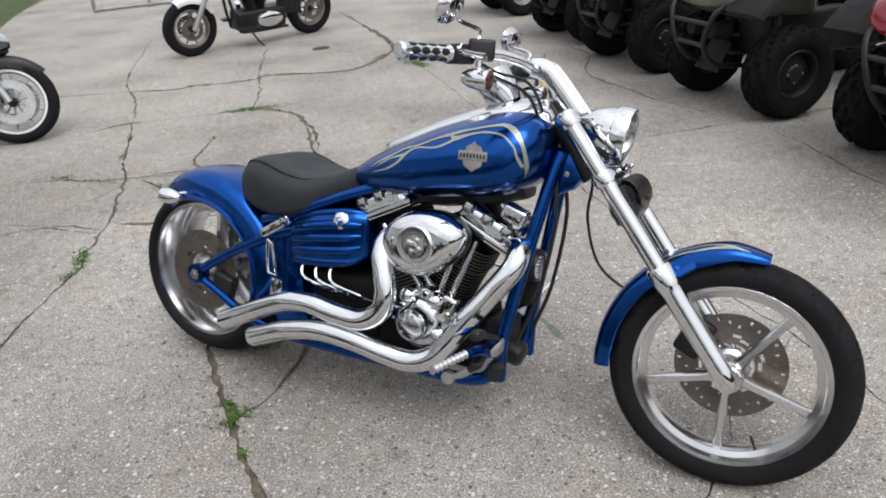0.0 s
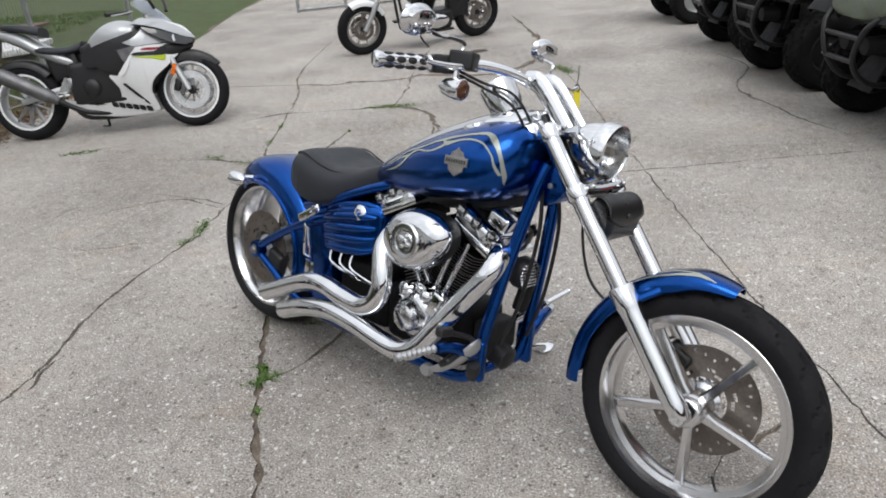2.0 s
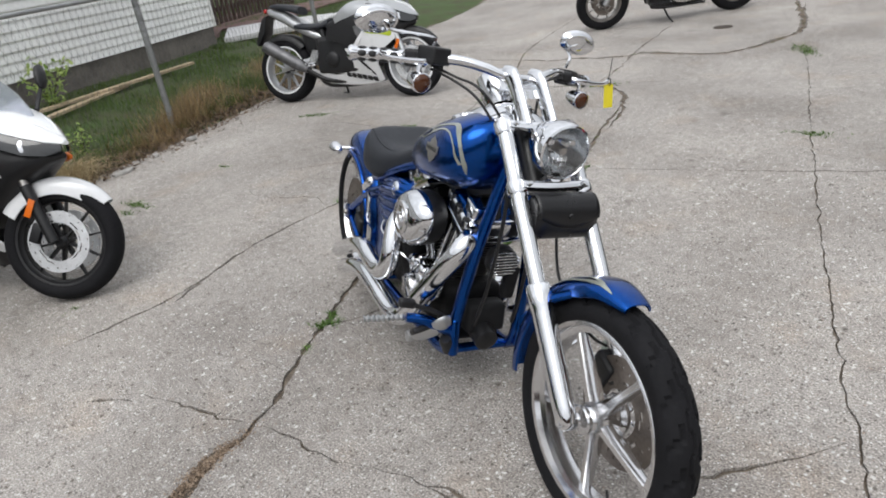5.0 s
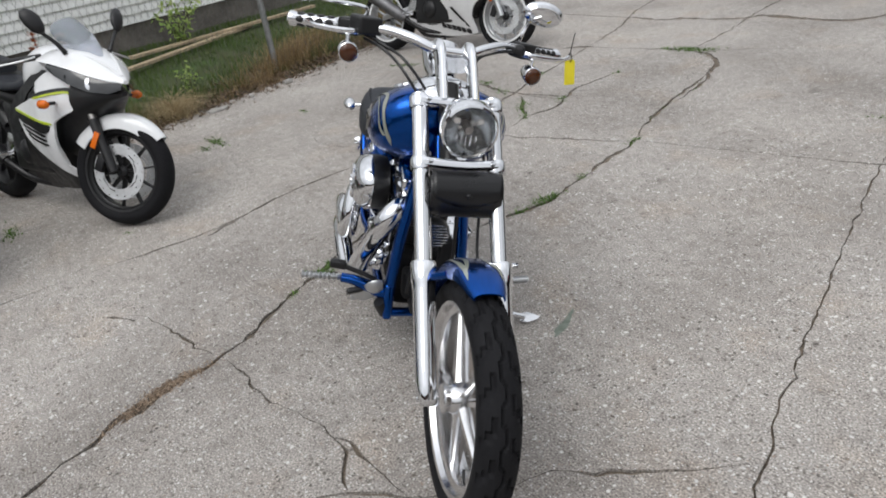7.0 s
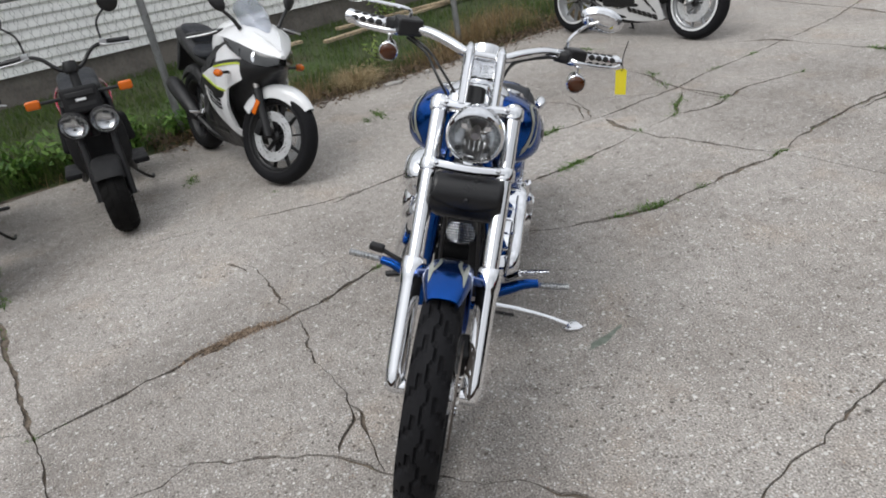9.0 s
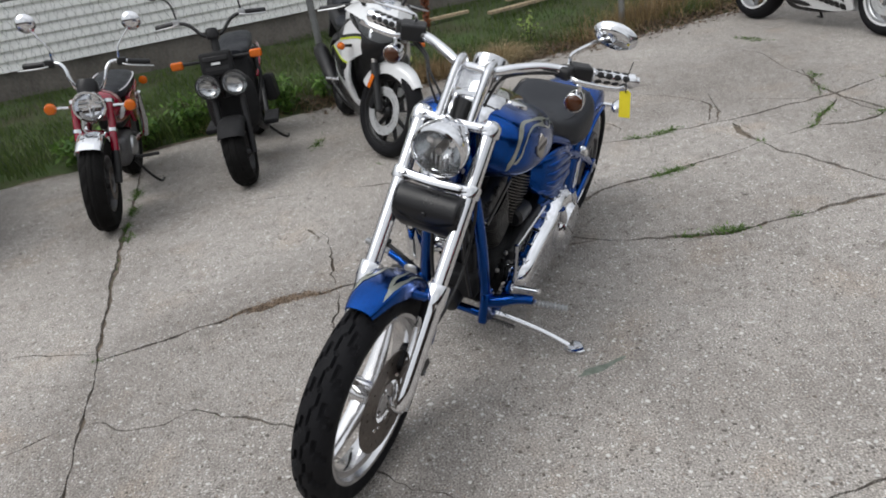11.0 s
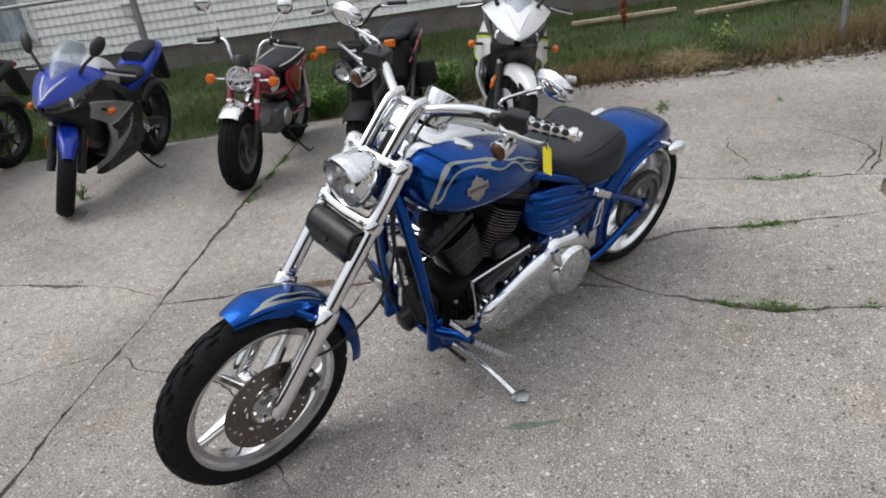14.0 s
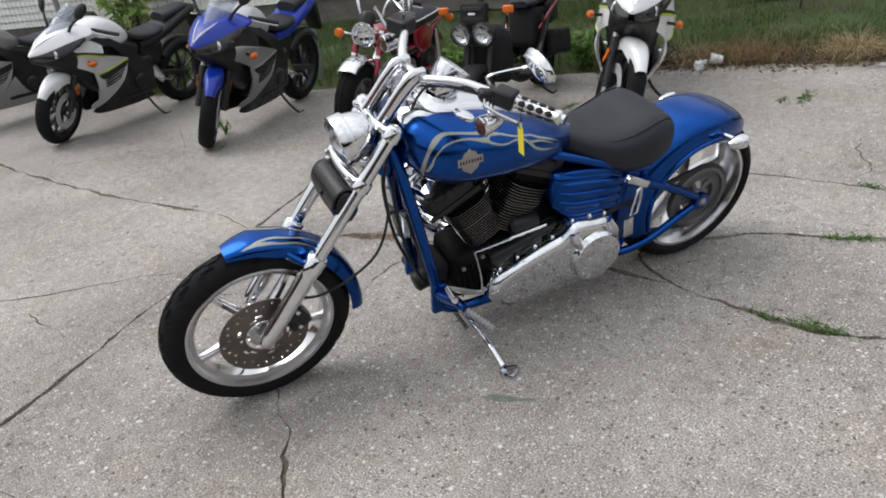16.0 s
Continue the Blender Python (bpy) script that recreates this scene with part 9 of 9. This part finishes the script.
for _ in range(1100):
    a, q = rng.uniform(0, 6.283), abs(rng.gauss(0, 0.11))
    heap.append((Vector((-4.36 + 1.2 * q * math.sin(a), 1.92 + q * math.cos(a), 0.0)), max(0.06, 0.36 - 1.0 * q) * rng.uniform(0.5, 1.1), rng.uniform(0.0015, 0.003), rng.uniform(0.8, 2.2)))
blades("straw_heap", heap, STRAW, "tangled heap of pale straw at the lot edge", "straw")
blades("dry_weeds", dry, DRY, "straw-coloured dead weeds along the fence", "weeds")


def litter(name, n, d_mean, d_sd, s0, s1, mat, label, size=0.02):
    verts, faces = [], []
    for _ in range(n):
        s = rng.uniform(s0, s1)
        d = edge_d(s) + rng.gauss(d_mean, d_sd)
        p = yard(d, s, max(0.002, yard_height(max(3.1, d)) + rng.uniform(0, 0.03)))
        m = Matrix.Translation(p) @ Euler((rng.uniform(-0.6, 0.6), rng.uniform(-0.6, 0.6), rng.uniform(0, 6.3))).to_matrix().to_4x4()
        k = size * rng.uniform(0.4, 1.5)
        i = len(verts)
        verts += [m @ Vector(v) for v in ((-k, 0, 0), (-0.2 * k, 0.4 * k, 0.1 * k), (k, 0, 0), (-0.1 * k, -0.45 * k, 0.08 * k))]
        faces.append((i, i + 1, i + 2, i + 3))
    tagged(raw(name, verts, faces, mat), label, "leaf litter", kind="stuff")


litter("leaf_litter", 12500, 0.17, 0.16, 1.5, 8.5, LITTER, "dark brown dead leaves along the lot edge")
litter("loose_debris", 900, -0.10, 0.16, -4, 8.5, LITTER, "crumbs of soil and leaf on the concrete", 0.012)

# tufts in the cracks
TUFTS = [(-0.585, 1.58, 0.06, 130), (-0.62, 1.64, 0.04, 50), (-0.50, 1.42, 0.03, 20), (-1.76, 2.80, 0.10, 150), (-1.69, 5.49, 0.22, 280), (0.37, 4.61, 0.13, 130), (-0.39, 2.74, 0.10, 130), (-0.38, 2.56, 0.05, 30), (-1.13, 2.69, 0.12, 150), (-1.73, 2.62, 0.07, 60),
         (-1.20, -0.41, 0.07, 80), (-1.36, -0.49, 0.08, 80), (-1.62, -0.57, 0.10, 110), (-1.95, -0.70, 0.12, 130), (-2.54, 0.46, 0.11, 120), (-3.16, 1.92, 0.14, 160), (-3.05, 1.80, 0.08, 60), (-3.84, 4.03, 0.16, 150), (-2.53, 4.00, 0.10, 80), (-0.43, 6.95, 0.20, 220), (-0.36, 6.80, 0.12, 90), (-0.58, 1.98, 0.04, 25),
         (-2.30, 4.40, 0.06, 40), (-2.44, 4.83, 0.07, 45), (-1.75, 4.70, 0.06, 30), (-3.3, 2.7, 0.07, 40), (-1.40, 3.25, 0.05, 30), (-0.46, 3.06, 0.04, 25), (-0.60, 3.62, 0.06, 40), (0.0, -0.62, 0.04, 20), (0.10, 0.055, 0.02, 12), (-0.83, -1.60, 0.10, 60), (-1.9, 1.0, 0.03, 15), (-1.56, 3.60, 0.08, 40), (-1.75, 3.74, 0.12, 60), (-1.62, 4.00, 0.09, 45), (-2.2, 3.90, 0.12, 50)]
spots = []
for x, y, r, n in TUFTS:
    # the tuft follows the crack that it grows from
    best = min((((Vector(a) + Vector(b)) / 2 - Vector((x, y))).length, a, b) for _, _, line in CRACKS for a, b in zip(line, line[1:]))
    way = (Vector(best[2]) - Vector(best[1])).normalized() if best[0] < 0.5 else Vector((1, 0))
    for _ in range(int(n * 1.1)):
        u, v = rng.gauss(0, 0.55) * r, rng.gauss(0, 0.17) * r
        h = rng.uniform(0.012, 0.036) * (0.8 + 2.4 * r)
        spots.append((Vector((x + u * way.x - v * way.y, y + u * way.y + v * way.x, -0.008)), h, rng.uniform(0.0025, 0.0055), rng.uniform(0.6, 2.0)))
# thin growth all along the wider cracks
for w, _, line in CRACKS:
    p = spline(line, 6)
    for a, b in zip(p, p[1:]):
        if noise.noise((a[0] * 1.6, a[1] * 1.6, 4.0)) < 0.12 or w < 0.007:
            continue
        for _ in range(int(45 * np.hypot(*(b - a)))):
            q = a + (b - a) * rng.random()
            spots.append((Vector((q[0] + rng.gauss(0, 0.012), q[1] + rng.gauss(0, 0.012), -0.012)), rng.uniform(0.006, 0.022), rng.uniform(0.002, 0.004), rng.uniform(0.4, 2.0)))
blades("crack_weeds", spots, WEED, "low green weeds growing from the cracks", "weeds")


def leafy(name, at, height, spread, n, mat, leaf, label, category, stems=7, seed=1):
    """A shrub: branching stems that carry separate leaves."""
    r = random.Random(seed)
    top = empty(name, Matrix.Translation(at), label, category)
    tips = []
    for k in range(stems):
        a = 6.283 * k / stems + r.uniform(-0.4, 0.4)
        h = height * r.uniform(0.6, 1.0)
        e = Vector((math.cos(a), math.sin(a), 0)) * spread * r.uniform(0.3, 1.0)
        p = [Vector((0, 0, 0)) + e * 0.05, e * 0.35 + Vector((0, 0, h * 0.5)), e + Vector((0, 0, h))]
        line = spline(p, 6)
        part("stem", tube(bmesh.new(), line, [0.010 * height ** 0.5, 0.003], 6), DARKWOOD, top)
        tips += [Vector(q) for q in line[3:]]
    verts, faces = [], []
    for _ in range(n):
        q = r.choice(tips) + Vector((r.gauss(0, 1), r.gauss(0, 1), r.gauss(0, 0.8))) * spread * 0.16
        m = Matrix.Translation(q) @ Euler((r.uniform(-1, 1), r.uniform(-1, 1), r.uniform(0, 6.3))).to_matrix().to_4x4()
        k = leaf * r.uniform(0.5, 1.3)
        i = len(verts)
        verts += [m @ Vector(v) for v in ((-k, 0, 0), (-0.3 * k, 0.38 * k, 0.08 * k), (0.4 * k, 0.3 * k, 0.04 * k), (k, 0, -0.1 * k), (0.4 * k, -0.3 * k, 0.04 * k), (-0.3 * k, -0.38 * k, 0.08 * k))]
        faces.append((i, i + 1, i + 2, i + 3, i + 4, i + 5))
    tagged(raw("leaves", verts, faces, mat, top), kind="stuff")


leafy("shrub", yard(5.22, -5.05, 0.2), 1.95, 0.78, 1150, LEAF, 0.085, "pale green leafy shrub against the house wall", "shrub", 13, 3)
leafy("sapling", yard(5.3, 5.2, 0.22), 0.55, 0.28, 260, LEAF, 0.04, "young green plant by the house foundation", "plant", 6, 5)
leafy("weed_plant", yard(3.55, 3.9, 0.05), 0.34, 0.12, 110, LEAF, 0.022, "green broad-leaved weed by the fence", "plant", 4, 6)
for k, (sx, h) in enumerate(((-0.35, 0.20), (0.15, 0.26), (0.55, 0.22), (0.95, 0.30), (1.35, 0.24), (1.80, 0.18))):
    leafy("weed_plant", yard(edge_d(sx) + 0.12 + 0.05 * (k % 3), sx, 0.01), h * 1.3, 0.24, 420, EDGE_WEED, 0.034, "low leafy green weed at the lot edge", "plant", 7, 20 + k)
leafy("dock_plant", yard(4.75, 3.25, 0.15), 0.66, 0.07, 900, RUST_LEAF, 0.018, "rust-red dried dock plant on the lawn", "plant", 4, 8)
leafy("weed_plant", Vector((-1.06, -1.88, 0)), 0.17, 0.09, 70, EDGE_WEED, 0.016, "small sprig growing from the concrete", "plant", 4, 9)

# boards on the lawn, litter, gravel, porch fence
for name, a, b, z, w, label in (("lumber_board", yard(5.25, 4.45), yard(5.05, 7.3), 0.27, 0.09, "long pale weathered board lying on the lawn"), ("lumber_board", yard(4.75, 4.0), yard(5.2, 6.2), 0.24, 0.09, "pale weathered board lying on the lawn"),
                                ("lumber_board", yard(5.10, 2.75), yard(5.15, 3.9), 0.25, 0.07, "thin pale board lying on the lawn")):
    bm = bmesh.new()
    d = b - a
    block(bm, (d.length, w, 0.035), Matrix.Translation((a + b) / 2 + Vector((0, 0, z))) @ Matrix.Rotation(math.atan2(d.y, d.x), 4, "Z"), 0.004, 1)
    tagged(finish(name, bm, BOARD), label, "board")
bm = bmesh.new()
for k, (x, y, q) in enumerate(((0, 0, 0.07), (0.05, 0.03, 0.05), (-0.04, 0.04, 0.045))):
    rings = []
    for i in range(5):
        rings.append([(x + (q - 0.006 * i) * math.cos(a) * (1 + 0.25 * math.sin(3 * a + k)), y + 0.6 * (q - 0.006 * i) * math.sin(a), 0.012 * i + 0.012 * math.sin(5 * a + i)) for a in np.linspace(0, 6.283, 12, endpoint=False)])
    skin(bm, rings)
tagged(finish("paper_litter", bm, PAPER), "crumpled white paper litter at the lot edge", "litter").matrix_world = Matrix.Translation((-3.86, 0.90, 0.0))
bm = bmesh.new()
lathe(bm, [(0, 0.0), (0.034, 0.0), (0.045, 0.10), (0.047, 0.102), (0.043, 0.10), (0.032, 0.004), (0, 0.004)], pose(0, 0, 0.04, 78, 0, 30), 24)
tagged(finish("paper_cup", bm, PAPER), "white paper cup lying at the lot edge", "cup").matrix_world = Matrix.Translation((-3.95, 1.06, 0.006))
bm = bmesh.new()
slab(bm, [(-0.10, -0.03), (0.02, -0.05), (0.10, 0.0), (0.06, 0.045), (-0.09, 0.04)], 0.026, pose(-4.12, 2.25, -0.004, 0, 0, 100), 0.010)
tagged(finish("concrete_chunk", bm, RUBBLE), "flat pale chunk of concrete at the lot edge", "rubble")
for x, y, k in ((-4.45, 3.05, 0.04), (-4.30, 2.62, 0.03)):
    bm = bmesh.new()
    block(bm, (k * 2.2, k * 1.3, k), pose(x, y, k * 0.42, rng.uniform(-9, 9), rng.uniform(-9, 9), rng.uniform(0, 180)), k * 0.25, 2)
    tagged(finish("stone", bm, RUBBLE), "pale broken stone at the lot edge", "stone")
bm = bmesh.new()
slab(bm, [(9.0, 5.75), (9.9, 4.5), (10.9, 4.6), (10.8, 6.0), (10.4, 6.7)], 0.09, Matrix(((ALONG.x, NRM.x, 0, 0), (ALONG.y, NRM.y, 0, 0), (0, 0, 1, 0.26), (0, 0, 0, 1))), 0.02)
tagged(finish("gravel_bed", bm, GRAVEL), "bed of white gravel beyond the house", "gravel", kind="structure")
bm = bmesh.new()
slab(bm, [(9.0, 5.95), (10.4, 6.85), (10.95, 6.1), (14.0, 6.0), (14.0, 9.0), (9.0, 9.0)], 0.06, Matrix(((ALONG.x, NRM.x, 0, 0), (ALONG.y, NRM.y, 0, 0), (0, 0, 1, 0.28), (0, 0, 0, 1))), 0.02)
tagged(finish("mulch_bed", bm, MULCH), "bare reddish-brown mulch before the wooden fence", "mulch", kind="structure")
pf = new("slatted_fence")
tagged(pf, "dark brown slatted wooden fence beyond the gravel", "fence")
for k in range(34):
    bm = bmesh.new()
    block(bm, (0.10, 0.025, 1.5), Matrix.Translation(yard(7.6, 9.2 + 0.15 * k, 1.05)) @ Matrix.Rotation(math.atan2(ALONG.y, ALONG.x), 4, "Z"), 0.004, 1)
    part("slat", bm, DARKWOOD, pf)
for z in (0.6, 1.5):
    bm = bmesh.new()
    a, b = yard(7.64, 9.1, z), yard(7.64, 14.4, z)
    block(bm, ((b - a).length, 0.04, 0.09), Matrix.Translation((a + b) / 2) @ Matrix.Rotation(math.atan2(ALONG.y, ALONG.x), 4, "Z"))
    part("rail", bm, DARKWOOD, pf)
# low steel rack far across the lot
bm = bmesh.new()
for a, b in (((-6.9, 13.0, 0.05), (-5.2, 13.9, 0.05)), ((-6.9, 13.0, 0.42), (-5.2, 13.9, 0.42))):
    tube(bm, [a, b], 0.035, 8)
for x, y in ((-6.9, 13.0), (-6.05, 13.45), (-5.2, 13.9)):
    tube(bm, [(x, y, 0), (x, y, 0.45)], 0.035, 8)
tagged(finish("steel_rack", bm, GALV), "low grey steel rack at the far side of the lot", "rack")
# iron cover, stain, dirt in the wide crack
bm = bmesh.new()
lathe(bm, [(0, 0.010), (0.085, 0.010), (0.10, 0.006), (0.105, -0.004)], Matrix.Translation((-1.64, 8.07, 0)), 28)
tagged(finish("drain_cover", bm, IRON), "small rusty iron cover in the concrete", "drain cover")
bm = bmesh.new()
ring = [(0.092 * math.cos(a) * (1 + 0.12 * math.sin(4 * a)), 0.014 * math.sin(a) * (1 + 0.5 * math.sin(3 * a + 1))) for a in np.linspace(0, 6.283, 26, endpoint=False)]
slab(bm, ring, 0.0008, pose(0.484, 2.058, 0.0005, 0, 0, 115))
tagged(finish("paint_smear", bm, GREENSTAIN), "faded green smear on the concrete", "stain")
verts, faces = [], []
crumbs = []
run = spline([(-0.28, 1.02), (-0.25, 0.88), (-0.22, 0.74), (-0.13, 0.55)], 20)
for _ in range(1500):
    q = run[min(len(run) - 1, max(0, int(rng.gauss(0.55, 0.22) * len(run))))]
    crumbs.append((q[0] + rng.gauss(0, 0.020), q[1] + rng.gauss(0, 0.020), rng.uniform(0.0015, 0.0065)))
for w, _, line in CRACKS:
    q = spline(line, 10)
    for a, b in zip(q, q[1:]):
        for _ in range(int(w * 9000 * np.hypot(*(b - a)) * max(0.0, 0.35 + noise.noise((a[0] * 2.3, a[1] * 2.3, 9.0))))):
            c = a + (b - a) * rng.random()
            crumbs.append((c[0] + rng.gauss(0, 0.014), c[1] + rng.gauss(0, 0.014), rng.uniform(0.001, 0.004)))
for x, y, k in crumbs:
    p = Vector((x, y, -0.002))
    m = Matrix.Translation(p + Vector((0, 0, 0.4 * k))) @ Euler((rng.uniform(-1, 1), rng.uniform(-1, 1), rng.uniform(0, 6))).to_matrix().to_4x4()
    i = len(verts)
    verts += [m @ Vector(v) for v in ((-k, -0.5 * k, -0.4 * k), (k, -0.4 * k, -0.4 * k), (0, 0.7 * k, -0.4 * k), (0.1 * k, 0, 0.6 * k))]
    faces += [(i, i + 1, i + 3), (i + 1, i + 2, i + 3), (i + 2, i, i + 3), (i, i + 2, i + 1)]
tagged(raw("crack_crumbs", verts, faces, CRUMB), "brown leaf crumbs lying along a crack", "leaf litter", kind="stuff")
